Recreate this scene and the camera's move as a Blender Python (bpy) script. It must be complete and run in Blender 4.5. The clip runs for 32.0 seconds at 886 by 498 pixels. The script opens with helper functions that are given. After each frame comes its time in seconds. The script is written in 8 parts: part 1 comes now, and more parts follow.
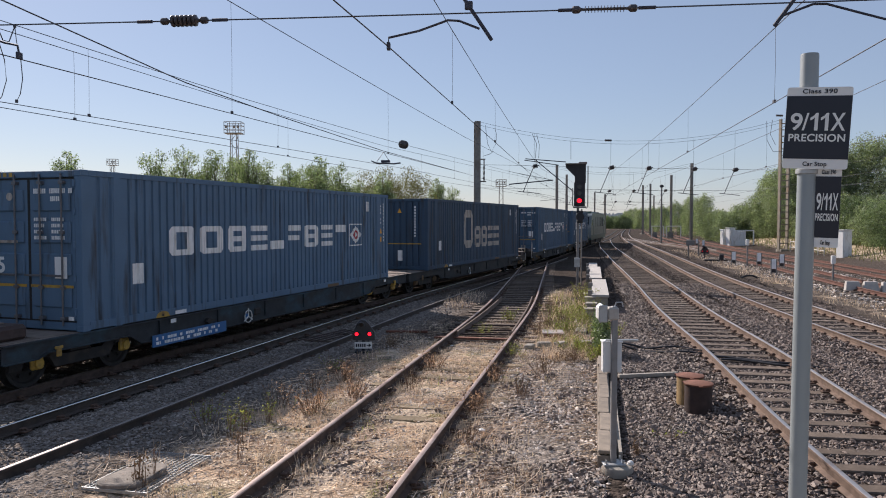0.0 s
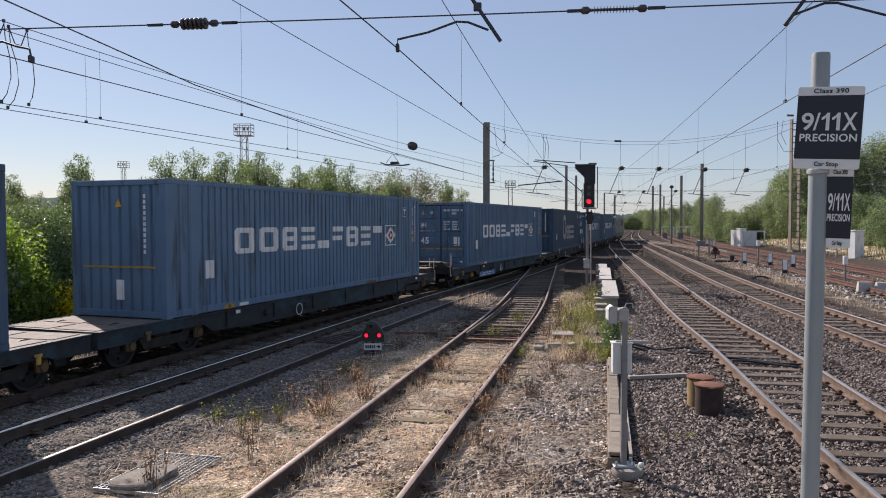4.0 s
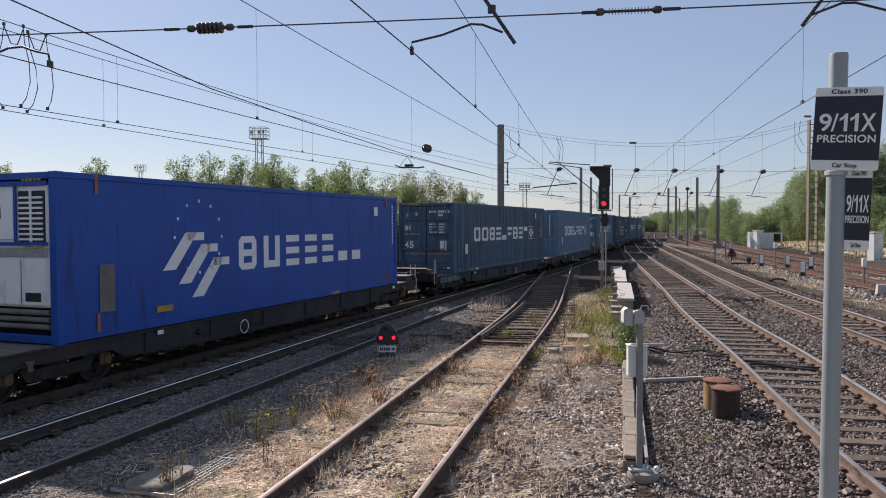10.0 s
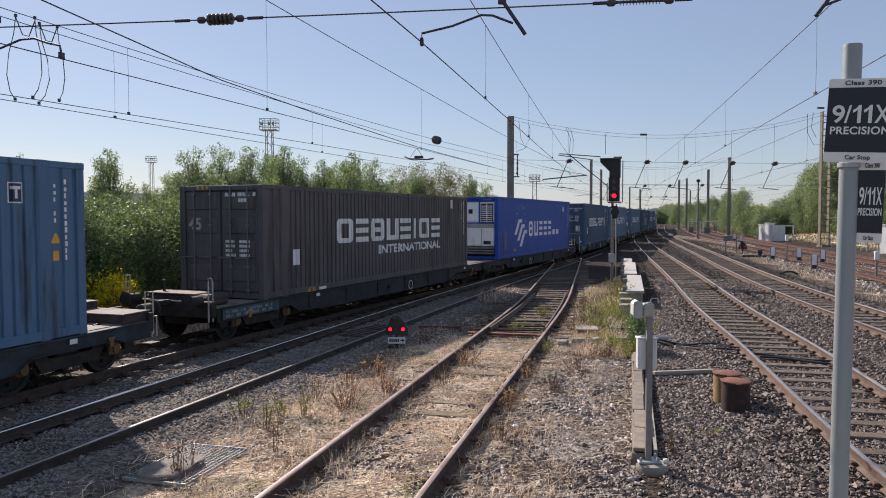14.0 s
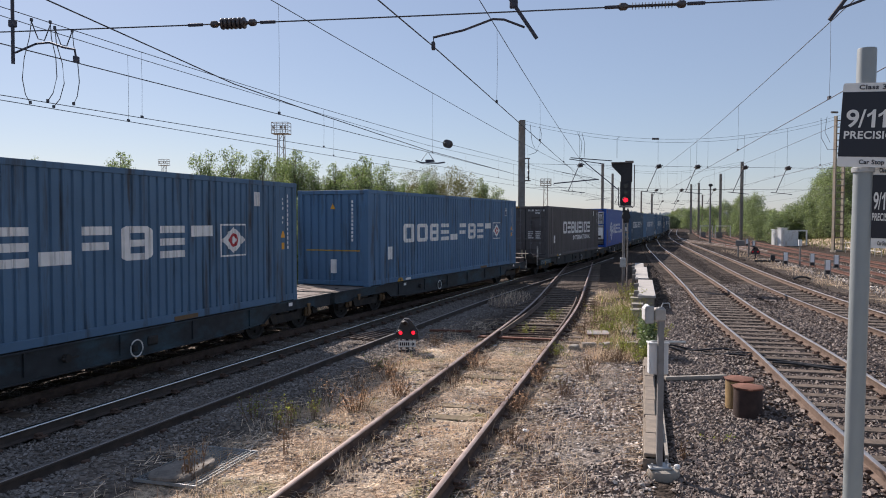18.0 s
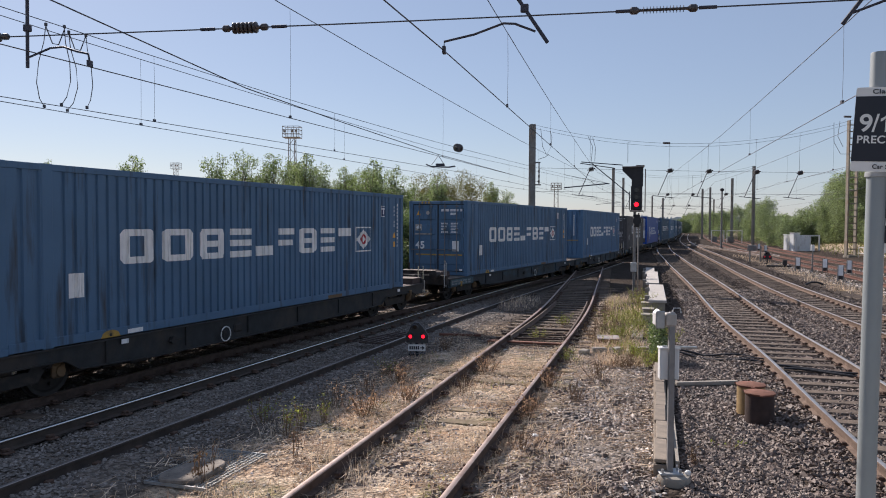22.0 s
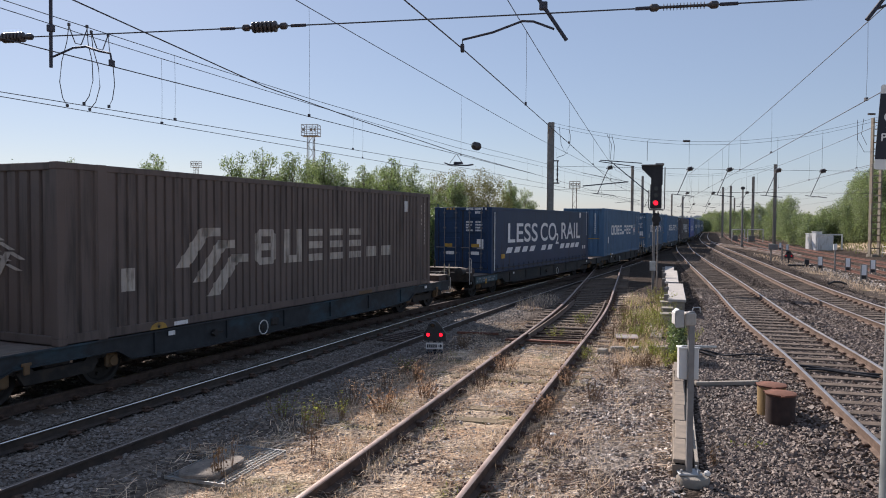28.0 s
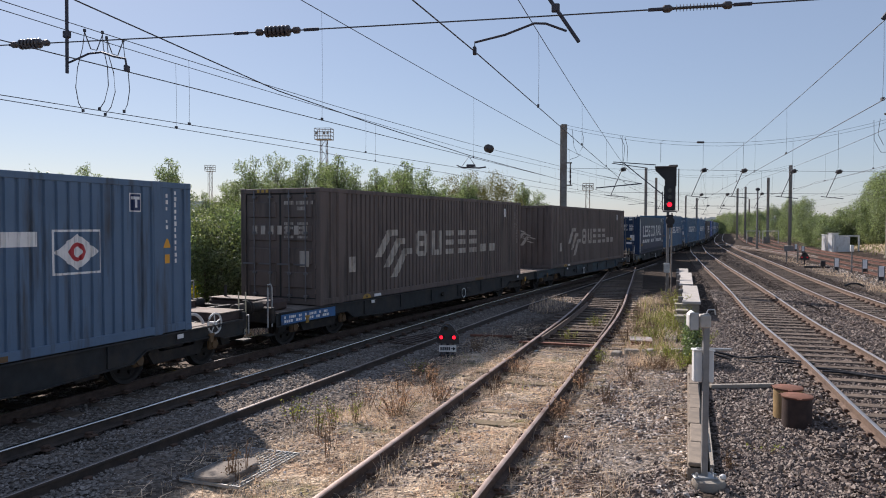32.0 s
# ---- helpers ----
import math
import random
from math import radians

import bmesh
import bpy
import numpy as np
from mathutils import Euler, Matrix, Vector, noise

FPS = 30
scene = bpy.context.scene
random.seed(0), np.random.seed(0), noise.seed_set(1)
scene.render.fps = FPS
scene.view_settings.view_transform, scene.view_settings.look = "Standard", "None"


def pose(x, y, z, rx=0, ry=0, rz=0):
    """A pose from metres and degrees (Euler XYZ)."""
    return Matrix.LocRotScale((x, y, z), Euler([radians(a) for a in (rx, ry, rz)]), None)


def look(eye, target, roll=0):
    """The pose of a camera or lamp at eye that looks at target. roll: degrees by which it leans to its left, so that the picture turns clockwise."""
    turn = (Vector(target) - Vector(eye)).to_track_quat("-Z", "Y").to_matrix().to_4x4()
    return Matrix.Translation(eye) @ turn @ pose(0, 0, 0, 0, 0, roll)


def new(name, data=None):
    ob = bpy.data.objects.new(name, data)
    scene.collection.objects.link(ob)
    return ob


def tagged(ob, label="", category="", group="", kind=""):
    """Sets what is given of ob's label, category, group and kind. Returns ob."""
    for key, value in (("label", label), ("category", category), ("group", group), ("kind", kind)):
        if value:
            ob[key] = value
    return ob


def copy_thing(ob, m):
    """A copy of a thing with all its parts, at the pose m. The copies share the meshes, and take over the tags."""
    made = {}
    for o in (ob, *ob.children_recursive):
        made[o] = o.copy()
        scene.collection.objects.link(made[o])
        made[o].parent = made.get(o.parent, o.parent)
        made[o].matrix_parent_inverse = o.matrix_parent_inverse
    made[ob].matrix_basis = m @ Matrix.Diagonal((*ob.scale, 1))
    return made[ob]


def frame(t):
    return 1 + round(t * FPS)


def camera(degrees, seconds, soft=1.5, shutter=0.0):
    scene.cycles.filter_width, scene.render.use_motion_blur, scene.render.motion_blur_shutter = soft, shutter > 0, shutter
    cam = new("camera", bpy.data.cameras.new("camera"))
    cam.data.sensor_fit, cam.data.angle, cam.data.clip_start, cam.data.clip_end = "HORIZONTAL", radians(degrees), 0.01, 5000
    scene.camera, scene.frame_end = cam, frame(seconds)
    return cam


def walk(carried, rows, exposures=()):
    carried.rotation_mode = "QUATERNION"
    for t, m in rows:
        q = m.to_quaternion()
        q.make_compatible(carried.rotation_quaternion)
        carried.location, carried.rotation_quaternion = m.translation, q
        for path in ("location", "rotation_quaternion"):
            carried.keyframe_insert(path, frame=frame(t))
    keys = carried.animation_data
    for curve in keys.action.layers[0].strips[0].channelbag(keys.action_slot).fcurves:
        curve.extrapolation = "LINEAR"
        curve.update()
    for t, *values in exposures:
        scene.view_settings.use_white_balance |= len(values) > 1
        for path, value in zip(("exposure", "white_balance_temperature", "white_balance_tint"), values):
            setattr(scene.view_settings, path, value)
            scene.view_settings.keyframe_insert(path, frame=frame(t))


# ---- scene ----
cam = camera(61.8, 32.0, soft=1.0)
EYE = (0.0, 0.0, 2.72)


def aim(yaw, pitch, roll):
    """Camera pose: yaw to the left, pitch upwards, roll, in degrees."""
    return pose(*EYE, 90 + pitch, 0, yaw) @ pose(0, 0, 0, 0, 0, roll)


walk(cam, [(t, aim(a, b, c)) for t, a, b, c in (
    (0, -0.000, -2.150, -0.000),
    (0.5, 0.145, -2.095, -0.084),
    (1, 0.262, -2.026, 0.021),
    (1.5, 0.361, -1.967, 0.100),
    (2, 0.487, -1.919, 0.147),
    (2.5, 0.576, -1.932, 0.125),
    (3, 0.680, -1.961, 0.102),
    (3.5, 0.729, -1.996, -0.010),
    (5.5, 0.612, -2.191, -0.369),
    (6, 0.660, -2.198, -0.369),
    (6.5, 0.774, -2.178, -0.392),
    (7, 0.906, -2.118, -0.340),
    (7.5, 1.072, -2.033, -0.286),
    (8, 1.217, -1.979, -0.228),
    (8.5, 1.380, -1.897, -0.240),
    (9, 1.526, -1.868, -0.222),
    (9.5, 1.683, -1.851, -0.225),
    (10, 1.832, -1.860, -0.217),
    (10.5, 2.006, -1.911, -0.188),
    (11, 2.141, -1.948, -0.173),
    (11.5, 2.238, -2.034, -0.123),
    (12, 2.318, -2.146, -0.097),
    (12.5, 2.383, -2.278, -0.101),
    (13, 2.445, -2.399, -0.073),
    (13.5, 2.509, -2.473, -0.056),
    (14, 2.568, -2.493, -0.101),
    (14.5, 2.650, -2.451, -0.100),
    (16.5, 3.121, -2.220, -0.072),
    (17, 3.208, -2.215, -0.026),
    (17.5, 3.288, -2.213, -0.005),
    (18, 3.400, -2.204, 0.090),
    (18.5, 3.499, -2.188, 0.184),
    (19, 3.626, -2.189, 0.212),
    (19.5, 3.740, -2.154, 0.199),
    (20, 3.813, -2.120, 0.208),
    (20.5, 3.878, -2.050, 0.194),
    (21, 3.965, -1.989, 0.214),
    (21.5, 4.074, -1.927, 0.240),
    (22, 4.180, -1.905, 0.253),
    (22.5, 4.275, -1.858, 0.247),
    (23, 4.388, -1.767, 0.212),
    (23.5, 4.446, -1.687, 0.216),
    (24, 4.572, -1.641, 0.242),
    (24.5, 4.686, -1.668, 0.309),
    (25, 4.737, -1.740, 0.347),
    (25.5, 4.773, -1.833, 0.455),
    (27.5, 5.312, -1.995, 0.456),
    (28, 5.565, -2.044, 0.340),
    (28.5, 5.785, -2.052, 0.256),
    (29, 5.932, -2.034, 0.254),
    (29.5, 6.058, -1.975, 0.258),
    (30, 6.132, -1.902, 0.217),
    (30.5, 6.224, -1.858, 0.198),
    (31, 6.326, -1.832, 0.133),
    (31.5, 6.435, -1.838, 0.119),
    (32, 6.564, -1.842, 0.118)
)], exposures=[(0, 0.32, 6620, 18), (32, 0.32, 6620, 18)])

# ---- world, sun ----
SUN_EL, SUN_AZ = 35.6, -37.0          # degrees; azimuth from +Y, clockwise
world = bpy.data.worlds.new("world")
scene.world = world
world.use_nodes = True
wn = world.node_tree
sky = wn.nodes.new("ShaderNodeTexSky")
sky.sky_type = "NISHITA"
sky.sun_disc = False
sky.sun_elevation, sky.sun_rotation = radians(SUN_EL), radians(SUN_AZ)
sky.air_density, sky.dust_density, sky.ozone_density = 1.0, 0.3, 2.6
bg = wn.nodes["Background"]
bg.inputs["Strength"].default_value = 0.076
haze = wn.nodes.new("ShaderNodeMix")          # thin even haze over the whole sky
haze.data_type = "RGBA"
haze.inputs["Factor"].default_value = 0.42
haze.inputs["B"].default_value = (4.28, 5.53, 7.35, 1)
wn.links.new(sky.outputs["Color"], haze.inputs["A"])
wn.links.new(haze.outputs["Result"], bg.inputs["Color"])
sun = new("sun", bpy.data.lights.new("sun", "SUN"))
sun.data.energy, sun.data.angle, sun.data.color = 5.0, radians(0.55), (1.0, 0.95, 0.87)
sx, sy = math.sin(radians(SUN_AZ)), math.cos(radians(SUN_AZ))
ce, se = math.cos(radians(SUN_EL)), math.sin(radians(SUN_EL))
sun.matrix_world = look((sx * ce * 50, sy * ce * 50, se * 50), (0, 0, 0))


# ---- mesh helpers ----
class Geo:
    """Collects vertices and faces of one mesh."""

    def __init__(self, m=None):
        self.v, self.f, self.m = [], [], m

    def add(self, verts, faces):
        k = len(self.v)
        if self.m is not None:
            verts = [tuple(self.m @ Vector(p)) for p in verts]
        self.v += [tuple(p) for p in verts]
        self.f += [tuple(i + k for i in f) for f in faces]

    def box(self, x0, x1, y0, y1, z0, z1, b=0.0):
        if b <= 0:
            self.add([(x, y, z) for z in (z0, z1) for y in (y0, y1) for x in (x0, x1)],
                     [(0, 2, 3, 1), (4, 5, 7, 6), (0, 1, 5, 4), (2, 6, 7, 3), (0, 4, 6, 2), (1, 3, 7, 5)])
            return self
        lo, hi, vs, ix = (x0, y0, z0), (x1, y1, z1), [], {}
        for c in [(i, j, k) for i in (0, 1) for j in (0, 1) for k in (0, 1)]:
            for ax in range(3):
                p = [(hi[a] - b if c[a] else lo[a] + b) for a in range(3)]
                p[ax] = hi[ax] if c[ax] else lo[ax]
                ix[c, ax] = len(vs)
                vs.append(tuple(p))
        fs = []
        for ax in range(3):
            o1, o2 = (ax + 1) % 3, (ax + 2) % 3
            for s in (0, 1):
                q = []
                for a, c in ((0, 0), (1, 0), (1, 1), (0, 1)):
                    k = [0, 0, 0]
                    k[ax], k[o1], k[o2] = s, a, c
                    q.append(ix[tuple(k), ax])
                fs.append(tuple(q) if s else tuple(q[::-1]))
            for a in (0, 1):
                for c in (0, 1):
                    k0, k1 = [0, 0, 0], [0, 0, 0]
                    k0[o1] = k1[o1] = a
                    k0[o2] = k1[o2] = c
                    k0[ax], k1[ax] = 0, 1
                    q = [ix[tuple(k0), o1], ix[tuple(k1), o1], ix[tuple(k1), o2], ix[tuple(k0), o2]]
                    fs.append(tuple(q) if (a == c) != True else tuple(q[::-1]))
        for c in [(i, j, k) for i in (0, 1) for j in (0, 1) for k in (0, 1)]:
            t = [ix[c, 0], ix[c, 1], ix[c, 2]]
            fs.append(tuple(t) if sum(c) % 2 else tuple(t[::-1]))
        self.add(vs, fs)
        return self

    def cyl(self, p0, p1, r, n=10, r2=None, caps=True):
        p0, p1 = Vector(p0), Vector(p1)
        w = (p1 - p0).normalized()
        a = w.orthogonal().normalized()
        c = w.cross(a)
        r2 = r if r2 is None else r2
        vs = []
        for p, q in ((p0, r), (p1, r2)):
            vs += [tuple(p + (a * math.cos(2 * math.pi * i / n) + c * math.sin(2 * math.pi * i / n)) * q) for i in range(n)]
        fs = [(i, (i + 1) % n, n + (i + 1) % n, n + i) for i in range(n)]
        if caps:
            fs += [tuple(range(n - 1, -1, -1)), tuple(range(n, 2 * n))]
        self.add(vs, fs)
        return self

    def tube(self, pts, r, n=6):
        pts = [Vector(p) for p in pts]
        vs, fs = [], []
        up = Vector((0, 0, 1))
        for i, p in enumerate(pts):
            w = (pts[min(i + 1, len(pts) - 1)] - pts[max(i - 1, 0)]).normalized()
            a = w.cross(up) if abs(w.z) < 0.95 else w.cross(Vector((1, 0, 0)))
            a.normalize()
            c = w.cross(a)
            vs += [tuple(p + (a * math.cos(2 * math.pi * k / n) + c * math.sin(2 * math.pi * k / n)) * r) for k in range(n)]
        for i in range(len(pts) - 1):
            fs += [(i * n + k, i * n + (k + 1) % n, (i + 1) * n + (k + 1) % n, (i + 1) * n + k) for k in range(n)]
        fs += [tuple(range(n - 1, -1, -1)), tuple((len(pts) - 1) * n + k for k in range(n))]
        self.add(vs, fs)
        return self

    def sweep(self, prof, pts, closed=True):
        """A profile of (sideways, up) carried along points in plan (x, y, z); sideways is to the right."""
        n, vs, fs = len(prof), [], []
        for i, p in enumerate(pts):
            a, b = pts[max(i - 1, 0)], pts[min(i + 1, len(pts) - 1)]
            dx, dy = b[0] - a[0], b[1] - a[1]
            q = math.hypot(dx, dy)
            rx, ry = dy / q, -dx / q
            vs += [(p[0] + rx * s, p[1] + ry * s, p[2] + u) for s, u in prof]
        for i in range(len(pts) - 1):
            for k in range(n if closed else n - 1):
                fs.append((i * n + k, i * n + (k + 1) % n, (i + 1) * n + (k + 1) % n, (i + 1) * n + k))
        if closed:
            fs += [tuple(range(n - 1, -1, -1)), tuple((len(pts) - 1) * n + k for k in range(n))]
        self.add(vs, fs)
        return self

    def lathe(self, prof, n=16, at=(0, 0, 0), axis="z"):
        """Rings of (radius, height) about an axis."""
        vs, fs = [], []
        for r, h in prof:
            for k in range(n):
                c, s = r * math.cos(2 * math.pi * k / n), r * math.sin(2 * math.pi * k / n)
                q = {"z": (c, s, h), "y": (c, h, s), "x": (h, c, s)}[axis]
                vs.append((q[0] + at[0], q[1] + at[1], q[2] + at[2]))
        for i in range(len(prof) - 1):
            fs += [(i * n + k, i * n + (k + 1) % n, (i + 1) * n + (k + 1) % n, (i + 1) * n + k) for k in range(n)]
        fs += [tuple(range(n - 1, -1, -1)), tuple((len(prof) - 1) * n + k for k in range(n))]
        self.add(vs, fs)
        return self

    def mesh(self, name, sharp=35):
        me = bpy.data.meshes.new(name)
        me.from_pydata(self.v, [], self.f)
        bm = bmesh.new()
        bm.from_mesh(me)
        bmesh.ops.recalc_face_normals(bm, faces=bm.faces)
        bm.to_mesh(me)
        bm.free()
        if sharp:
            me.polygons.foreach_set("use_smooth", [True] * len(me.polygons))
            me.set_sharp_from_angle(angle=radians(sharp))
        return me


def part(name, geo, material, parent=None, label="", m=None, sharp=35, kind=""):
    """Links a Geo, or a mesh, as one mesh object under a thing or a part."""
    me = geo.mesh(name, sharp) if isinstance(geo, Geo) else geo
    if not me.materials:
        me.materials.append(material)
    ob = new(name, me)
    if parent is not None:
        ob.parent = parent
    if m is not None:
        ob.matrix_basis = m
    return tagged(ob, label=label, kind=kind)


def thing(name, m, label, category, group="", kind=""):
    ob = new(name)
    ob.empty_display_size = 0.2
    ob.matrix_basis = m
    return tagged(ob, label, category, group, kind)


def words(text, size, bold=0.0, align="CENTER", space=1.0):
    """A mesh of upright lettering in the plane x-z, facing -y, centred at its origin."""
    cu = bpy.data.curves.new("lettering", "FONT")
    cu.body, cu.size, cu.align_x, cu.align_y = text, 1.0, align, "CENTER"
    cu.extrude, cu.offset, cu.space_character = 0.008, bold, space
    ob = bpy.data.objects.new("lettering", cu)
    me = bpy.data.meshes.new_from_object(ob)
    bpy.data.objects.remove(ob)
    me.materials.clear()
    me.transform(Matrix.Rotation(radians(90), 4, "X") @ Matrix.Diagonal((size, size, 0.1, 1)))
    return me


# ---- materials ----
def surf(name, base, var=0.15, scale=3.0, rough=0.7, metal=0.0, bump=0.15, bscale=40.0, dirt=None, amount=0.4,
         dscale=1.2, stretch=(1, 1, 1), rand=0.0, dist=0.01, island=0.0, spec=0.5):
    """Base colour with grain, and a second colour (dirt, rust, moss) in patches; stretch draws the patches out along an axis."""
    mt = bpy.data.materials.new(name)
    mt.use_nodes = True
    nt = mt.node_tree
    N, Lk = nt.nodes.new, nt.links.new
    bsdf = nt.nodes["Principled BSDF"]
    bsdf.inputs["Roughness"].default_value = rough
    bsdf.inputs["Metallic"].default_value = metal
    bsdf.inputs["Specular IOR Level"].default_value = spec
    tc = N("ShaderNodeTexCoord")
    n1 = N("ShaderNodeTexNoise")
    n1.inputs["Scale"].default_value, n1.inputs["Detail"].default_value = scale, 6.0
    Lk(tc.outputs["Object"], n1.inputs["Vector"])
    mr = N("ShaderNodeMapRange")
    mr.inputs["From Min"].default_value, mr.inputs["From Max"].default_value = 0.25, 0.75
    mr.inputs["To Min"].default_value, mr.inputs["To Max"].default_value = 1 - var, 1 + var
    Lk(n1.outputs["Fac"], mr.inputs["Value"])
    val = mr.outputs["Result"]
    if rand or island:
        src = N("ShaderNodeObjectInfo").outputs["Random"] if rand else N("ShaderNodeNewGeometry").outputs["Random Per Island"]
        r2 = N("ShaderNodeMapRange")
        r2.inputs["To Min"].default_value, r2.inputs["To Max"].default_value = 1 - (rand or island), 1 + (rand or island)
        Lk(src, r2.inputs["Value"])
        mul = N("ShaderNodeMath")
        mul.operation = "MULTIPLY"
        Lk(val, mul.inputs[0])
        Lk(r2.outputs["Result"], mul.inputs[1])
        val = mul.outputs["Value"]
    vm = N("ShaderNodeVectorMath")
    vm.operation = "SCALE"
    vm.inputs[0].default_value = base
    Lk(val, vm.inputs["Scale"])
    col = vm.outputs["Vector"]
    if dirt:
        mp = N("ShaderNodeMapping")
        mp.inputs["Scale"].default_value = stretch
        Lk(tc.outputs["Object"], mp.inputs["Vector"])
        n2 = N("ShaderNodeTexNoise")
        n2.inputs["Scale"].default_value, n2.inputs["Detail"].default_value, n2.inputs["Roughness"].default_value = dscale, 8.0, 0.65
        Lk(mp.outputs["Vector"], n2.inputs["Vector"])
        m2 = N("ShaderNodeMapRange")
        m2.inputs["From Min"].default_value, m2.inputs["From Max"].default_value = 0.62 - 0.3 * amount, 0.78 - 0.2 * amount
        Lk(n2.outputs["Fac"], m2.inputs["Value"])
        mx = N("ShaderNodeMix")
        mx.data_type = "RGBA"
        Lk(m2.outputs["Result"], mx.inputs["Factor"])
        Lk(col, mx.inputs["A"])
        mx.inputs["B"].default_value = (*dirt, 1)
        col = mx.outputs["Result"]
    Lk(col, bsdf.inputs["Base Color"])
    if bump:
        n3 = N("ShaderNodeTexNoise")
        n3.inputs["Scale"].default_value, n3.inputs["Detail"].default_value = bscale, 4.0
        Lk(tc.outputs["Object"], n3.inputs["Vector"])
        bp = N("ShaderNodeBump")
        bp.inputs["Strength"].default_value, bp.inputs["Distance"].default_value = bump, dist
        Lk(n3.outputs["Fac"], bp.inputs["Height"])
        Lk(bp.outputs["Normal"], bsdf.inputs["Normal"])
    return mt


def leafy(name, base, var=0.45, trans=0.45, through_=(1.25, 1.3, 0.65), second=None, amount=0.4, dscale=0.9, gloss=0.2):
    """Leaves: each one its own shade, partly letting light through."""
    mt = surf(name, base, var=0.2, scale=0.6, rough=0.7, bump=0, dirt=second, amount=amount, dscale=dscale, island=var, spec=gloss)
    mt.node_tree.nodes["Principled BSDF"].inputs["Roughness"].default_value = 0.7 if gloss < 0.3 else 0.5
    nt = mt.node_tree
    bsdf, out = nt.nodes["Principled BSDF"], nt.nodes["Material Output"]
    tr = nt.nodes.new("ShaderNodeBsdfTranslucent")
    mix = nt.nodes.new("ShaderNodeMixShader")
    mix.inputs["Fac"].default_value = trans
    col = bsdf.inputs["Base Color"].links[0].from_socket
    tint = nt.nodes.new("ShaderNodeVectorMath")
    tint.operation = "MULTIPLY"
    tint.inputs[1].default_value = through_
    nt.links.new(col, tint.inputs[0])
    nt.links.new(tint.outputs["Vector"], tr.inputs["Color"])
    nt.links.new(bsdf.outputs[0], mix.inputs[1])
    nt.links.new(tr.outputs[0], mix.inputs[2])
    nt.links.new(mix.outputs[0], out.inputs["Surface"])
    return mt


def glow(name, col, strength):
    mt = bpy.data.materials.new(name)
    mt.use_nodes = True
    b = mt.node_tree.nodes["Principled BSDF"]
    b.inputs["Base Color"].default_value = (*col, 1)
    b.inputs["Emission Color"].default_value = (*col, 1)
    b.inputs["Emission Strength"].default_value = strength
    return mt


M_RAIL_RUST = surf("rail rusted", (0.155, 0.112, 0.088), 0.3, 8, 0.75, 0.2, 0.3, 90, (0.10, 0.07, 0.055), 0.45, 3)
M_RAIL_ORANGE = surf("light rusty rail side", (0.165, 0.117, 0.09), 0.3, 8, 0.85, 0.0, 0.3, 90, (0.11, 0.075, 0.06), 0.45, 3, spec=0.2)
M_RAIL_RED = surf("red-brown rusty rail", (0.145, 0.075, 0.058), 0.3, 8, 0.85, 0.0, 0.3, 90, (0.09, 0.05, 0.042), 0.45, 3, spec=0.2)
# Side colour lowered to deepen the shade beside the train.
M_RAIL_SHADE = surf("rail side darkened for shade", (0.075, 0.056, 0.045), 0.3, 8, 0.8, 0.1, 0.3, 90, (0.04, 0.032, 0.028), 0.5, 3)
M_RAIL_TOP = surf("rail worn head", (0.74, 0.71, 0.69), 0.1, 6, 0.16, 1.0, 0.03, 60)
M_RAIL_DULL = surf("dull worn head", (0.40, 0.35, 0.32), 0.15, 6, 0.36, 0.8, 0.05, 60, (0.2, 0.14, 0.11), 0.3, 1.5)
M_RAIL_TAN = surf("rail dull brown head", (0.56, 0.50, 0.455), 0.15, 6, 0.36, 0.85, 0.05, 60, (0.3, 0.2, 0.15), 0.3, 1.5)
# Red-brown rust, with the shade of the siding's near faces in the colour.
M_RAIL_BROWN_SHADE = surf("red-brown rail side darkened for shade", (0.095, 0.066, 0.053), 0.35, 8, 0.85, 0.0, 0.4, 90, (0.14, 0.10, 0.08), 0.4, 3, spec=0.2)
M_RAIL_TOPRUST = surf("rail rusty head", (0.35, 0.27, 0.235), 0.25, 8, 0.55, 0.4, 0.15, 80, (0.17, 0.1, 0.07), 0.5, 2)
M_SLEEPER = surf("weathered sleeper wood", (0.145, 0.112, 0.088), 0.3, 6, 0.9, 0, 0.5, 30, (0.11, 0.088, 0.072), 0.5, 2.5, (6, 0.6, 1), 0.25, spec=0.2)
M_SLEEPER_C = surf("grey sleeper", (0.25, 0.225, 0.19), 0.2, 8, 0.9, 0, 0.3, 60, (0.13, 0.1, 0.08), 0.5, 2.5, rand=0.2)
M_CHAIR = surf("rusty cast iron", (0.12, 0.075, 0.055), 0.35, 12, 0.85, 0.3, 0.3, 80)
M_GALV = surf("galvanised steel", (0.42, 0.43, 0.43), 0.12, 14, 0.5, 0.55, 0.05, 60, (0.3, 0.3, 0.29), 0.35, 3)
M_GALV_OLD = surf("dull grey mast steel", (0.22, 0.21, 0.20), 0.2, 6, 0.7, 0.2, 0.1, 40, (0.16, 0.12, 0.09), 0.4, 1.5, (1, 1, 0.3))
M_POLE = surf("grey painted sign pole", (0.27, 0.295, 0.295), 0.06, 5, 0.45, 0.1, 0.06, 50, (0.28, 0.27, 0.24), 0.2, 2.5, (1, 1, 0.5))
M_WIRE = surf("dark wire", (0.08, 0.08, 0.09), 0.2, 5, 0.6, 0.4, 0)
M_TUBE = surf("dark registration tube", (0.04, 0.042, 0.06), 0.2, 8, 0.65, 0, 0)
M_INSUL = surf("brown glazed insulator", (0.06, 0.05, 0.05), 0.2, 10, 0.3, 0, 0)
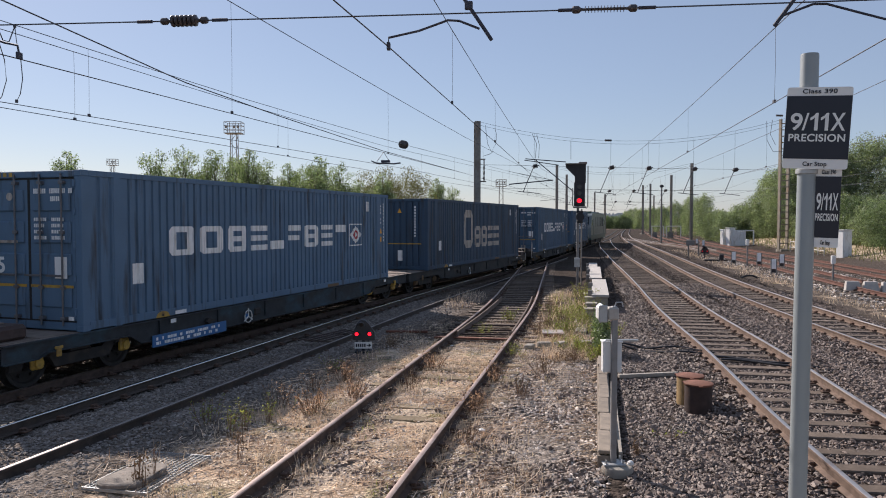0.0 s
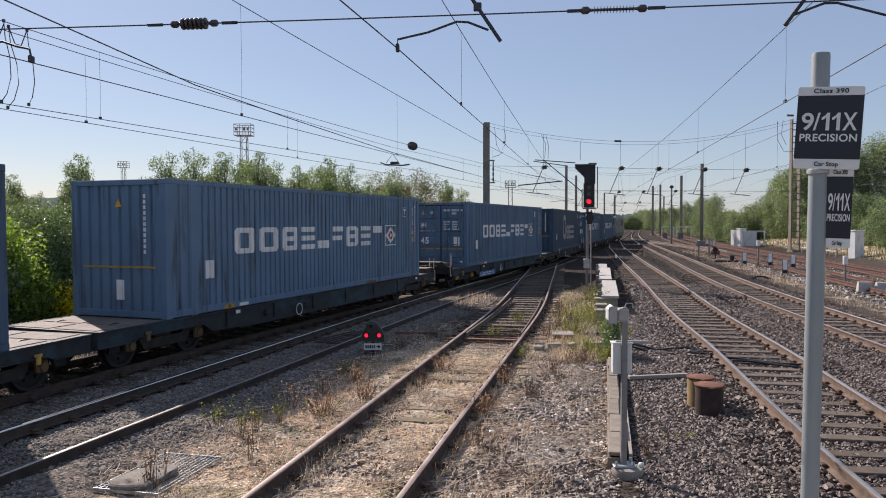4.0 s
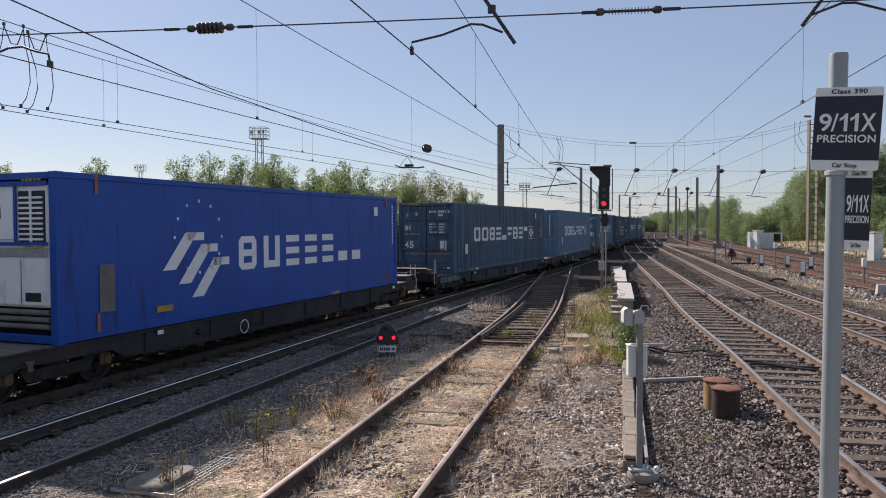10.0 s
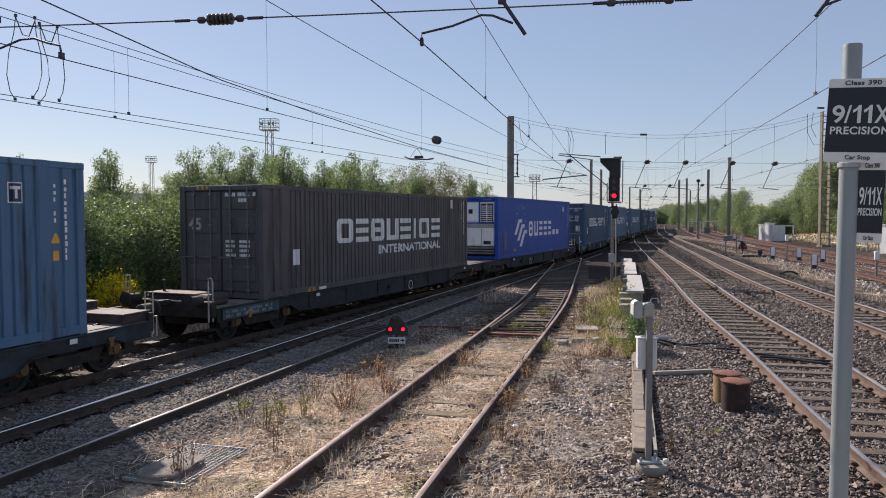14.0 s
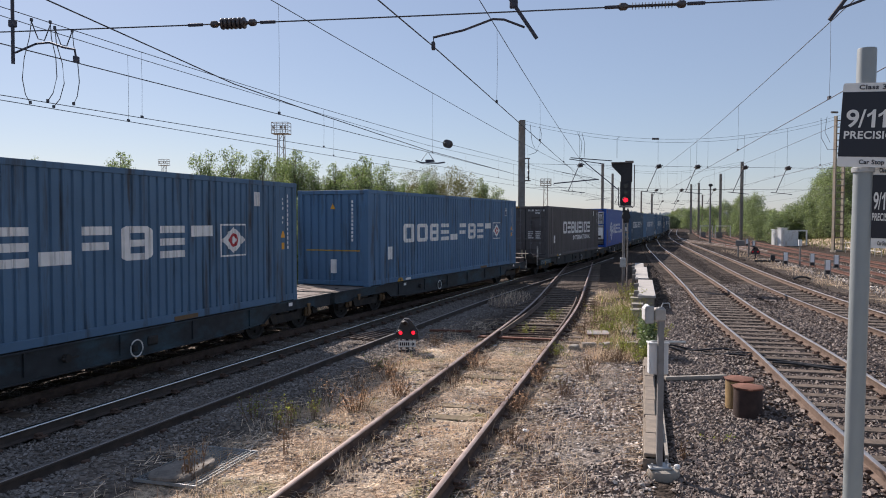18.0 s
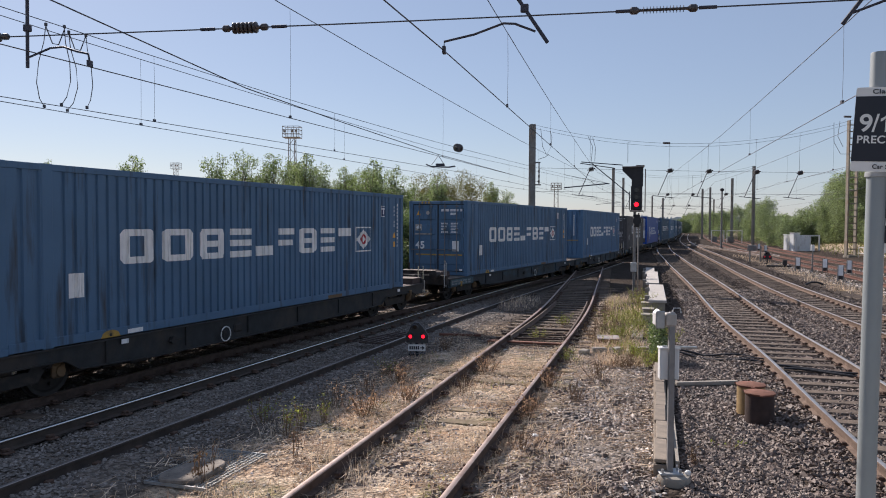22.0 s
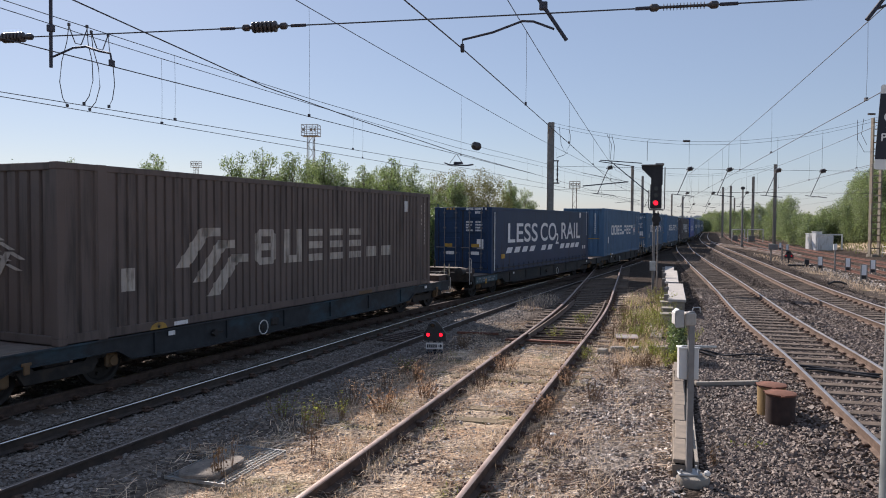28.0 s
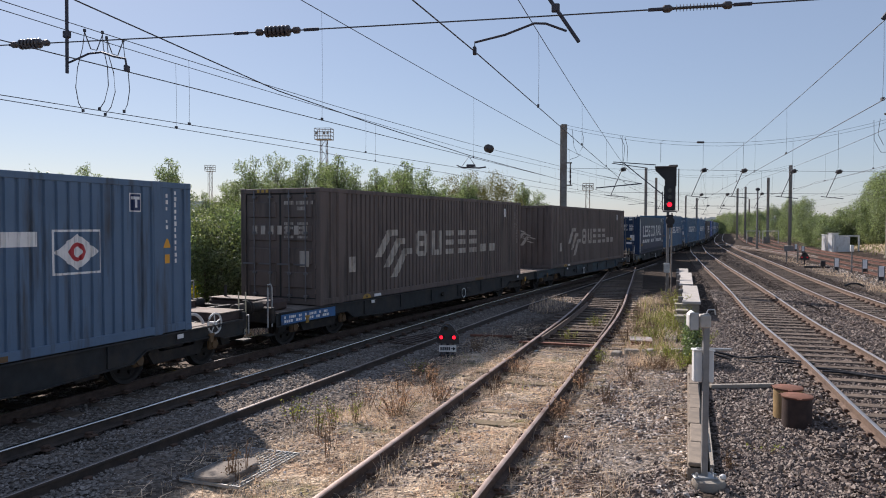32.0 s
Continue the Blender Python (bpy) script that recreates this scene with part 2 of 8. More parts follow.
M_WHITE = surf("white painted steel", (0.72, 0.72, 0.70), 0.06, 5, 0.55, 0, 0.05, 40, (0.5, 0.47, 0.42), 0.35, 3, (1, 1, 0.4))
M_WHITE_C = surf("clean white enamel", (0.86, 0.87, 0.88), 0.04, 4, 0.35, 0, 0, 40, (0.6, 0.6, 0.58), 0.25, 3, (1, 1, 0.4))
M_CONC = surf("weathered concrete", (0.31, 0.275, 0.23), 0.16, 6, 0.95, 0, 0.35, 60, (0.27, 0.25, 0.21), 0.45, 2.5, rand=0.12)
M_CONC_W = surf("pale concrete lid", (0.45, 0.42, 0.385), 0.16, 5, 0.9, 0, 0.25, 60, (0.42, 0.39, 0.33), 0.35, 3, rand=0.08)
M_BLACK = surf("black painted steel", (0.022, 0.022, 0.025), 0.25, 8, 0.6, 0.1, 0.1, 50)
M_SIGN_K = surf("black sign film", (0.008, 0.009, 0.018), 0.1, 4, 0.35, 0, 0)
M_SIGN_W = surf("off-white sign film", (0.74, 0.73, 0.70), 0.04, 4, 0.5, 0, 0)
M_RUST = surf("rusted steel", (0.20, 0.085, 0.055), 0.3, 9, 0.85, 0.2, 0.3, 70, (0.12, 0.06, 0.04), 0.4, 4)
# Rust colour darkened further for the stump's shaded front.
M_RUST_D = surf("rusted steel darkened for shade", (0.055, 0.036, 0.031), 0.3, 9, 0.8, 0.2, 0.3, 70, (0.09, 0.05, 0.038), 0.35, 4)
M_YELLOW = surf("yellow paint", (0.47, 0.28, 0.045), 0.15, 6, 0.6, 0, 0.1, 40, (0.15, 0.1, 0.05), 0.4, 4)
M_SIGNAL = surf("weathered black signal casing", (0.045, 0.045, 0.048), 0.25, 8, 0.55, 0.1, 0.1, 50, (0.03, 0.028, 0.026), 0.4, 4)
M_LAMP_RED = glow("red signal lamp", (1.0, 0.012, 0.03), 1.9)
M_LAMP_DIM = glow("faint red signal lamp", (0.6, 0.015, 0.03), 0.5)
M_LEAF_A = leafy("birch leaves", (0.19, 0.24, 0.14), 0.7, 0.4, gloss=0.3)
M_LEAF_B = leafy("willow leaves", (0.235, 0.285, 0.185), 0.6, 0.38, gloss=0.3)
M_LEAF_C = leafy("bush leaves", (0.145, 0.195, 0.105), 0.6, 0.32, gloss=0.32)
M_LEAF_D = leafy("tangled olive-green leaves", (0.17, 0.205, 0.12), 0.6, 0.36, gloss=0.3)
# Sunlit look put into the leaf colour, brighter than the other bushes.
M_LEAF_F = leafy("yellow-green leaves brightened as sunlit", (0.19, 0.27, 0.06), 0.5, 0.5, gloss=0.4)
M_LEAF_O = leafy("olive brown leaves", (0.17, 0.16, 0.085), 0.4, 0.35)
M_LEAF_Y = leafy("yellow flowering bush", (0.72, 0.56, 0.03), 0.35, 0.5)
M_SLAB = surf("stained concrete slab", (0.25, 0.215, 0.18), 0.4, 14, 0.9, 0, 0.9, 45, (0.10, 0.085, 0.07), 0.5, 7)
M_BARK = surf("bark", (0.16, 0.13, 0.10), 0.35, 8, 0.95, 0, 0.5, 30)
M_STRAW = leafy("dry grass", (0.78, 0.63, 0.48), 0.5, 0.24, (1.05, 1.0, 0.85), (0.60, 0.405, 0.265), 0.5, 0.8)
M_WEED = leafy("green weeds", (0.26, 0.275, 0.10), 0.5, 0.4)
M_STALK = leafy("brown dead stalks", (0.2, 0.13, 0.085), 0.4, 0.1)
M_STONE = surf("ballast stone", (0.138, 0.1, 0.08), 0.25, 12, 0.62, 0, 0.3, 70, (0.165, 0.122, 0.096), 0.3, 4, island=0.5)
M_STONE_F = surf("dark brown ballast stone", (0.085, 0.064, 0.052), 0.25, 12, 0.75, 0, 0.3, 70, (0.12, 0.095, 0.08), 0.3, 4, island=0.5, spec=0.2)
# Greyer copy for the train's track: bluish shade put into the colour.
M_STONE_T = surf("grey-brown ballast stone, shade tint in colour", (0.24, 0.212, 0.19), 0.25, 12, 0.8, 0, 0.2, 70, (0.155, 0.138, 0.118), 0.4, 4, island=0.5)
M_STONE_P = surf("pale brown ballast stone", (0.175, 0.132, 0.107), 0.25, 12, 0.62, 0, 0.3, 70, (0.2, 0.16, 0.13), 0.3, 4, island=0.5)
M_STONE_G = surf("grey ballast stone", (0.46, 0.40, 0.35), 0.25, 12, 0.7, 0, 0.3, 70, (0.2, 0.165, 0.135), 0.3, 4, island=0.9)

# ---- plan of the tracks: centre lines as (y, x) knots ----
def natural(ky, kx):
    """A natural cubic spline through knots, straight on beyond them."""
    ky, kx = np.array(ky, float), np.array(kx, float)
    n, h = len(ky), np.diff(ky)
    A, b = np.eye(n), np.zeros(n)
    for i in range(1, n - 1):
        A[i, i - 1:i + 2] = h[i - 1], 2 * (h[i - 1] + h[i]), h[i]
        b[i] = 6 * ((kx[i + 1] - kx[i]) / h[i] - (kx[i] - kx[i - 1]) / h[i - 1])
    M = np.linalg.solve(A, b)

    def f(y):
        y = np.asarray(y, float)
        j = np.clip(np.searchsorted(ky, y) - 1, 0, n - 2)
        a, hh = ky[j], h[j]
        B = (kx[j + 1] - kx[j]) / hh - hh * (2 * M[j] + M[j + 1]) / 6
        u = np.clip(y, ky[0], ky[-1]) - a
        val = kx[j] + B * u + M[j] / 2 * u * u + (M[j + 1] - M[j]) / (6 * hh) * u ** 3
        s0 = (kx[1] - kx[0]) / h[0] - h[0] * M[1] / 6
        s1 = (kx[-1] - kx[-2]) / h[-1] + h[-1] * M[-2] / 6
        return val + np.minimum(y - ky[0], 0) * s0 + np.maximum(y - ky[-1], 0) * s1
    return f


train_side = natural([4, 12, 20, 28, 38, 50, 65, 85, 115, 160, 230], [-8.88, -6.73, -4.12, -1.21, 2.67, 7.0, 11.5, 17.41, 26.31, 38.3, 56.2])
HALF = 1.25                                     # half the width of the containers
TRAIN_Z = -0.10                                 # rail level of the train's track


def train_x(y):
    s = (train_side(y + 0.5) - train_side(y - 0.5))
    return train_side(y) - HALF * np.sqrt(1 + s * s)


siding_x = natural([0, 7.28, 18, 23, 27, 31.2, 36.2, 40, 49.2, 60], [-2.84, -1.295, 0.965, 1.98, 2.68, 3.34, 4.14, 4.74, 6.19, 7.9])
middle_x = natural([0, 10.1, 15.76, 21.8, 26.5, 34, 44, 60], [-8.1, -5.33, -3.78, -2.13, -0.78, 1.55, 4.75, 9.7])
right1_x = natural([-10, 0, 7, 10.2, 15.7, 20.5, 30, 40.9, 52.5, 60, 80, 98, 116, 160, 230], [3.9, 4.25, 4.95, 5.42, 6.38, 7.1, 8.8, 10.75, 12.75, 14.1, 17.75, 21.5, 25.4, 37.2, 55])
right2_x = natural([-10, 0, 8, 16, 22.4, 28, 37, 54, 104, 183, 260], [8.1, 8.75, 9.4, 10.22, 10.98, 11.78, 13.35, 16.7, 26.5, 45.2, 65])
right3_x = natural([0, 15, 30, 44.5, 60, 105, 180, 260], [13.5, 15.4, 17.9, 20.7, 23.4, 32.0, 50, 71])
right4_x = natural([0, 15, 30, 44.5, 60, 105, 180, 260], [17.2, 19.0, 21.5, 24.3, 27.0, 35.6, 53.6, 75])


def smooth(a, b, v):
    u = np.clip((v - a) / (b - a), 0, 1)
    return u * u * (3 - 2 * u)


def ground_z(x, y):
    """Height of the ground: level in the station throat, a low bank beyond the far tracks."""
    x, y = np.asarray(x, float), np.asarray(y, float)
    z = -0.22 + 0 * x
    z = z + 0.9 * smooth(2.6, 9.0, x - right4_x(np.clip(y, 0, 260)))
    z = z + 0.5 * smooth(3.0, 9.0, train_x(np.clip(y, -100, 260)) - x)
    z = z - 0.09 * smooth(0.0, 0.8, middle_x(np.clip(y, -60, 60)) + 1.1 - x) * smooth(60, 40, y)
    return z


# ---- ground ----
def axis(parts):
    return np.concatenate([np.linspace(a, b, n, endpoint=False) for a, b, n in parts] + [np.array([parts[-1][1]])])


gx = axis([(-2500, -300, 8), (-300, -60, 12), (-60, -12, 24), (-12, 14, 130), (14, 60, 46), (60, 300, 16), (300, 2500, 8)])
gy = axis([(-1500, -100, 7), (-100, 0, 20), (0, 5, 10), (5, 32, 150), (32, 80, 60), (80, 300, 60), (300, 3500, 12)])
GX, GY = np.meshgrid(gx, gy)
GZ = ground_z(GX, GY)
rng = np.random.default_rng(3)
near = (abs(GX) < 14) & (GY < 40) & (GY > 4)
GZ = GZ + near * (np.vectorize(lambda a, b: noise.noise((a * 0.8, b * 0.8, 0.3)))(GX, GY) * 0.025 + rng.normal(0, 0.006, GX.shape))
nx, ny = len(gx), len(gy)
idx = np.arange(nx * ny).reshape(ny, nx)
quads = np.stack([idx[:-1, :-1], idx[:-1, 1:], idx[1:, 1:], idx[1:, :-1]], -1).reshape(-1, 4)
me = bpy.data.meshes.new("ground")
me.from_pydata(np.stack([GX, GY, GZ], -1).reshape(-1, 3).tolist(), [], quads.tolist())


HEAP = (0.85, 27.2)                              # low mound of gravel between the middle track and the siding


def straw_cover(x, y):
    """How much dry grass covers the ground: the strip between the tracks, the siding's bed, the verge beyond the far tracks."""
    x, y = np.asarray(x, float), np.asarray(y, float)
    m, s = middle_x(y), siding_x(y)
    strip = smooth(1.7, 2.4, x - m) * smooth(0.1, -0.5, x - (s - 0.75)) * smooth(22, 17, y)
    bed = smooth(1.0, 0.7, abs(x - s)) * smooth(17.4, 16.2, y)
    verge = smooth(0.7, 1.0, x - s) * smooth(2.6, 1.0, x - s) * 0.9 * smooth(40, 30, y)
    far = smooth(1.9, 3.0, x - right2_x(y)) * smooth(1.6, 2.6, right3_x(y) - x) * 0.7 * smooth(75, 52, y)
    bank = smooth(3.4, 5.5, x - right4_x(y)) * 0.9
    left = smooth(3.5, 6.0, train_x(y) - x) * 0.8
    return np.clip(np.maximum.reduce([strip, bed, verge, far, bank, left]), 0, 1)


def pale_cover(x, y):
    """Paler, greyer gravel: round the siding and on the far side of the running lines."""
    x, y = np.asarray(x, float), np.asarray(y, float)
    a = smooth(-3.0, -1.2, x - siding_x(y)) * smooth(0.2, -0.3, x - (siding_x(y) * 0 + 1.75 + 0.185 * (y - 8.6)))
    b = 0.2 * smooth(1.6, 2.4, x - right2_x(y)) * smooth(75, 45, y)
    c = 0.75 * smooth(2.8, 1.6, x - middle_x(y)) * smooth(40, 24, y)
    return np.clip(np.maximum.reduce([a * smooth(19.5, 16.8, y), b, c]), 0, 1)


attr = me.color_attributes.new("cover", "FLOAT_COLOR", "POINT")
cov = np.zeros((nx * ny, 4))
cov[:, 0] = straw_cover(GX, GY).ravel()
cov[:, 1] = pale_cover(GX, GY).ravel()
cov[:, 2] = (smooth(5.0, 9.0, GX - right4_x(np.clip(GY, 0, 260))) + smooth(5, 9, train_x(np.clip(GY, -100, 260)) - GX)).ravel()
cov[:, 3] = 1
attr.data.foreach_set("color", cov.ravel())
me.polygons.foreach_set("use_smooth", [True] * len(me.polygons))


def ground_material():
    mt = bpy.data.materials.new("ballast, gravel and dry grass")
    mt.use_nodes = True
    nt = mt.node_tree
    N, Lk = nt.nodes.new, nt.links.new
    bsdf = nt.nodes["Principled BSDF"]
    bsdf.inputs["Roughness"].default_value = 0.95
    bsdf.inputs["Specular IOR Level"].default_value = 0.08
    tc, at = N("ShaderNodeTexCoord"), N("ShaderNodeAttribute")
    at.attribute_name = "cover"
    sep = N("ShaderNodeSeparateColor")
    Lk(at.outputs["Color"], sep.inputs["Color"])

    def noise_node(scale, detail=5, rough=0.6):
        n = N("ShaderNodeTexNoise")
        n.inputs["Scale"].default_value, n.inputs["Detail"].default_value, n.inputs["Roughness"].default_value = scale, detail, rough
        Lk(tc.outputs["Object"], n.inputs["Vector"])
        return n.outputs["Fac"]

    def mix(fac, a, b):
        n = N("ShaderNodeMix")
        n.data_type = "RGBA"
        for sock, v in (("Factor", fac), ("A", a), ("B", b)):
            if isinstance(v, tuple):
                n.inputs[sock].default_value = (*v, 1)
            else:
                Lk(v, n.inputs[sock])
        return n.outputs["Result"]

    def ramp(v, a, b):
        n = N("ShaderNodeMapRange")
        n.inputs["From Min"].default_value, n.inputs["From Max"].default_value = a, b
        Lk(v, n.inputs["Value"])
        return n.outputs["Result"]

    vor = N("ShaderNodeTexVoronoi")
    vor.inputs["Scale"].default_value = 21.0
    Lk(tc.outputs["Object"], vor.inputs["Vector"])
    vsep = N("ShaderNodeSeparateColor")
    Lk(vor.outputs["Color"], vsep.inputs["Color"])
    # Stone tones lowered: shade in the gaps is put into the colour.
    dark = mix(vsep.outputs["Red"], (0.021, 0.016, 0.013), (0.098, 0.076, 0.062))
    pale = mix(vsep.outputs["Green"], (0.085, 0.072, 0.062), (0.42, 0.36, 0.31))
    stone = mix(sep.outputs["Green"], dark, pale)
    straw = mix(ramp(noise_node(16.0, 8, 0.75), 0.37, 0.57), (0.2, 0.16, 0.12), (0.88, 0.71, 0.53))
    straw = mix(ramp(noise_node(1.3, 7, 0.7), 0.48, 0.66), straw, mix(ramp(noise_node(22.0, 6, 0.7), 0.37, 0.57), (0.14, 0.095, 0.065), (0.64, 0.43, 0.28)))
    grassy = mix(ramp(noise_node(2.2, 6), 0.45, 0.65), straw, (0.13, 0.125, 0.05))
    patch = N("ShaderNodeMath")
    patch.operation = "ADD"
    Lk(ramp(noise_node(1.6, 7, 0.7), 0.3, 0.7), patch.inputs[0])
    Lk(sep.outputs["Red"], patch.inputs[1])
    cover = ramp(patch.outputs["Value"], 1.0, 1.62)
    moss = mix(ramp(noise_node(19.0, 6, 0.7), 0.4, 0.62), (0.08, 0.078, 0.03), (0.29, 0.27, 0.11))
    straw = mix(ramp(noise_node(0.85, 6, 0.65), 0.54, 0.64), straw, moss)
    g2 = mix(cover, stone, straw)
    g3 = mix(sep.outputs["Blue"], g2, grassy)
    big = mix(ramp(noise_node(0.35, 5), 0.4, 0.7), (1.0, 1.0, 1.0), (0.78, 0.74, 0.7))
    mul = N("ShaderNodeMix")
    mul.data_type, mul.blend_type = "RGBA", "MULTIPLY"
    mul.inputs["Factor"].default_value = 1.0
    Lk(g3, mul.inputs["A"])
    Lk(big, mul.inputs["B"])
    Lk(mul.outputs["Result"], bsdf.inputs["Base Color"])
    bp = N("ShaderNodeBump")
    bp.inputs["Strength"].default_value, bp.inputs["Distance"].default_value = 0.9, 0.035
    Lk(vor.outputs["Distance"], bp.inputs["Height"])
    bp.invert = True
    b2 = N("ShaderNodeBump")
    b2.inputs["Strength"].default_value, b2.inputs["Distance"].default_value = 0.5, 0.02
    Lk(noise_node(60, 4), b2.inputs["Height"])
    Lk(bp.outputs["Normal"], b2.inputs["Normal"])
    Lk(b2.outputs["Normal"], bsdf.inputs["Normal"])
    return mt


me.materials.append(ground_material())
tagged(new("ground", me), "railway ground of brown ballast, pale gravel and dry grass", "ground", kind="structure")

# ---- tracks ----
RAIL = [(-0.07, -0.159), (0.07, -0.159), (0.07, -0.148), (0.012, -0.125), (0.012, -0.045), (0.036, -0.034), (0.036, -0.016),
        (0.031, -0.006), (0.02, -0.001), (-0.02, -0.001), (-0.031, -0.006), (-0.036, -0.016), (-0.036, -0.034), (-0.012, -0.045), (-0.012, -0.125), (-0.07, -0.148)]


def ladder(fx, y0, y1, step):
    """Points (x, y, heading) at equal steps along a centre line."""
    ys = np.linspace(y0, y1, int((y1 - y0) * 8) + 2)
    xs = fx(ys)
    s = np.concatenate([[0], np.cumsum(np.hypot(np.diff(xs), np.diff(ys)))])
    q = np.arange(0, s[-1], step)
    x, y = np.interp(q, s, xs), np.interp(q, s, ys)
    x2, y2 = np.interp(q + 0.2, s, xs), np.interp(q + 0.2, s, ys)
    x1, y1_ = np.interp(q - 0.2, s, xs), np.interp(q - 0.2, s, ys)
    return list(zip(x, y, np.degrees(np.arctan2(y2 - y1_, x2 - x1))))


def rail_mesh(fx, side, y0, y1, z, name):
    ys = np.concatenate([np.arange(y0, min(y1, 60), 0.8), np.arange(max(60, y0), y1 + 4, 4.0)]) if y1 > 60 else np.arange(y0, y1 + 0.01, 0.8)
    pts = []
    for y in ys:
        sl = float(fx(y + 0.3) - fx(y - 0.3)) / 0.6
        q = math.hypot(1, sl)
        pts.append((float(fx(y)) + side * 0.752 / q, y - side * 0.752 * sl / q, z))
    g = Geo().sweep(RAIL, pts)
    return g


def sleeper_mesh(name, wood):
    g = Geo().box(-1.28, 1.28, -0.125, 0.125, -0.13, 0.0, 0.012 if wood else 0.02)
    me = g.mesh(name, 0)
    me.materials.append(M_SLEEPER if wood else M_SLEEPER_C)
    return me


SL_WOOD, SL_CONC, SL_OLD = sleeper_mesh("sleeper", True), sleeper_mesh("sleeper", False), sleeper_mesh("sleeper", True)
SL_OLD.materials[0] = surf("mossy ochre sleeper wood", (0.25, 0.185, 0.115), 0.35, 6, 0.95, 0, 0.5, 30, (0.13, 0.115, 0.06), 0.5, 2.5, (6, 0.6, 1), 0.25)


def build_track(label, fx, y0, y1, z, head, wood, step=0.7, shown=(5, 60), drop=0.0, side_mt=None, near_head=None, worn=0.25):
    tr = thing("railway_track", pose(0, 0, 0), label, "railway track", "tracks of the station throat", "structure")
    for side in (-1, 1):
        g = rail_mesh(fx, side, y0, y1, z, "rail")
        me = g.mesh("rail", 30)
        me.materials.append(side_mt or M_RAIL_RUST)
        me.materials.append(near_head if near_head and side > 0 else head)
        for p in me.polygons:
            if (p.normal.z > worn or (p.normal.z > 0.3 and side * p.normal.x < -0.2)) and p.center.z > z - 0.02:
                p.material_index = 1
        part("rail", me, None, tr)
    chairs, rest = Geo(), Geo()
    r = random.Random(int(abs(y0) * 7 + y1 + z * 100))
    for x, y, a in ladder(fx, y0, min(y1, 150), step):
        a2 = a - 90 + r.uniform(-1.2, 1.2)
        zz = z - 0.162 - (0.0 if drop and z == 0 and 17.3 < y < 21.6 else drop) + r.uniform(-0.012, 0.006)
        m = pose(x, y, zz, 0, 0, a2)
        if shown[0] < y < shown[1]:
            part("sleeper", (SL_OLD if y < 17.3 and z == 0 and drop else SL_WOOD) if wood else SL_CONC, None, tr, m=m @ pose(0, 0, r.uniform(-0.035, 0.004)) if drop and z == 0 and y < 17.3 else m)
        else:
            rest.m = m
            rest.box(-1.28, 1.28, -0.125, 0.125, -0.13, 0.0)
        if shown[0] < y < 32:
            chairs.m = pose(x, y, z - 0.162, 0, 0, a - 90)
            for s in (-0.752, 0.752):
                chairs.box(s - 0.17, s + 0.17, -0.075, 0.075, -0.004, 0.022, 0.006)
                for e in (-1, 1):
                    chairs.box(s + e * 0.075 - 0.035, s + e * 0.075 + 0.035, -0.05, 0.05, 0.018, 0.06, 0.01)
                    chairs.cyl((s + e * 0.135, 0.0, 0.02), (s + e * 0.135, 0.0, 0.045), 0.016, 6)
    if rest.v:
        part("distant_sleepers", rest, M_SLEEPER if wood else M_SLEEPER_C, tr, kind="stuff", sharp=0)
    if chairs.v:
        part("rail_chairs", chairs, M_CHAIR, tr, kind="stuff", sharp=0)
    return tr


build_track("disused siding with rusty rails sunk in dry grass", siding_x, -25, 50, 0.0, M_RAIL_TOPRUST, True, 0.72, (5, 45), 0.026, M_RAIL_BROWN_SHADE, worn=0.8)
build_track("empty track beside the train with polished rail heads", middle_x, -60, 58, -0.10, M_RAIL_TOP, True, 0.7, (5, 45), 0.06, M_RAIL_SHADE, M_RAIL_DULL, 0.85)
build_track("track that carries the container train", train_x, -60, 260, TRAIN_Z, M_RAIL_TOP, True, 0.7, (5, 40), 0.02, M_RAIL_BROWN_SHADE, M_RAIL_DULL, 0.85)
build_track("running line with brown rails on dark ballast", right1_x, -20, 112, 0.0, M_RAIL_TAN, True, 0.68, (4, 70), side_mt=M_RAIL_ORANGE, worn=0.85)
build_track("second running line with brown rails on dark ballast", right2_x, -20, 260, 0.0, M_RAIL_TAN, True, 0.68, (8, 75), side_mt=M_RAIL_ORANGE, worn=0.85)
build_track("far rusty track beyond the running lines", right3_x, 5, 260, 0.0, M_RAIL_RED, True, 0.7, (28, 80), side_mt=M_RAIL_RED)
build_track("farthest rusty track below the bank", right4_x, 5, 260, 0.0, M_RAIL_RED, True, 0.7, (40, 80), side_mt=M_RAIL_RED)


def link_x(y):
    """A connection from the second running line to the rusty far track."""
    f = smooth(70, 122, np.asarray(y, float))
    return right3_x(y) * (1 - f) + right2_x(y) * f


build_track("curved connecting track between the far lines", link_x, 70, 122, -0.004, M_RAIL_TAN, True, 0.7, (70, 80))

# ---- the train's way ----
YT = np.arange(-320, 420, 0.25)
XT = train_side(YT)
ST = np.concatenate([[0], np.cumsum(np.hypot(np.diff(XT), np.diff(YT)))])
ST -= np.interp(10, YT, ST)
SPEED_T, SPEED_V = [0, 4, 8, 12, 16, 20, 24, 28, 32], [5.121, 5.343, 5.633, 5.769, 5.909, 6.087, 6.217, 6.134, 6.062]
TG = np.linspace(0, 32, 641)
VG = np.interp(TG, SPEED_T, SPEED_V)
SG = np.concatenate([[0], np.cumsum((VG[1:] + VG[:-1]) / 2 * 0.05)])
LEN, GAP_IN, GAP_OUT, FIRST = 13.716, 3.73, 5.27, -2.03
DECK = 0.84                                     # deck above rail


def run(t):
    return float(np.interp(t, TG, SG))


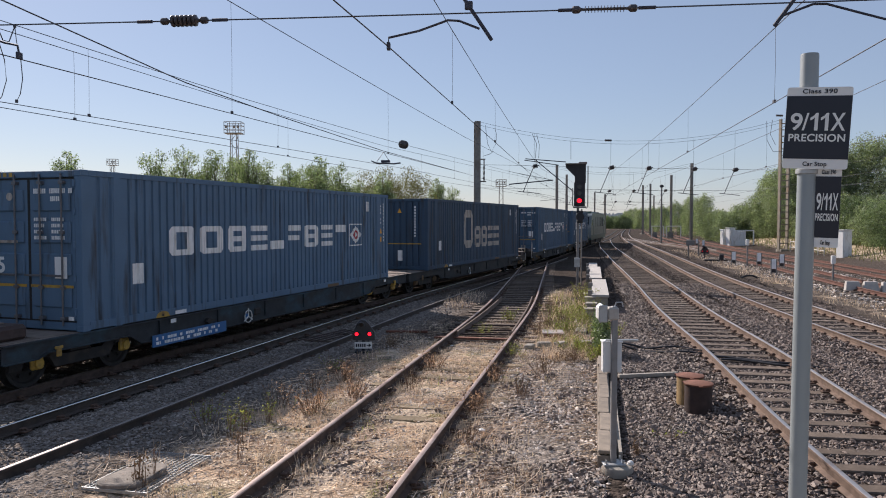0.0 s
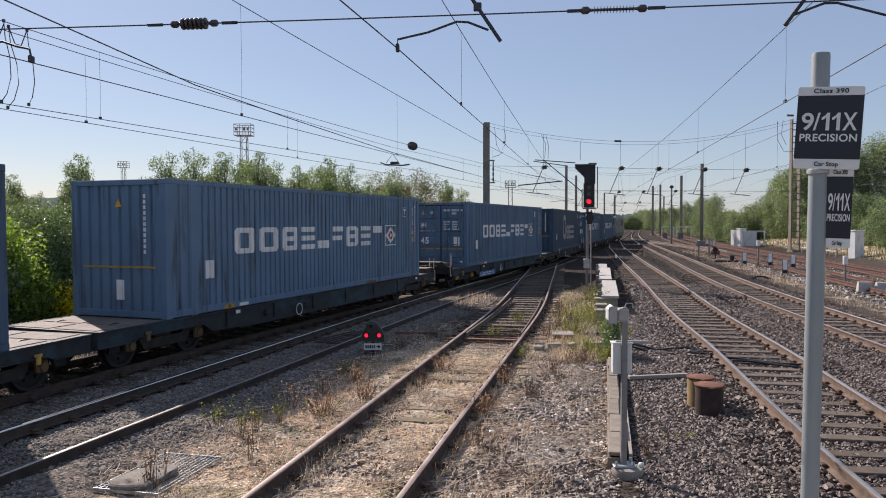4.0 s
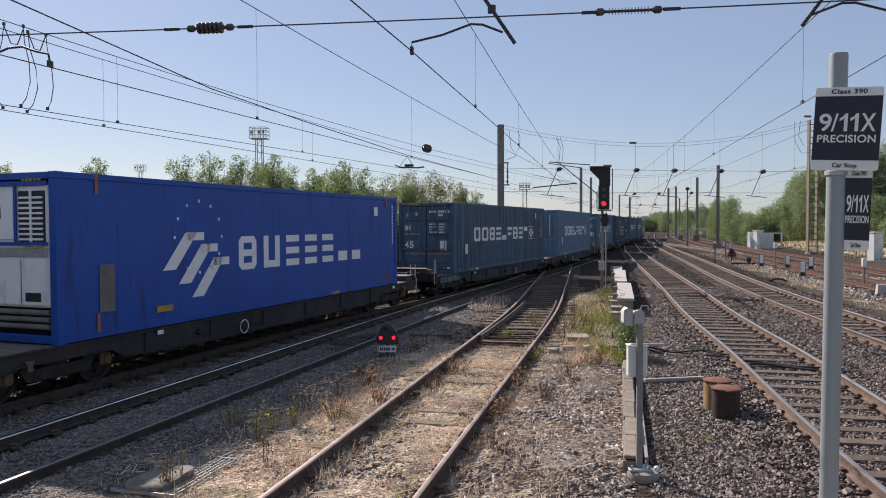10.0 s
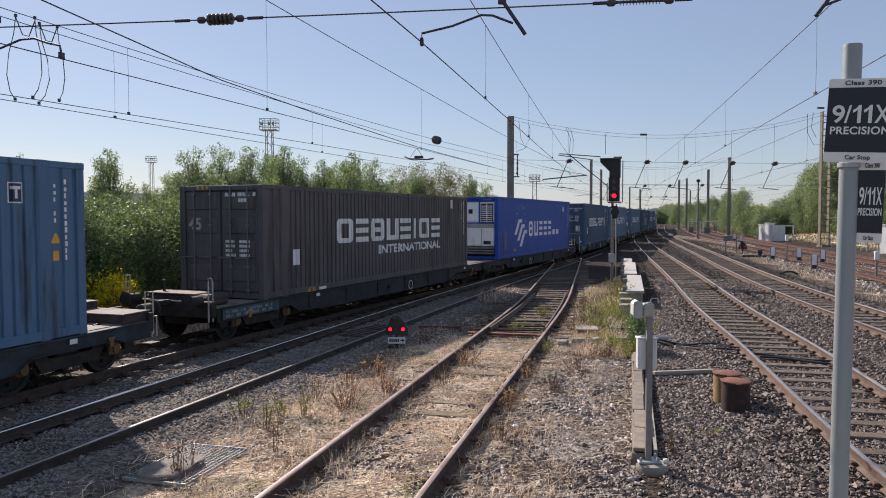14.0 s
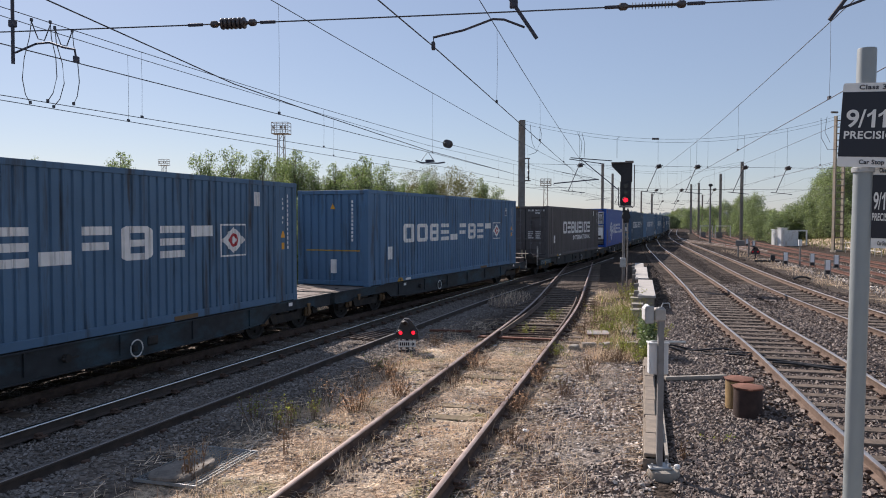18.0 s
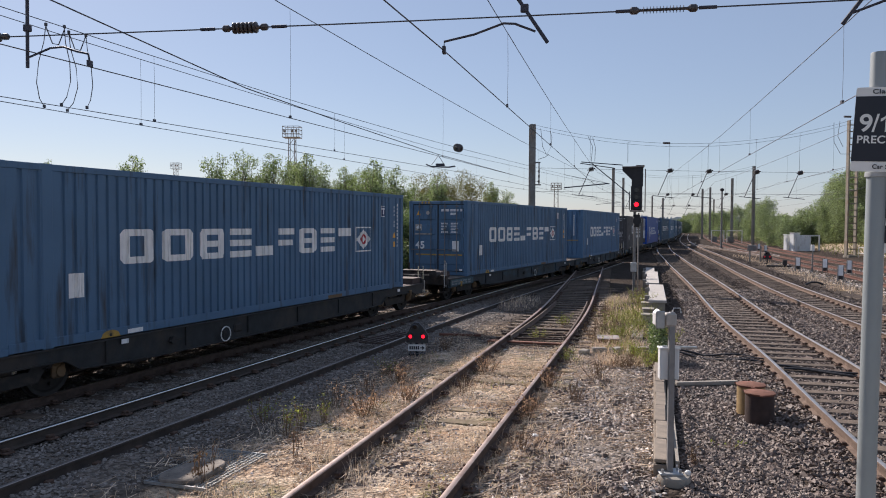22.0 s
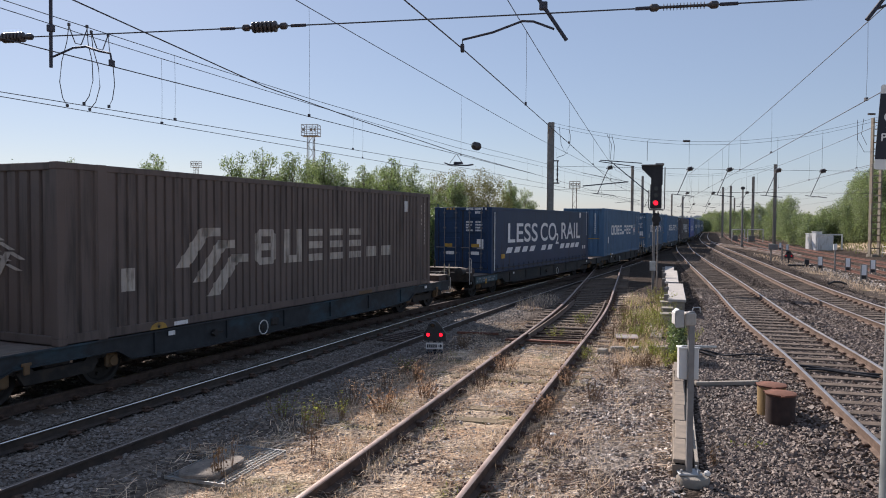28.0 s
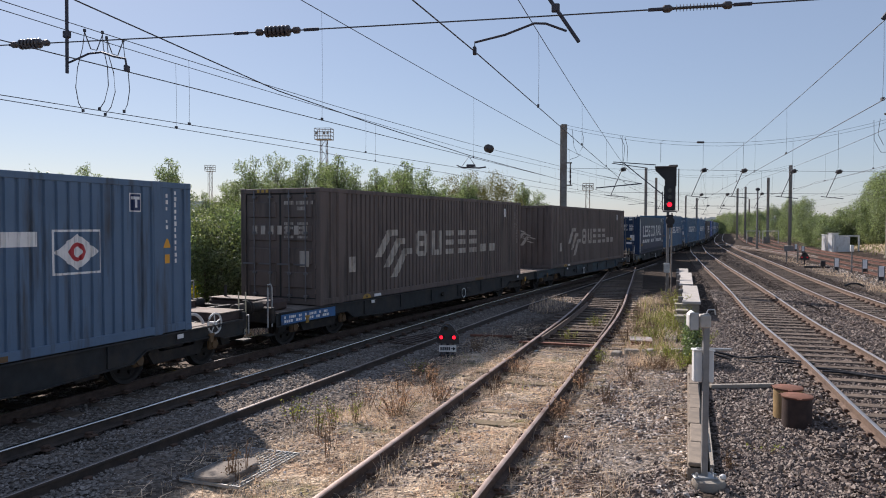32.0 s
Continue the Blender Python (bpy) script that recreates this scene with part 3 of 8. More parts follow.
def front(k):
    """Place along the way, at the clip's start, of the front of container k; containers stand in pairs on twin wagons."""
    j, r = (k - 1) // 2, (k - 1) % 2
    return FIRST - j * (2 * LEN + GAP_IN + GAP_OUT) - r * (LEN + GAP_IN) + (0.94 if k == 11 else 0)


def stand(s0, s1, z):
    """The pose of a body that reaches from s0 to s1 along the way."""
    a = Vector((np.interp(s0, ST, XT), np.interp(s0, ST, YT), 0))
    b = Vector((np.interp(s1, ST, XT), np.interp(s1, ST, YT), 0))
    d = (b - a).normalized()
    c = (a + b) / 2 + Vector((-d.y, d.x, 0)) * HALF
    return pose(c.x, c.y, z, 0, 0, math.degrees(math.atan2(d.y, d.x)))


# ---- containers ----
def paint(name, col, grime, amount=0.35, rough=0.5):
    return surf(name, col, 0.12, 1.2, rough, 0, 0.12, 30, grime, amount, 1.6, (2.2, 2.2, 0.22), spec=0.3)


M_LETTER = surf("faded white lettering", (0.80, 0.79, 0.77), 0.1, 4, 0.7, 0, 0, 40, (0.26, 0.26, 0.27), 0.34, 3, (6, 6, 0.35))
M_LETTER_D = surf("rubbed beige lettering", (0.44, 0.395, 0.345), 0.2, 4, 0.8, 0, 0, 40, (0.16, 0.13, 0.11), 0.36, 3, (3, 3, 0.5))
M_LETTER_C = surf("clean white lettering", (0.78, 0.79, 0.80), 0.05, 4, 0.5, 0, 0)
M_RED = surf("red paint", (0.42, 0.03, 0.04), 0.1, 4, 0.5, 0, 0)
M_ORANGE = surf("orange warning label", (0.75, 0.36, 0.04), 0.1, 4, 0.6, 0, 0)
M_BLUE_P = surf("blue data panel", (0.035, 0.14, 0.33), 0.1, 4, 0.5, 0, 0, 40, (0.06, 0.07, 0.09), 0.4, 4)
M_BLUE_N = surf("navy panel paint", (0.02, 0.04, 0.12), 0.1, 4, 0.5, 0, 0)
M_OCHRE = surf("dull ochre paint", (0.15, 0.09, 0.042), 0.2, 8, 0.7, 0, 0.1, 40, (0.12, 0.08, 0.05), 0.45, 5)
M_STRAP = surf("faded red strap", (0.35, 0.12, 0.08), 0.15, 6, 0.8, 0, 0)
M_GASKET = surf("door gasket", (0.02, 0.02, 0.02), 0.1, 4, 0.7, 0, 0)
M_BAR = surf("dull steel locking bar", (0.16, 0.16, 0.17), 0.2, 6, 0.5, 0.5, 0.1, 40)


def corr(x0, x1, pitch=0.218, deep=0.036):
    """Breakpoints of a corrugated wall: (x, depth behind the outer face)."""
    n = max(1, round((x1 - x0) / pitch))
    p = (x1 - x0) / n
    out = []
    for i in range(n):
        a = x0 + i * p
        out += [(a, 0.0), (a + 0.66 * p, 0.0), (a + 0.73 * p, deep), (a + 0.93 * p, deep)]
    return out + [(x1, 0.0)]


def shapes(profile, y, marks, off=0.004):
    """Flat paint that follows a wall; marks are (x0, x1, low(x), high(x)); the wall's outer face is at y, facing -y."""
    px, pd = [a for a, _ in profile], [d for _, d in profile]
    g = Geo()
    for x0, x1, lo, hi in marks:
        cut = sorted({x0, x1, *[a for a in px if x0 < a < x1], *(np.linspace(x0, x1, 2 + int((x1 - x0) / 0.04)).tolist() if callable(lo) or callable(hi) else ())})
        if not callable(lo):
            lo = (lambda v: lambda x: v)(lo)
        if not callable(hi):
            hi = (lambda v: lambda x: v)(hi)
        vs, fs = [], []
        for x in cut:
            d = float(np.interp(x, px, pd)) + y - off
            vs += [(x, d, lo(x)), (x, d, hi(x))]
        for i in range(len(cut) - 1):
            fs.append((2 * i, 2 * i + 2, 2 * i + 3, 2 * i + 1))
        g.add(vs, fs)
    return g


def rounded(x0, x1, z0, z1, bar=False, w=0.27):
    """A plain hollow block with cut corners, with or without a bar across."""
    b, h, c = (x1 - x0) * w, (z1 - z0) * 0.2, (z1 - z0) * 0.14
    lo = lambda x: z0 + max(0.0, c - min(x - x0, x1 - x))
    hi = lambda x: z1 - max(0.0, c - min(x - x0, x1 - x))
    m = [(x0, x0 + b, lo, hi), (x1 - b, x1, lo, hi), (x0 + b, x1 - b, z0, z0 + h), (x0 + b, x1 - b, z1 - h, z1)]
    if bar:
        m.append((x0 + b, x1 - b, (z0 + z1 - h) / 2, (z0 + z1 + h) / 2))
    return m


def plain_shape(kind, x0, x1, z0, z1):
    """One abstract shape of a row: o hollow, 8 hollow with a bar, 3 three bars, 2 two bars, _ low block, - high block, 1 post, u open top."""
    h, w = z1 - z0, x1 - x0
    if kind in "o8":
        return rounded(x0, x1, z0, z1, kind == "8")
    if kind == "3":
        return [(x0, x1, z0 + h * a, z0 + h * (a + 0.22)) for a in (0.0, 0.39, 0.78)]
    if kind == "2":
        return [(x0, x1, z0 + h * 0.76, z1), (x0, x0 + w * 0.85, z0 + h * 0.34, z0 + h * 0.56)]
    if kind == "_":
        return [(x0, x1, z0, z0 + h * 0.36)]
    if kind == "-":
        return [(x0, x1, z1 - h * 0.36, z1)]
    if kind == "1":
        return [(x0 + w * 0.3, x0 + w * 0.7, z0, z1)]
    return [(x0, x0 + w * 0.3, z0, z1), (x1 - w * 0.3, x1, z0, z1), (x0 + w * 0.3, x1 - w * 0.3, z0, z0 + h * 0.22)]


def row_of_shapes(kinds, x0, x1, z0, z1, gap=0.22):
    """One list of marks for each shape of a row; low and single posts take less room."""
    room = [{"o": 1.05, "8": 1.0, "1": 0.5, "_": 0.85, "-": 0.9, "2": 0.9, "3": 0.92}.get(k, 1.0) for k in kinds]
    unit, x, out = (x1 - x0) / sum(room), x0, []
    for k, q in zip(kinds, room):
        out.append(plain_shape(k, x, x + unit * (q - gap), z0, z1))
        x += unit * q
    return out


def along_wall(me, profile, y, off=0.004):
    """Lays flat lettering in the plane x-z on a folded wall, cut at the wall's folds."""
    bm = bmesh.new()
    bm.from_mesh(me)
    xs = [v.co.x for v in bm.verts]
    for px, _ in profile:
        if min(xs) < px < max(xs):
            bmesh.ops.bisect_plane(bm, geom=bm.verts[:] + bm.edges[:] + bm.faces[:], plane_co=(px, 0, 0), plane_no=(1, 0, 0))
    px, pd = [a for a, _ in profile], [d for _, d in profile]
    for v in bm.verts:
        v.co.y += float(np.interp(v.co.x, px, pd)) + y - off
    bm.to_mesh(me)
    bm.free()
    return me


def slant(x0, w, z0, z1, lean):
    """A leaning bar, cut in slices."""
    n, out = 6, []
    L_ = lean * (z1 - z0)
    a, b, c, d = x0, x0 + w, x0 + L_, x0 + L_ + w
    k = (z1 - z0) / L_
    out.append((a, d, lambda x: max(z0, z0 + (x - b) * k), lambda x: min(z1, z0 + (x - a) * k)))
    return out


def container(k, look_):
    """look_: kind, colour, grime, side marks and end type."""
    kind, col, grime, amount, label, end = look_
    mt = paint("container paint", col, grime, amount, 0.45 if kind in ("reefer", "curtain") else 0.6)
    c = thing("shipping_container", pose(0, 0, 0), label, "shipping container", "containers of the freight train")
    h, hx = {8: 2.6, 4: 2.76, 11: 2.75}.get(k, 2.896), LEN / 2
    X = lambda v: v - hx                       # from metres ahead of the rear end
    flat = kind in ("reefer", "curtain")
    p0, p1 = X(0.86), X(LEN - 0.86)
    prof = [(X(0.16), 0.0), (p1 + 0.7, 0.0)] if flat else corr(X(0.16), X(0.74), 0.29) + [(X(0.75), 0.0), (X(0.97), 0.0)] + corr(X(0.98), X(LEN - 0.98)) + \
        [(X(LEN - 0.97), 0.0), (X(LEN - 0.75), 0.0)] + corr(X(LEN - 0.74), X(LEN - 0.16), 0.29)
    if flat:
        prof = [(X(0.16), 0.012), (X(LEN - 0.16), 0.012)]
    for side in (-1, 1):
        g = Geo()
        vs, fs = [], []
        for x, d in prof:
            y = side * (HALF - 0.012 - d)
            vs += [(x, y, 0.16), (x, y, h - 0.06)]
        n = len(prof)
        for i in range(n - 1):
            fs.append((2 * i, 2 * i + 2, 2 * i + 3, 2 * i + 1))
        g.add(vs, fs)
        g.add([(a, b - side * 0.02, z) for a, b, z in vs], fs)
        part("side_wall", g, mt, c, sharp=20)
        g = Geo().box(X(0.17), X(LEN - 0.17), *sorted((side * HALF, side * (HALF - 0.06))), h - 0.11, h - 0.005, 0.008)
        part("top_rail", g, mt, c)
        g = Geo().box(X(0.17), X(LEN - 0.17), *sorted((side * HALF, side * (HALF - 0.05))), 0.02, 0.17, 0.008)
        for q in (2.1, 4.0, LEN - 4.0, LEN - 2.1):
            g.box(X(q) - 0.18, X(q) + 0.18, *sorted((side * (HALF + 0.002), side * (HALF - 0.03))), 0.035, 0.13, 0.004)
        part("bottom_rail", g, mt, c)
        for q in (0.86, LEN - 0.86):
            if not flat:
                part("lifting_post", Geo().box(X(q) - 0.10, X(q) + 0.10, *sorted((side * (HALF + 0.003), side * (HALF - 0.09))), 0.0, h, 0.012), mt, c)
    for ex in (0, 1):
        for side in (-1, 1):
            xa = X(0) if ex == 0 else X(LEN) - 0.17
            part("corner_post", Geo().box(xa, xa + 0.17, *sorted((side * HALF, side * (HALF - 0.16))), 0.11, h - 0.11, 0.012), mt, c)
            for z in (0, h - 0.118):
                g = Geo().box(xa - 0.004, xa + 0.176, *sorted((side * (HALF + 0.004), side * (HALF - 0.162))), z, z + 0.118, 0.012)
                part("corner_casting", g, mt, c)
    g = Geo().box(X(0.1), X(LEN - 0.1), -HALF + 0.05, HALF - 0.05, h - 0.05, h - 0.02)
    for i in range(26):
        q = X(0.4 + i * 0.5)
        g.box(q, q + 0.2, -HALF + 0.1, HALF - 0.1, h - 0.03, h - 0.008, 0.006)
    part("roof", g, mt, c)
    part("floor_frame", Geo().box(X(0.05), X(LEN - 0.05), -HALF + 0.06, HALF - 0.06, 0.03, 0.16), mt, c)
    # ends
    for ex, style in ((0, end), (1, "plain")):
        xo = X(0) if ex == 0 else X(LEN)
        sg = 1 if ex == 0 else -1
        def ends(a, b):
            return tuple(sorted((xo + sg * a, xo + sg * b)))
        part("end_sill", Geo().box(*ends(0.0, 0.1), -HALF + 0.16, HALF - 0.16, 0.02, 0.16, 0.01), mt, c)
        part("end_header", Geo().box(*ends(0.0, 0.1), -HALF + 0.16, HALF - 0.16, h - 0.13, h - 0.01, 0.01), mt, c)
        if style == "plain":
            g, vs, fs = Geo(), [], []
            pr = corr(-HALF + 0.16, HALF - 0.16, 0.29, 0.045)
            for y, d in pr:
                vs += [(xo + sg * (0.03 + d), y, 0.16), (xo + sg * (0.03 + d), y, h - 0.13)]
            for i in range(len(pr) - 1):
                fs.append((2 * i, 2 * i + 2, 2 * i + 3, 2 * i + 1))
            g.add(vs, fs)
            g.add([(a + sg * 0.02, b, z) for a, b, z in vs], fs)
            part("end_wall", g, mt, c, sharp=20)
            if ex == 0 and kind != "brown":
                part("warning_stripe", Geo().box(*ends(0.02, 0.028), -0.95, 0.95, 1.05, 1.09), M_YELLOW, c, "yellow line with arrow tips")
                part("warning_label", Geo().box(*ends(0.02, 0.028), -0.13, 0.07, 0.38, 0.80), M_LETTER, c, "pale caution plate")
                g = Geo()
                g.add([(xo + 0.022, -0.1, 2.32), (xo + 0.022, 0.08, 2.32), (xo + 0.022, -0.01, 2.5)], [(0, 1, 2)])
                part("warning_triangle", g, M_ORANGE, c, "orange warning triangle")
                g = Geo()
                for i in range(11):
                    g.box(*ends(0.02, 0.026), -0.72, -0.66, 1.35 + i * 0.115, 1.43 + i * 0.115)
                part("number_marking", g, M_LETTER, c, kind="stuff")
        elif style == "doors":
            for s in (-1, 1):
                ya, yb = (0.012, HALF - 0.165) if s > 0 else (-HALF + 0.165, -0.012)
                g = Geo().box(*ends(0.035, 0.07), ya, yb, 0.17, h - 0.14)
                part_door = part("door", g, mt, c)
                for z in (0.42, 1.0, 1.58, 2.16):
                    part("door_panel", Geo().box(*ends(0.0, 0.04), ya + 0.1, yb - 0.1, z, z + 0.40, 0.02), mt, part_door)
                part("gasket", Geo().box(*ends(0.028, 0.05), ya - 0.008, yb + 0.008, 0.165, 0.19).box(*ends(0.028, 0.05), ya - 0.008, yb + 0.008, h - 0.16, h - 0.135)
                     .box(*ends(0.028, 0.05), ya - 0.01, ya + 0.015, 0.17, h - 0.14).box(*ends(0.028, 0.05), yb - 0.015, yb + 0.01, 0.17, h - 0.14), M_GASKET, part_door)
                for f in (0.25, 0.72):
                    yy = ya + (yb - ya) * f
                    g = Geo().cyl((xo - 0.03, yy, 0.1), (xo - 0.03, yy, h - 0.06), 0.017, 8)
                    for z in (0.2, 0.75, 1.75, h - 0.25):
                        g.box(xo - 0.05, xo + 0.04, yy - 0.05, yy + 0.05, z, z + 0.06, 0.006)
                    part("locking_bar", g, M_BAR, part_door)
                    part("bar_handle", Geo().box(xo - 0.06, xo - 0.045, yy - 0.02, yy + 0.36, 0.98, 1.02, 0.005), M_BAR, part_door)
                for z in (0.3, 0.9, 1.5, 2.1, 2.6):
                    part("hinge", Geo().cyl((xo - 0.01, s * (HALF - 0.16), z), (xo - 0.01, s * (HALF - 0.16), z + 0.12), 0.025, 8), mt, part_door)
            r = random.Random(k)
            mk_ = M_LETTER_D if kind == "brown" else M_LETTER
            g = Geo()
            for z, runs in ((2.48, ((-0.15, -0.44), (-0.52, -0.86), (-0.96, -1.02))), (2.34, ((-0.54, -0.76),)), (1.98, ((-0.15, -0.42), (-0.56, -0.84))), (1.87, ((-0.15, -0.40), (-0.56, -0.84))),
                            (1.76, ((-0.15, -0.34), (-0.56, -0.84))), (1.65, ((-0.15, -0.44), (-0.56, -0.84)))):
                z -= 0.62 if k == 4 and z < 2.1 else 0
                for y0, y1 in runs:
                    y = y0
                    while y > y1:
                        q = r.uniform(0.018, 0.036)
                        g.box(*ends(-0.004, 0.002), y - q, y, z, z + (0.09 if z > 2.2 else 0.065))
                        y -= q + 0.014
            part("number_marking", g, mk_, c, kind="stuff")
            if k != 4:
                part("caution_plate", Geo().box(*ends(-0.004, 0.002), -0.9, -0.62, 0.95, 1.34), mk_, c, "worn pale caution plate")
            if kind == "blue":
                part("warning_stripe", Geo().box(*ends(-0.005, 0.002), -1.04, -0.05, 0.78, 0.83).box(*ends(-0.005, 0.002), 0.05, 0.95, 0.78, 0.83), M_YELLOW, c, "yellow line")
                sq = Geo().box(*ends(-0.004, 0.002), 0.69, 0.97, 1.74, 1.98)
                fr = part("door_emblem", sq, M_LETTER_D, c, "small pale emblem square")
                g = Geo()
                g.add([(xo - 0.006, 0.83, 1.77), (xo - 0.006, 0.72, 1.86), (xo - 0.006, 0.83, 1.95), (xo - 0.006, 0.94, 1.86)], [(0, 1, 2, 3)])
                part("diamond", g, M_LETTER_C, fr)
                part("emblem_line", Geo().box(*ends(-0.004, 0.002), 0.25, 1.0, 1.58, 1.63), M_LETTER_D, c)
                g = Geo()
                g.add([(xo - 0.005, 0.74, 2.34), (xo - 0.005, 0.92, 2.34), (xo - 0.005, 0.83, 2.52)], [(0, 1, 2)])
                part("warning_triangle", g, M_ORANGE, c, "orange warning triangle")
                part("oval_label", Geo().cyl((xo - 0.006, 0.43, 2.43), (xo, 0.43, 2.43), 0.075, 14), M_LETTER_D, c)
                part("white_plate", Geo().box(*ends(-0.005, 0.002), -1.04, -0.92, 0.2, 0.27), M_LETTER, c)
            if k in (0, 2, 4, -2, 6):
                me = words("45", 0.40, 0.03)
                part("length_mark", me, M_LETTER_C if kind == "blue" else M_LETTER_D, c, "pale figures", m=pose(xo - 0.006, 0.76, 1.8 if k == 4 else 1.16, 0, 0, -90))
            for i in range(3):
                part("warning_chevron", Geo().box(*ends(-0.003, 0.004), 0.35 + i * 0.14, 0.43 + i * 0.14, h - 0.105, h - 0.03), M_YELLOW, c)
        elif style == "reefer":
            mu = M_WHITE_C
            part("bulkhead", Geo().box(*ends(0.30, 0.36), -HALF + 0.15, HALF - 0.15, 0.16, h - 0.12), M_BLACK, c)
            unit = part("cooling_unit", Geo().box(*ends(0.02, 0.30), -1.05, 1.05, 0.62, h - 0.2, 0.03), mu, c, "white refrigeration unit")
            part("centre_door", Geo().box(*ends(-0.01, 0.03), -0.30, 0.42, 1.76, h - 0.36, 0.01), mu, unit)
            part("badge", Geo().box(*ends(-0.015, 0.0), -0.02, 0.18, 2.12, 2.32), M_BLACK, unit)
            for a, b in ((-1.0, -0.42), (0.74, 1.02)):
                gl = part("grille", Geo().box(*ends(0.0, 0.03), a, b, 1.72, h - 0.32), M_BLACK, unit)
                for i in range(9):
                    z = 1.75 + i * 0.087
                    part("slat", Geo().box(*ends(-0.025, 0.005), a + 0.03, b - 0.03, z, z + 0.035), mu, gl)
            g = Geo()
            for y in (-0.36, 0.48):
                g.box(*ends(-0.03, 0.0), y - 0.03, y + 0.03, 1.70, h - 0.16, 0.006)
            g.box(*ends(-0.03, 0.0), -1.08, 1.08, 1.66, 1.72, 0.006).box(*ends(-0.03, 0.0), -1.08, 1.08, h - 0.24, h - 0.16, 0.006)
            part("guard_frame", g, mt, unit, "blue guard frame")
            part("trim_band", Geo().box(*ends(-0.012, 0.01), -1.05, 1.05, 1.47, 1.62, 0.006), M_GALV, unit, "steel trim band")
            for za in (1.64, h - 0.155):
                for q in range(5):
                    for y in (-0.95, 0.55):
                        part("hazard_stripe", Geo().box(*ends(-0.036, -0.012), y + q * 0.09, y + q * 0.09 + 0.045, za, za + 0.035), M_YELLOW, unit)
            for a in (-0.71, 0.88):
                part("grille_post", Geo().box(*ends(-0.03, 0.0), a - 0.015, a + 0.015, 1.72, h - 0.32), mu, unit)
            part("seam", Geo().box(*ends(-0.004, 0.0), -0.455, -0.445, 0.68, 1.42), M_BLACK, unit)
            part("lower_door", Geo().box(*ends(-0.008, 0.02), -0.44, 0.98, 0.66, 1.44, 0.01), mu, unit)
            part("lower_door", Geo().box(*ends(-0.008, 0.02), -1.0, -0.46, 0.66, 1.44, 0.01), mu, unit)
            part("vent", Geo().box(*ends(-0.014, 0.0), -0.90, -0.55, 0.72, 0.87, 0.004), M_BLACK, unit)
            part("latch", Geo().box(*ends(-0.02, 0.0), 0.42, 0.5, 1.0, 1.08, 0.004), M_BLACK, unit)
            for z in (0.30, 0.42, 0.54):
                part("bumper_tube", Geo().cyl((xo + 0.03, -1.05, z), (xo + 0.03, 1.05, z), 0.045, 10), M_GALV_OLD, c)
    # paint on the side seen
    ym = -HALF + 0.012
    if kind == "blue":
        for mk in row_of_shapes("oo83_283-", X(2.3), X(10.6), 1.26, 1.87, 0.2):
            part("letter_block", shapes(prof, ym, mk), M_LETTER, c, "large pale block lettering", sharp=0)
        em = [(X(10.66), X(11.6), 1.20, 1.235), (X(10.66), X(11.6), 1.865, 1.90), (X(10.66), X(10.7), 1.235, 1.865), (X(11.56), X(11.6), 1.235, 1.865)]
        part("emblem_frame", shapes(prof, ym, em), M_LETTER, c, sharp=0)
        mid = X(11.13)
        part("emblem", shapes(prof, ym, [(mid - 0.4, mid + 0.4, lambda x: 1.55 - 0.29 * (1 - abs(x - mid) / 0.42), lambda x: 1.55 + 0.29 * (1 - abs(x - mid) / 0.42))], 0.005), M_LETTER, c, sharp=0)
        part("emblem_disc", shapes(prof, ym, [(mid - 0.15, mid + 0.15, lambda x: 1.55 - math.sqrt(max(0, 0.0226 - (x - mid) ** 2)), lambda x: 1.55 + math.sqrt(max(0, 0.0226 - (x - mid) ** 2)))], 0.007), M_RED, c, "red disc", sharp=0)
        part("emblem_eye", shapes(prof, ym, [(mid - 0.075, mid + 0.1, lambda x: 1.55 - math.sqrt(max(0, 0.0075 - (x - mid) ** 2)), lambda x: 1.55 + math.sqrt(max(0, 0.0075 - (x - mid) ** 2)))], 0.009), M_LETTER, c, sharp=0)
    elif kind == "tall":
        mk = [rounded(X(4.4), X(5.6), 0.75, 2.5, False, 0.2)]
        for i, (a, b) in enumerate(((5.95, 6.8), (6.95, 7.8), (7.95, 8.75), (8.9, 9.9))):
            mk.append(plain_shape("8833"[i], X(a), X(b), 0.75, 1.75))
        for m_ in mk:
            part("letter_block", shapes(prof, ym, m_), M_LETTER_D, c, "large tan block lettering", sharp=0)
    elif kind == "brown" or kind == "reefer":
        ml = M_LETTER_D if kind == "brown" else M_LETTER_C
        a0, z0 = (4.86, 1.04) if kind == "brown" else (4.95, 0.97)
        for mk in row_of_shapes("8u333__", X(a0), X(11.3), z0, z0 + 0.77, 0.3):
            part("letter_block", shapes(prof, ym, mk), ml, c, "large pale block lettering", sharp=0)
        for q, (dx, za, zb) in enumerate(((0.0, 1.1, 1.85), (0.45, 0.8, 1.6), (0.85, 0.5, 1.3))):
            part("emblem", shapes(prof, ym, slant(X(2.5 + dx), 0.37, za, zb, 0.9) + [(X(3.2 + dx), X(3.75 + dx), zb - 0.17, zb)]), ml, c, sharp=0)
        if kind == "reefer":
            for i in range(12):
                a = 2 * math.pi * i / 12
                x, z = X(3.6) + 0.75 * math.cos(a), 1.75 + 0.75 * math.sin(a)
                part("star", shapes(prof, ym, [(x - 0.03, x + 0.03, z - 0.03, z + 0.03)]), M_LETTER, c, sharp=0)
            part("yellow_plate", Geo().box(X(2.3), X(2.75), -HALF - 0.004, -HALF + 0.01, 0.3, 0.42), M_YELLOW, c)
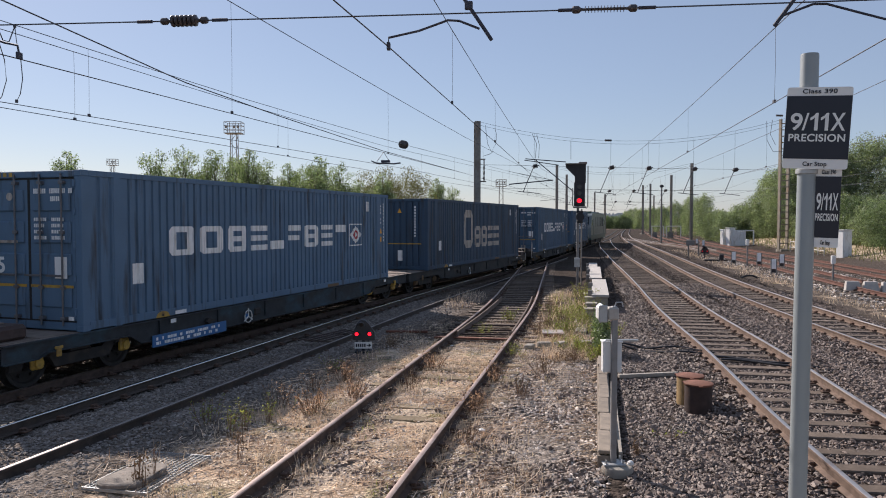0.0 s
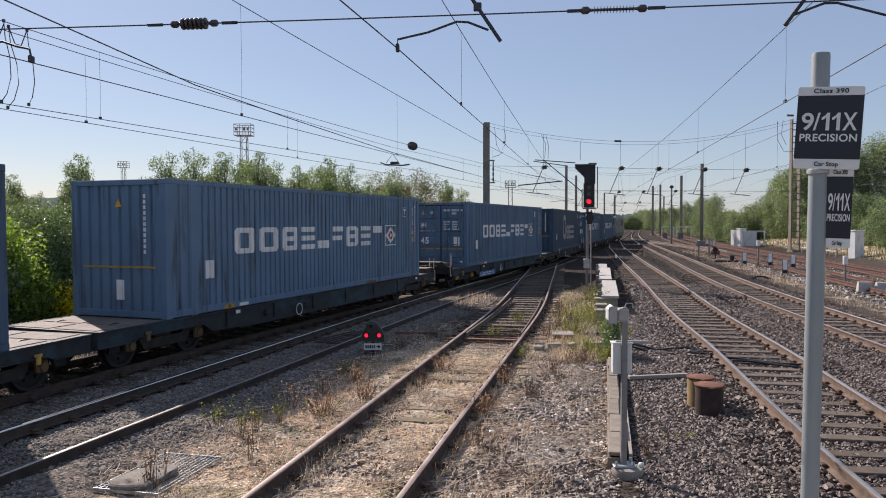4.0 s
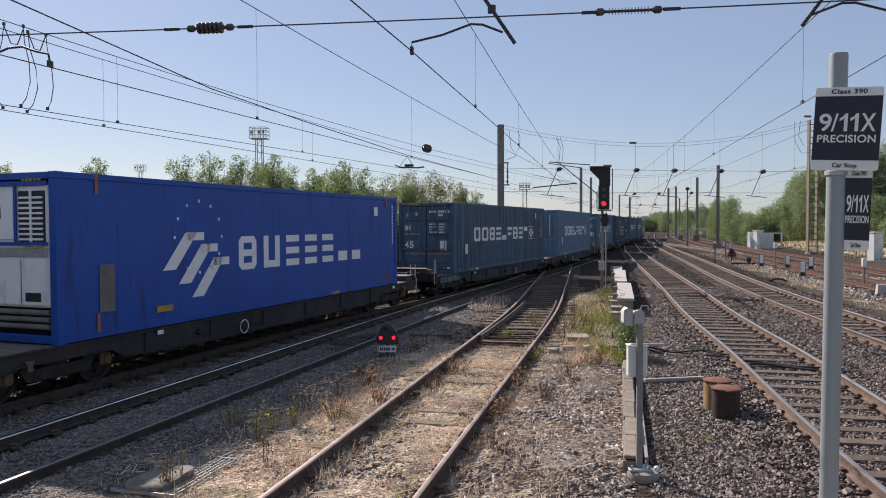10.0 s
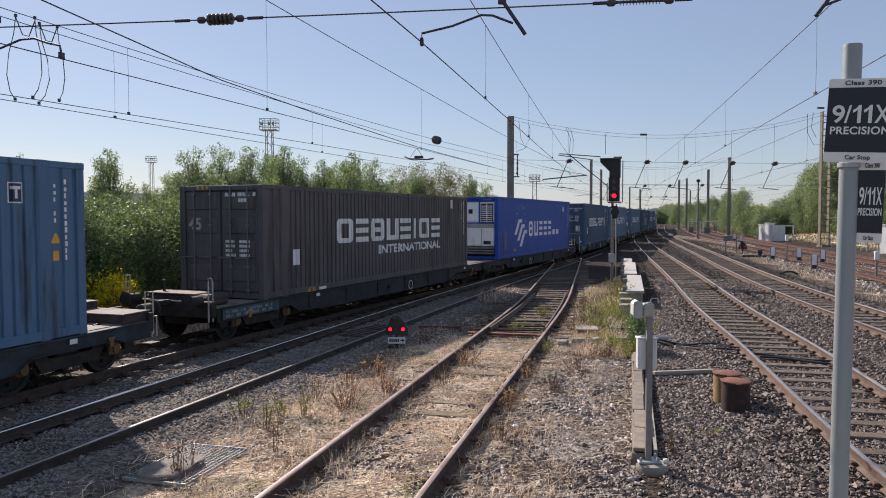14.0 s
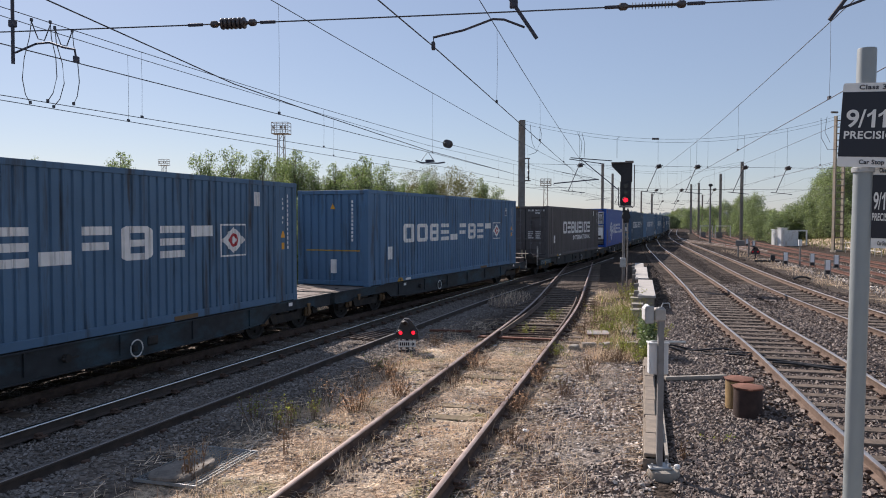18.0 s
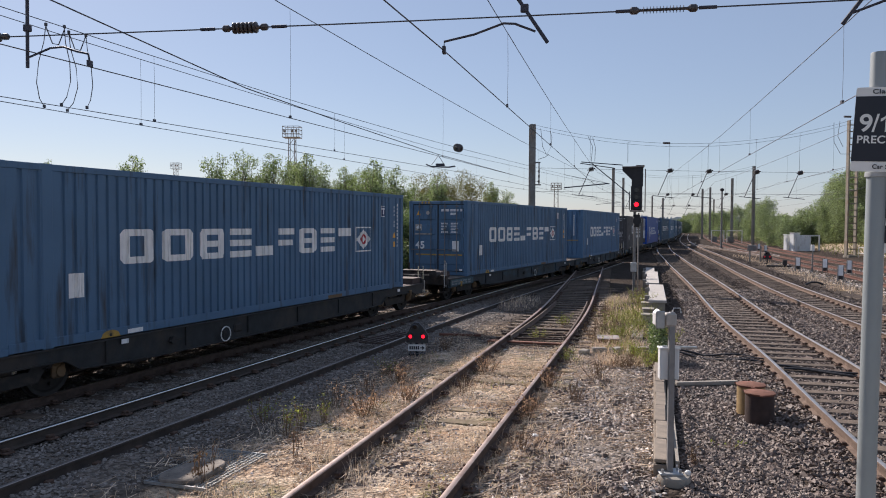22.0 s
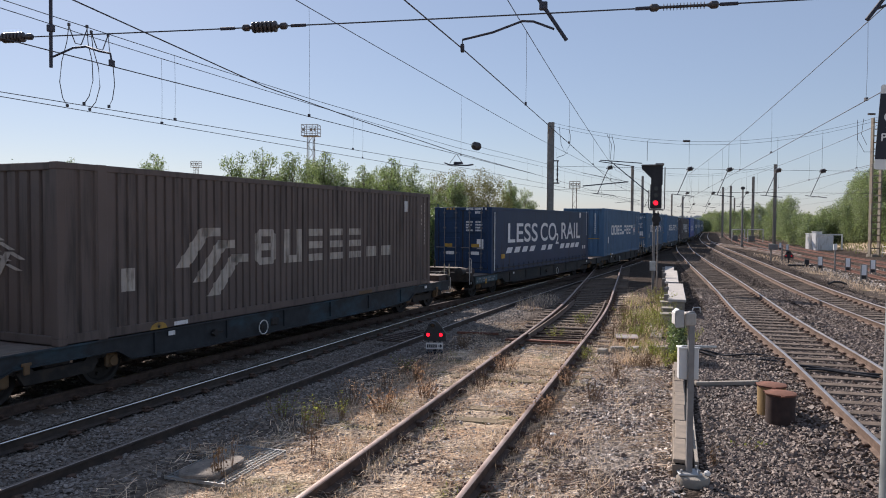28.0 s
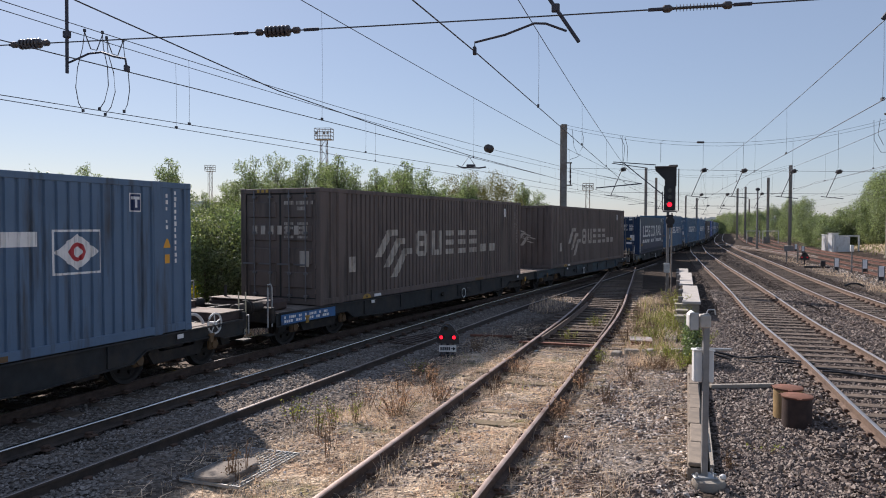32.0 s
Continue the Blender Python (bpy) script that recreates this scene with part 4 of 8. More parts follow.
            part("yellow_plate", Geo().box(X(9.2), X(9.65), -HALF - 0.004, -HALF + 0.01, 0.04, 0.12), M_YELLOW, c)
            part("side_hatch", Geo().box(X(0.9), X(1.25), -HALF - 0.002, -HALF + 0.02, 0.45, 1.3, 0.006), M_BAR, c)
            for q in (0.86, LEN - 0.86):
                part("orange_strap", Geo().box(X(q) - 0.035, X(q) + 0.035, -HALF - 0.004, -HALF + 0.01, h - 0.35, h), M_STRAP, c)
                part("orange_strap", Geo().box(X(q) - 0.035, X(q) + 0.035, -HALF - 0.004, -HALF + 0.01, 0.12, 0.45), M_STRAP, c)
        elif k == 9:
            for dx, za in ((0.0, 1.35), (0.24, 1.2), (0.48, 1.05)):
                for y0, y1, z0, z1 in ((0.75, 0.45, 0.0, 0.42), (0.42, 0.12, 0.42, 0.3), (0.5, 0.2, 0.22, 0.12)):
                    g = Geo()
                    g.add([(X(0) + 0.012, y0 - dx, za + z0), (X(0) + 0.012, y0 - dx - 0.16, za + z0), (X(0) + 0.012, y1 - dx - 0.16, za + z1), (X(0) + 0.012, y1 - dx, za + z1)], [(0, 1, 2, 3)])
                    part("emblem_stroke", g, M_LETTER_D, c)
        elif k == 10:
            for i in range(7):
                y = 0.85 - 0.26 * i
                part("letter_block", Geo().box(X(0) - 0.005, X(0), y - 0.14, y, 1.74, 1.96), M_LETTER_D, c)
    elif kind == "deanside":
        for mk in row_of_shapes("o38u31o3", X(3.4), X(11.0), 1.24, 1.93, 0.16):
            part("letter_block", shapes(prof, ym, mk), M_LETTER, c, "white block lettering", sharp=0)
        me = words("INTERNATIONAL", 1.0, 0.03)
        xs, zs = [v.co.x for v in me.vertices], [v.co.z for v in me.vertices]
        sx_, sz_ = (X(10.85) - X(5.95)) / (max(xs) - min(xs)), 0.28 / (max(zs) - min(zs))
        me.transform(Matrix.Translation((X(5.95) - min(xs) * sx_, 0, 0.83 - min(zs) * sz_)) @ Matrix.Diagonal((sx_, 1, sz_, 1)))
        part("lettering", along_wall(me, prof, ym), M_LETTER, c, "white lettering", sharp=0)
    elif kind == "curtain":
        for text, xa, xb, za, zb in (("LESS", 1.72, 5.34, 1.16, 1.98), ("CO", 5.74, 8.05, 1.16, 2.0), ("2", 7.94, 8.42, 0.98, 1.5), ("RAIL", 8.85, 12.1, 1.2, 2.02)):
            me = words(text, 1.0, 0.014, space=1.05)
            xs, zs = [v.co.x for v in me.vertices], [v.co.z for v in me.vertices]
            sx_, sz_ = (xb - xa) / (max(xs) - min(xs)), (zb - za) / (max(zs) - min(zs))
            me.transform(Matrix.Translation((X(xa) - min(xs) * sx_, 0, za - min(zs) * sz_)) @ Matrix.Diagonal((sx_, 1, sz_, 1)))
            part("lettering", me, M_LETTER_C, c, "white slogan lettering", m=pose(0, -HALF + 0.004, 0))
        for q in (1.5, 2.42, 3.34, 4.28, 5.82, 6.72, 8.6, 9.5, 10.35, 11.15):
            part("dash", shapes(prof, ym - 0.012, slant(X(q), 0.6, 0.74, 0.98, 0.9)), M_LETTER_C, c, sharp=0)
        g = Geo()
        for i in range(22):
            q = X(0.5 + i * 0.6)
            g.box(q, q + 0.22, -HALF - 0.012, -HALF + 0.01, 0.10, 0.16, 0.004)
            g.box(q + 0.1, q + 0.13, -HALF - 0.008, -HALF + 0.01, 0.02, 0.3)
        part("curtain_strap", g, surf("dark curtain buckles", (0.035, 0.042, 0.06), 0.2, 8, 0.6, 0.2, 0), c, kind="stuff")
        part("side_rave", Geo().box(X(0.35), X(LEN - 0.35), -HALF - 0.03, -HALF + 0.005, 0.165, 0.195, 0.006), M_BLACK, c)
        for y, z, mt_ in ((0.62, 1.02, M_YELLOW), (-0.55, 1.02, M_YELLOW), (0.55, 0.72, M_LETTER), (-0.55, 0.72, M_LETTER)):
            part("door_plate", Geo().box(X(0) - 0.006, X(0) + 0.002, y - 0.17, y + 0.17, z, z + 0.13), mt_, c)
        part("curtain_pole", Geo().cyl((X(0.28), -HALF - 0.01, 0.1), (X(0.28), -HALF - 0.01, h - 0.2), 0.022, 8), M_LETTER, c)
        part("amber_plate", Geo().box(X(1.0), X(1.4), -HALF - 0.003, -HALF + 0.01, 0.55, 0.72), M_YELLOW, c)
        for q in (12.6, 12.95):
            part("white_plate", Geo().box(X(q), X(q + 0.14), -HALF - 0.003, -HALF + 0.01, 0.62, 0.8), M_LETTER_C, c)
    if not flat:
        part("caution_plate", shapes(prof, ym, [(X(1.24), X(1.54), 0.76, 1.16)]), M_LETTER_D if kind == "brown" else M_LETTER, c, "pale caution plate", sharp=0)
        g = []
        r = random.Random(k + 50)
        for i in range(12):
            q = r.uniform(0.035, 0.06)
            g.append((X(13.28), X(13.28) + q, 1.28 + i * 0.113, 1.28 + i * 0.113 + r.uniform(0.06, 0.09)))
            if i > 5 and i != 8:
                g.append((X(13.06), X(13.06) + q, 1.22 + i * 0.113, 1.22 + i * 0.113 + r.uniform(0.05, 0.08)))
        part("number_marking", shapes(prof, ym, g), M_LETTER_D if kind == "brown" else M_LETTER, c, sharp=0, kind="stuff")
        part("type_plate", shapes(prof, ym, [(X(11.9), X(12.12), 2.3, 2.62)] if k not in (1, 5, 7, 11) else [(X(12.2), X(12.5), 2.2, 2.52)]), M_LETTER, c, sharp=0)
        if k in (1, 5, 7, 11):
            part("type_panel", shapes(prof, ym, [(X(12.22), X(12.48), 2.22, 2.5)], 0.007), M_BLUE_N, c, "navy panel", sharp=0)
            part("type_bar", shapes(prof, ym, [(X(12.27), X(12.43), 2.41, 2.46), (X(12.325), X(12.375), 2.27, 2.41)], 0.010), M_LETTER_C, c, sharp=0)
        eye = part("lashing_eye", shapes([(X(0), 0.0), (X(LEN), 0.0)], -HALF - 0.001, [(X(1.86), X(2.28), 0.022, lambda x: 0.022 + 0.125 * math.sqrt(max(0.0, 1 - ((x - X(2.07)) / 0.21) ** 2)))]), M_YELLOW, c, "yellow half-round mark with a dark hole", sharp=0)
        part("hole", Geo().cyl((X(2.07), -HALF - 0.008, 0.065), (X(2.07), -HALF - 0.003, 0.065), 0.028, 10), M_GASKET, eye)
        part("yellow_mark", Geo().box(X(9.2), X(9.9), -HALF - 0.005, -HALF + 0.01, 0.03, 0.115), M_OCHRE, c)
        part("white_plate", Geo().box(X(2.45), X(2.8), -HALF - 0.005, -HALF + 0.01, 0.035, 0.11), M_LETTER, c)
        if kind == "blue":
            part("warning_triangle", shapes(prof, ym, [(X(13.0), X(13.18), 1.56, lambda x: 1.76 - 1.9 * abs(x - X(13.09)))]), M_ORANGE, c, sharp=0)
            part("warning_label", shapes(prof, ym, [(X(13.03), X(13.15), 1.28, 1.44)]), M_ORANGE, c, sharp=0)
    else:
        g = Geo()
        for i in range(12):
            g.box(X(13.3), X(13.36), -HALF - 0.003, -HALF + 0.01, 1.35 + i * 0.11, 1.42 + i * 0.11)
        part("number_marking", g, M_LETTER_C, c, kind="stuff")
        part("type_plate", Geo().box(X(11.95), X(12.2), -HALF - 0.003, -HALF + 0.01, 2.28, 2.55), M_LETTER_C, c)
    return c


BLUE, BLUE2, BLUE3 = (0.126, 0.204, 0.296), (0.07, 0.124, 0.19), (0.09, 0.178, 0.294)
GRIME = (0.045, 0.04, 0.036)
LOOKS = {
    -3: ("blue", BLUE2, GRIME, 0.4, "dark blue corrugated container on a flat wagon", "plain"),
    -2: ("blue", BLUE2, GRIME, 0.4, "dark slate-blue corrugated container with closed doors", "doors"),
    -1: ("tall", (0.042, 0.075, 0.118), GRIME, 0.35, "dark blue-grey corrugated container with tall pale lettering", "plain"),
    0: ("blue", (0.098, 0.168, 0.252), GRIME, 0.26, "slate-blue corrugated container with closed doors and pale lettering", "doors"),
    1: ("blue", BLUE, GRIME, 0.24, "slate-blue corrugated container with plain end and yellow stripe", "plain"),
    2: ("blue", BLUE2, GRIME, 0.4, "dark blue-green corrugated container with closed doors", "doors"),
    3: ("reefer", (0.014, 0.078, 0.36), (0.02, 0.03, 0.12), 0.2, "bright blue smooth-sided refrigerated container with white cooling unit", "reefer"),
    4: ("deanside", (0.108, 0.099, 0.1), (0.055, 0.047, 0.045), 0.4, "dark brown corrugated container with white lettering", "doors"),
    5: ("blue", BLUE3, GRIME, 0.27, "blue corrugated container with plain end and yellow stripe", "plain"),
    6: ("blue", (0.084, 0.162, 0.258), GRIME, 0.29, "blue corrugated container with rusty streaks and closed doors", "doors"),
    7: ("blue", (0.08, 0.158, 0.256), GRIME, 0.23, "dark blue corrugated container with plain end", "plain"),
    8: ("curtain", (0.018, 0.044, 0.1), (0.018, 0.02, 0.026), 0.25, "navy curtain-sided container with white slogan", "doors"),
    9: ("brown", (0.134, 0.105, 0.094), (0.058, 0.049, 0.045), 0.4, "brown corrugated container with rubbed pale lettering", "plain"),
    10: ("brown", (0.134, 0.105, 0.094), (0.058, 0.049, 0.045), 0.4, "brown corrugated container with closed doors and rubbed lettering", "doors"),
    11: ("blue", (0.11, 0.178, 0.27), (0.07, 0.075, 0.085), 0.3, "faded grey-blue corrugated container with diamond emblem", "doors"),
}
containers = {k: container(k, v) for k, v in LOOKS.items()}

# ---- wagons ----
M_WAGON = surf("grimy wagon steel", (0.022, 0.025, 0.027), 0.35, 5, 0.75, 0.1, 0.25, 40, (0.052, 0.043, 0.036), 0.5, 1.6, (0.8, 1, 0.6))
M_WAGON_B = surf("faded blue wagon steel", (0.024, 0.029, 0.034), 0.35, 5, 0.7, 0.1, 0.25, 40, (0.035, 0.088, 0.12), 0.3, 1.0, (0.6, 1, 1))
M_TEXT = surf("grimy small lettering", (0.24, 0.26, 0.27), 0.2, 6, 0.8, 0, 0, 40, (0.08, 0.09, 0.09), 0.5, 6)
M_TEAL = surf("faded teal wagon paint", (0.045, 0.095, 0.115), 0.25, 5, 0.7, 0, 0.1, 40, (0.04, 0.045, 0.045), 0.45, 2)
M_DECK = surf("worn wagon deck plate", (0.20, 0.165, 0.14), 0.25, 5, 0.8, 0.1, 0.2, 40, (0.16, 0.10, 0.08), 0.45, 2)
M_BOGIE = surf("oily bogie steel", (0.028, 0.026, 0.025), 0.3, 8, 0.7, 0.2, 0.2, 40, (0.06, 0.045, 0.035), 0.4, 4)
M_WHEEL = surf("wheel steel", (0.028, 0.025, 0.023), 0.2, 8, 0.65, 0.3, 0.1, 40)
M_MAROON = surf("dark maroon-brown steel", (0.055, 0.036, 0.033), 0.25, 5, 0.7, 0.1, 0.2, 40, (0.09, 0.065, 0.055), 0.4, 3)
M_CREAM = surf("cream painted rail", (0.5, 0.45, 0.32), 0.1, 5, 0.6, 0, 0)
M_RING = surf("white hand wheel", (0.62, 0.62, 0.60), 0.1, 6, 0.6, 0, 0)
AXLES = (0.18 - 1.0, 0.18 + 1.0, LEN - 0.18 - 1.0, LEN - 0.18 + 1.0)


def wheelset_mesh():
    g = Geo().cyl((0, -0.9, 0), (0, 0.9, 0), 0.07, 10)
    for s in (-1, 1):
        g.lathe([(0.08, -0.09 * s), (0.12, -0.085 * s), (0.14, -0.03 * s), (0.33, -0.02 * s), (0.36, -0.06 * s), (0.42, -0.065 * s), (0.42, 0.045 * s),
                 (0.45, 0.05 * s), (0.45, 0.075 * s), (0.36, 0.07 * s), (0.33, 0.03 * s), (0.14, 0.03 * s), (0.12, 0.09 * s)], 24, (0, -0.755 * s, 0), "y")
        for i in range(6):
            a = i * math.pi / 3
            g.cyl((0.24 * math.cos(a), -0.83 * s, 0.24 * math.sin(a)), (0.24 * math.cos(a), -0.76 * s, 0.24 * math.sin(a)), 0.035, 6)
    me = g.mesh("wheelset", 30)
    me.materials.append(M_WHEEL)
    return me


WHEELSET = wheelset_mesh()


def wagon(k):
    """One half of a twin flat wagon; its front half carries odd containers, its rear half even ones."""
    even = k % 2 == 0
    hx = LEN / 2
    X = lambda v: v - hx
    er, ef = (1.62, 1.78) if even else (1.78, 1.62)       # deck beyond the container at the rear, at the front
    w = thing("flat_wagon", pose(0, 0, 0), "low grimy container flat wagon with small wheels", "railway wagon", "wagons of the freight train")
    ms = M_WAGON_B if k in (0, 1, 2, 5, 6, 9) else M_WAGON
    xa, xb = X(-er), X(LEN + ef)
    deck = part("deck", Geo().box(xa, xb, -1.2, 1.2, DECK - 0.06, DECK - 0.004, 0.01), M_DECK, w)
    for a, b in ((xa + 0.1, xa + 0.75), (xa + 0.85, X(-0.1)), (X(LEN + 0.1), xb - 0.85), (xb - 0.75, xb - 0.1)):
        for s in (-1, 1):
            part("deck_plate", Geo().box(min(a, b), max(a, b), *sorted((s * 0.08, s * 1.08)), DECK - 0.006, DECK + 0.008, 0.004), M_DECK, deck)
    # side sills: shallow over the bogies, deep between
    line = [(xa, 0.30), (X(-0.95), 0.30), (X(-0.75), 0.22), (X(1.15), 0.22), (X(1.45), 0.40), (X(3.2), 0.465), (X(LEN - 3.2), 0.465), (X(LEN - 1.45), 0.40), (X(LEN - 1.15), 0.22),
            (X(LEN + 0.75), 0.22), (X(LEN + 0.95), 0.30), (xb, 0.30)]
    for s in (-1, 1):
        g = Geo()
        for y0, y1 in ((1.21, 1.195),):
            vs = []
            for x, d in line:
                vs += [(x, s * y0, DECK), (x, s * y0, DECK - d), (x, s * y1, DECK), (x, s * y1, DECK - d)]
            fs = []
            for i in range(len(line) - 1):
                a, b = 4 * i, 4 * i + 4
                fs += [(a, b, b + 1, a + 1), (a + 2, a + 3, b + 3, b + 2), (a, a + 2, b + 2, b), (a + 1, b + 1, b + 3, a + 3)]
            fs += [(0, 1, 3, 2), (len(vs) - 4, len(vs) - 2, len(vs) - 1, len(vs) - 3)]
            g.add(vs, fs)
        g.box(xa, xb, *sorted((s * 1.215, s * 1.25)), DECK - 0.035, DECK, 0.004)
        for (x0, d0), (x1, d1) in zip(line, line[1:]):
            g.add([(x0, s * 1.195, DECK - d0 - 0.02), (x1, s * 1.195, DECK - d1 - 0.02), (x1, s * 1.25, DECK - d1 - 0.02), (x0, s * 1.25, DECK - d0 - 0.02),
                   (x0, s * 1.195, DECK - d0), (x1, s * 1.195, DECK - d1), (x1, s * 1.25, DECK - d1), (x0, s * 1.25, DECK - d0)],
                  [(0, 1, 2, 3), (4, 7, 6, 5), (0, 4, 5, 1), (3, 2, 6, 7), (0, 3, 7, 4), (1, 5, 6, 2)])
        sill = part("side_sill", g, ms, w, sharp=25)
        for q in np.linspace(2.0, LEN - 2.0, 6):
            part("stiffener", Geo().box(X(q) - 0.02, X(q) + 0.02, *sorted((s * 1.21, s * 1.245)), DECK - 0.40, DECK - 0.04), ms, sill)
    part("centre_sill", Geo().box(xa + 0.1, xb - 0.1, -0.35, 0.35, 0.42, DECK - 0.06), M_BOGIE, w)
    for q in np.linspace(1.8, LEN - 1.8, 7):
        part("cross_beam", Geo().box(X(q) - 0.06, X(q) + 0.06, -1.19, 1.19, 0.46, DECK - 0.06), M_BOGIE, w)
    part("brake_cylinder", Geo().cyl((X(6.0), -0.75, 0.42), (X(6.7), -0.75, 0.42), 0.16, 14), M_BOGIE, w)
    part("air_tank", Geo().cyl((X(8.4), -0.7, 0.4), (X(9.5), -0.7, 0.4), 0.18, 14), M_BOGIE, w)
    part("brake_rod", Geo().cyl((X(2.2), -0.9, 0.3), (X(LEN - 2.2), -0.9, 0.34), 0.03, 6), M_BOGIE, w)
    for q in (2.6, 7.2, LEN - 2.6):
        part("hopper_bracket", Geo().box(X(q), X(q) + 0.5, -1.16, -0.9, 0.3, 0.55, 0.02), M_BOGIE, w)
    for bc in (0.18, LEN - 0.18):
        bx = X(bc)
        bog = part("bogie_frame", Geo().box(bx - 0.25, bx + 0.25, -1.0, 1.0, 0.38, 0.66, 0.03), M_BOGIE, w)
        for s in (-1, 1):
            g = Geo()
            pr = [(-1.55, 0.36), (-1.5, 0.6), (-0.6, 0.64), (-0.45, 0.5), (0.45, 0.5), (0.6, 0.64), (1.5, 0.6), (1.55, 0.36), (1.3, 0.36), (1.25, 0.5), (0.75, 0.5), (0.62, 0.3), (-0.62, 0.3),
                  (-0.75, 0.5), (-1.25, 0.5), (-1.3, 0.36)]
            n = len(pr)
            vs = [(bx + x, s * 0.98, z) for x, z in pr] + [(bx + x, s * 1.06, z) for x, z in pr]
            g.add(vs, [(i, (i + 1) % n, n + (i + 1) % n, n + i) for i in range(n)] + [tuple(range(n)), tuple(range(2 * n - 1, n - 1, -1))])
            part("bogie_side", g, M_BOGIE, bog, sharp=30)
            for a in (-1.0, 1.0):
                part("axle_box", Geo().box(bx + a - 0.12, bx + a + 0.12, *sorted((s * 1.0, s * 1.1)), 0.32, 0.56, 0.03).cyl((bx + a, s * 1.08, 0.43), (bx + a, s * 1.13, 0.43), 0.085, 12), M_YELLOW if k == 0 else M_OCHRE, bog,
                     "yellow axle box cover" if k == 0 else "dull ochre axle box cover")
                for e in (-0.24, 0.24):
                    g = Geo()
                    g.tube([(bx + a + e + 0.045 * math.cos(i * 0.9), s * 1.04 + 0.045 * math.sin(i * 0.9), 0.46 + 0.012 * i) for i in range(14)], 0.012, 5)
                    part("coil_spring", g, M_BOGIE, bog)
    wheels = []
    for q in AXLES:
        wheels.append((part("wheelset", WHEELSET, None, w, m=pose(X(q), 0, 0.42)), X(q)))
    # hand wheel, data panel, tie-down hooks
    hw = 5.05 if not even or k == 0 else 8.15
    for s in (-1, 1):
        g = Geo()
        ring = [(X(hw) + 0.15 * math.cos(a), s * 1.29, 0.52 + 0.15 * math.sin(a)) for a in np.linspace(0, 2 * math.pi, 21)]
        g.tube(ring, 0.013, 6)
        part("hand_wheel", g, M_RING, w, "thin white brake hand wheel")
        for q in range(3 if k == 0 else 0):
            a = radians(90 + 120 * q)
            part("spoke", Geo().cyl((X(hw), s * 1.29, 0.52), (X(hw) + 0.2 * math.cos(a), s * 1.29, 0.52 + 0.2 * math.sin(a)), 0.014, 6), M_RING, w)
        part("hand_wheel_hub", Geo().box(X(hw) - 0.06, X(hw) + 0.06, *sorted((s * 1.2, s * 1.28)), 0.46, 0.58, 0.02), M_BLUE_P if k in (0,) else M_BOGIE, w)
        part("valve_box", Geo().box(X(hw) + 0.34, X(hw) + 0.62, *sorted((s * 1.2, s * 1.255)), 0.50, 0.68, 0.03), M_BOGIE, w)
        part("release_cock", Geo().cyl((X(hw) - 1.5, s * 1.2, 0.60), (X(hw) - 1.5, s * 1.29, 0.60), 0.07, 10).box(X(hw) - 1.62, X(hw) - 1.28, *sorted((s * 1.265, s * 1.285)), 0.58, 0.62, 0.006), M_BOGIE, w)
    if even and k != -2:
        a, b = (1.75, 4.2) if k == 0 else (-1.5, 0.6)
        pl = part("data_panel", Geo().box(X(a), X(b), -1.256, -1.24, 0.28 if k == 0 else 0.56, 0.52 if k == 0 else 0.79), M_BLUE_P if k in (0, 10) else M_TEAL, w, "blue data panel" if k in (0, 10) else "teal data panel")
        g, r = Geo(), random.Random(k)
        z0 = 0.32 if k == 0 else 0.60
        for row in (0, 1):
            x = X(a) + 0.1
            while x < X(b) - 0.3:
                q = r.uniform(0.03, 0.09)
                g.box(x, x + q, -1.26, -1.25, z0 + row * 0.09, z0 + row * 0.09 + 0.06)
                x += q + r.choice((0.02, 0.02, 0.12))
        part("small_marking", g, M_LETTER if k in (0, 10) else M_TEXT, pl, kind="stuff")
    for q in (-0.55, LEN + 0.55):
        part("tie_hook", Geo().box(X(q) - 0.05, X(q) + 0.05, -1.28, -1.24, DECK - 0.33, DECK - 0.16, 0.012).box(X(q) - 0.085, X(q) + 0.085, -1.275, -1.245, DECK - 0.20, DECK - 0.15, 0.01), M_YELLOW if k in (0, 2, 10) or even and q < 0 else M_OCHRE, w, "yellow tie-down hook")
    for q in (2.3, LEN - 0.4):
        part("white_mark", Geo().box(X(q), X(q) + 0.16, -1.262, -1.25, DECK - 0.13, DECK - 0.05), M_LETTER, w)
    # outer end: headstock, buffers, draw gear, steps and hand rails
    e, sg = (xa, -1) if even else (xb, 1)
    hs = part("headstock", Geo().box(*sorted((e, e + sg * 0.14)), -1.2, 1.2, 0.62, DECK + 0.14, 0.02), M_BOGIE, w)
    for s in (-1, 1):
        g = Geo().lathe([(0.10, 0), (0.12, 0.02), (0.12, 0.30), (0.08, 0.32), (0.08, 0.36), (0.17, 0.38), (0.175, 0.40), (0.14, 0.42)] if sg > 0 else
                        [(0.10, 0), (0.12, -0.02), (0.12, -0.30), (0.08, -0.32), (0.08, -0.36), (0.17, -0.38), (0.175, -0.40), (0.14, -0.42)], 16, (e + sg * 0.14, s * 0.87, 1.0), "x")
        part("buffer", g, M_BOGIE, hs)
        part("hand_rail", Geo().tube([(e + sg * 0.1, s * 1.17, 0.55), (e + sg * 0.1, s * 1.17, 1.42), (e + sg * 0.12, s * 1.15, 1.5), (e + sg * 0.22, s * 1.15, 1.5), (e + sg * 0.24, s * 1.17, 1.42), (e + sg * 0.24, s * 1.17, 0.55)] if even else [(e + sg * 0.1, s * 1.17, 0.5), (e + sg * 0.1, s * 1.17, 0.9), (e + sg * 0.24, s * 1.17, 0.9), (e + sg * 0.24, s * 1.17, 0.5)], 0.018, 6), M_GALV, hs)
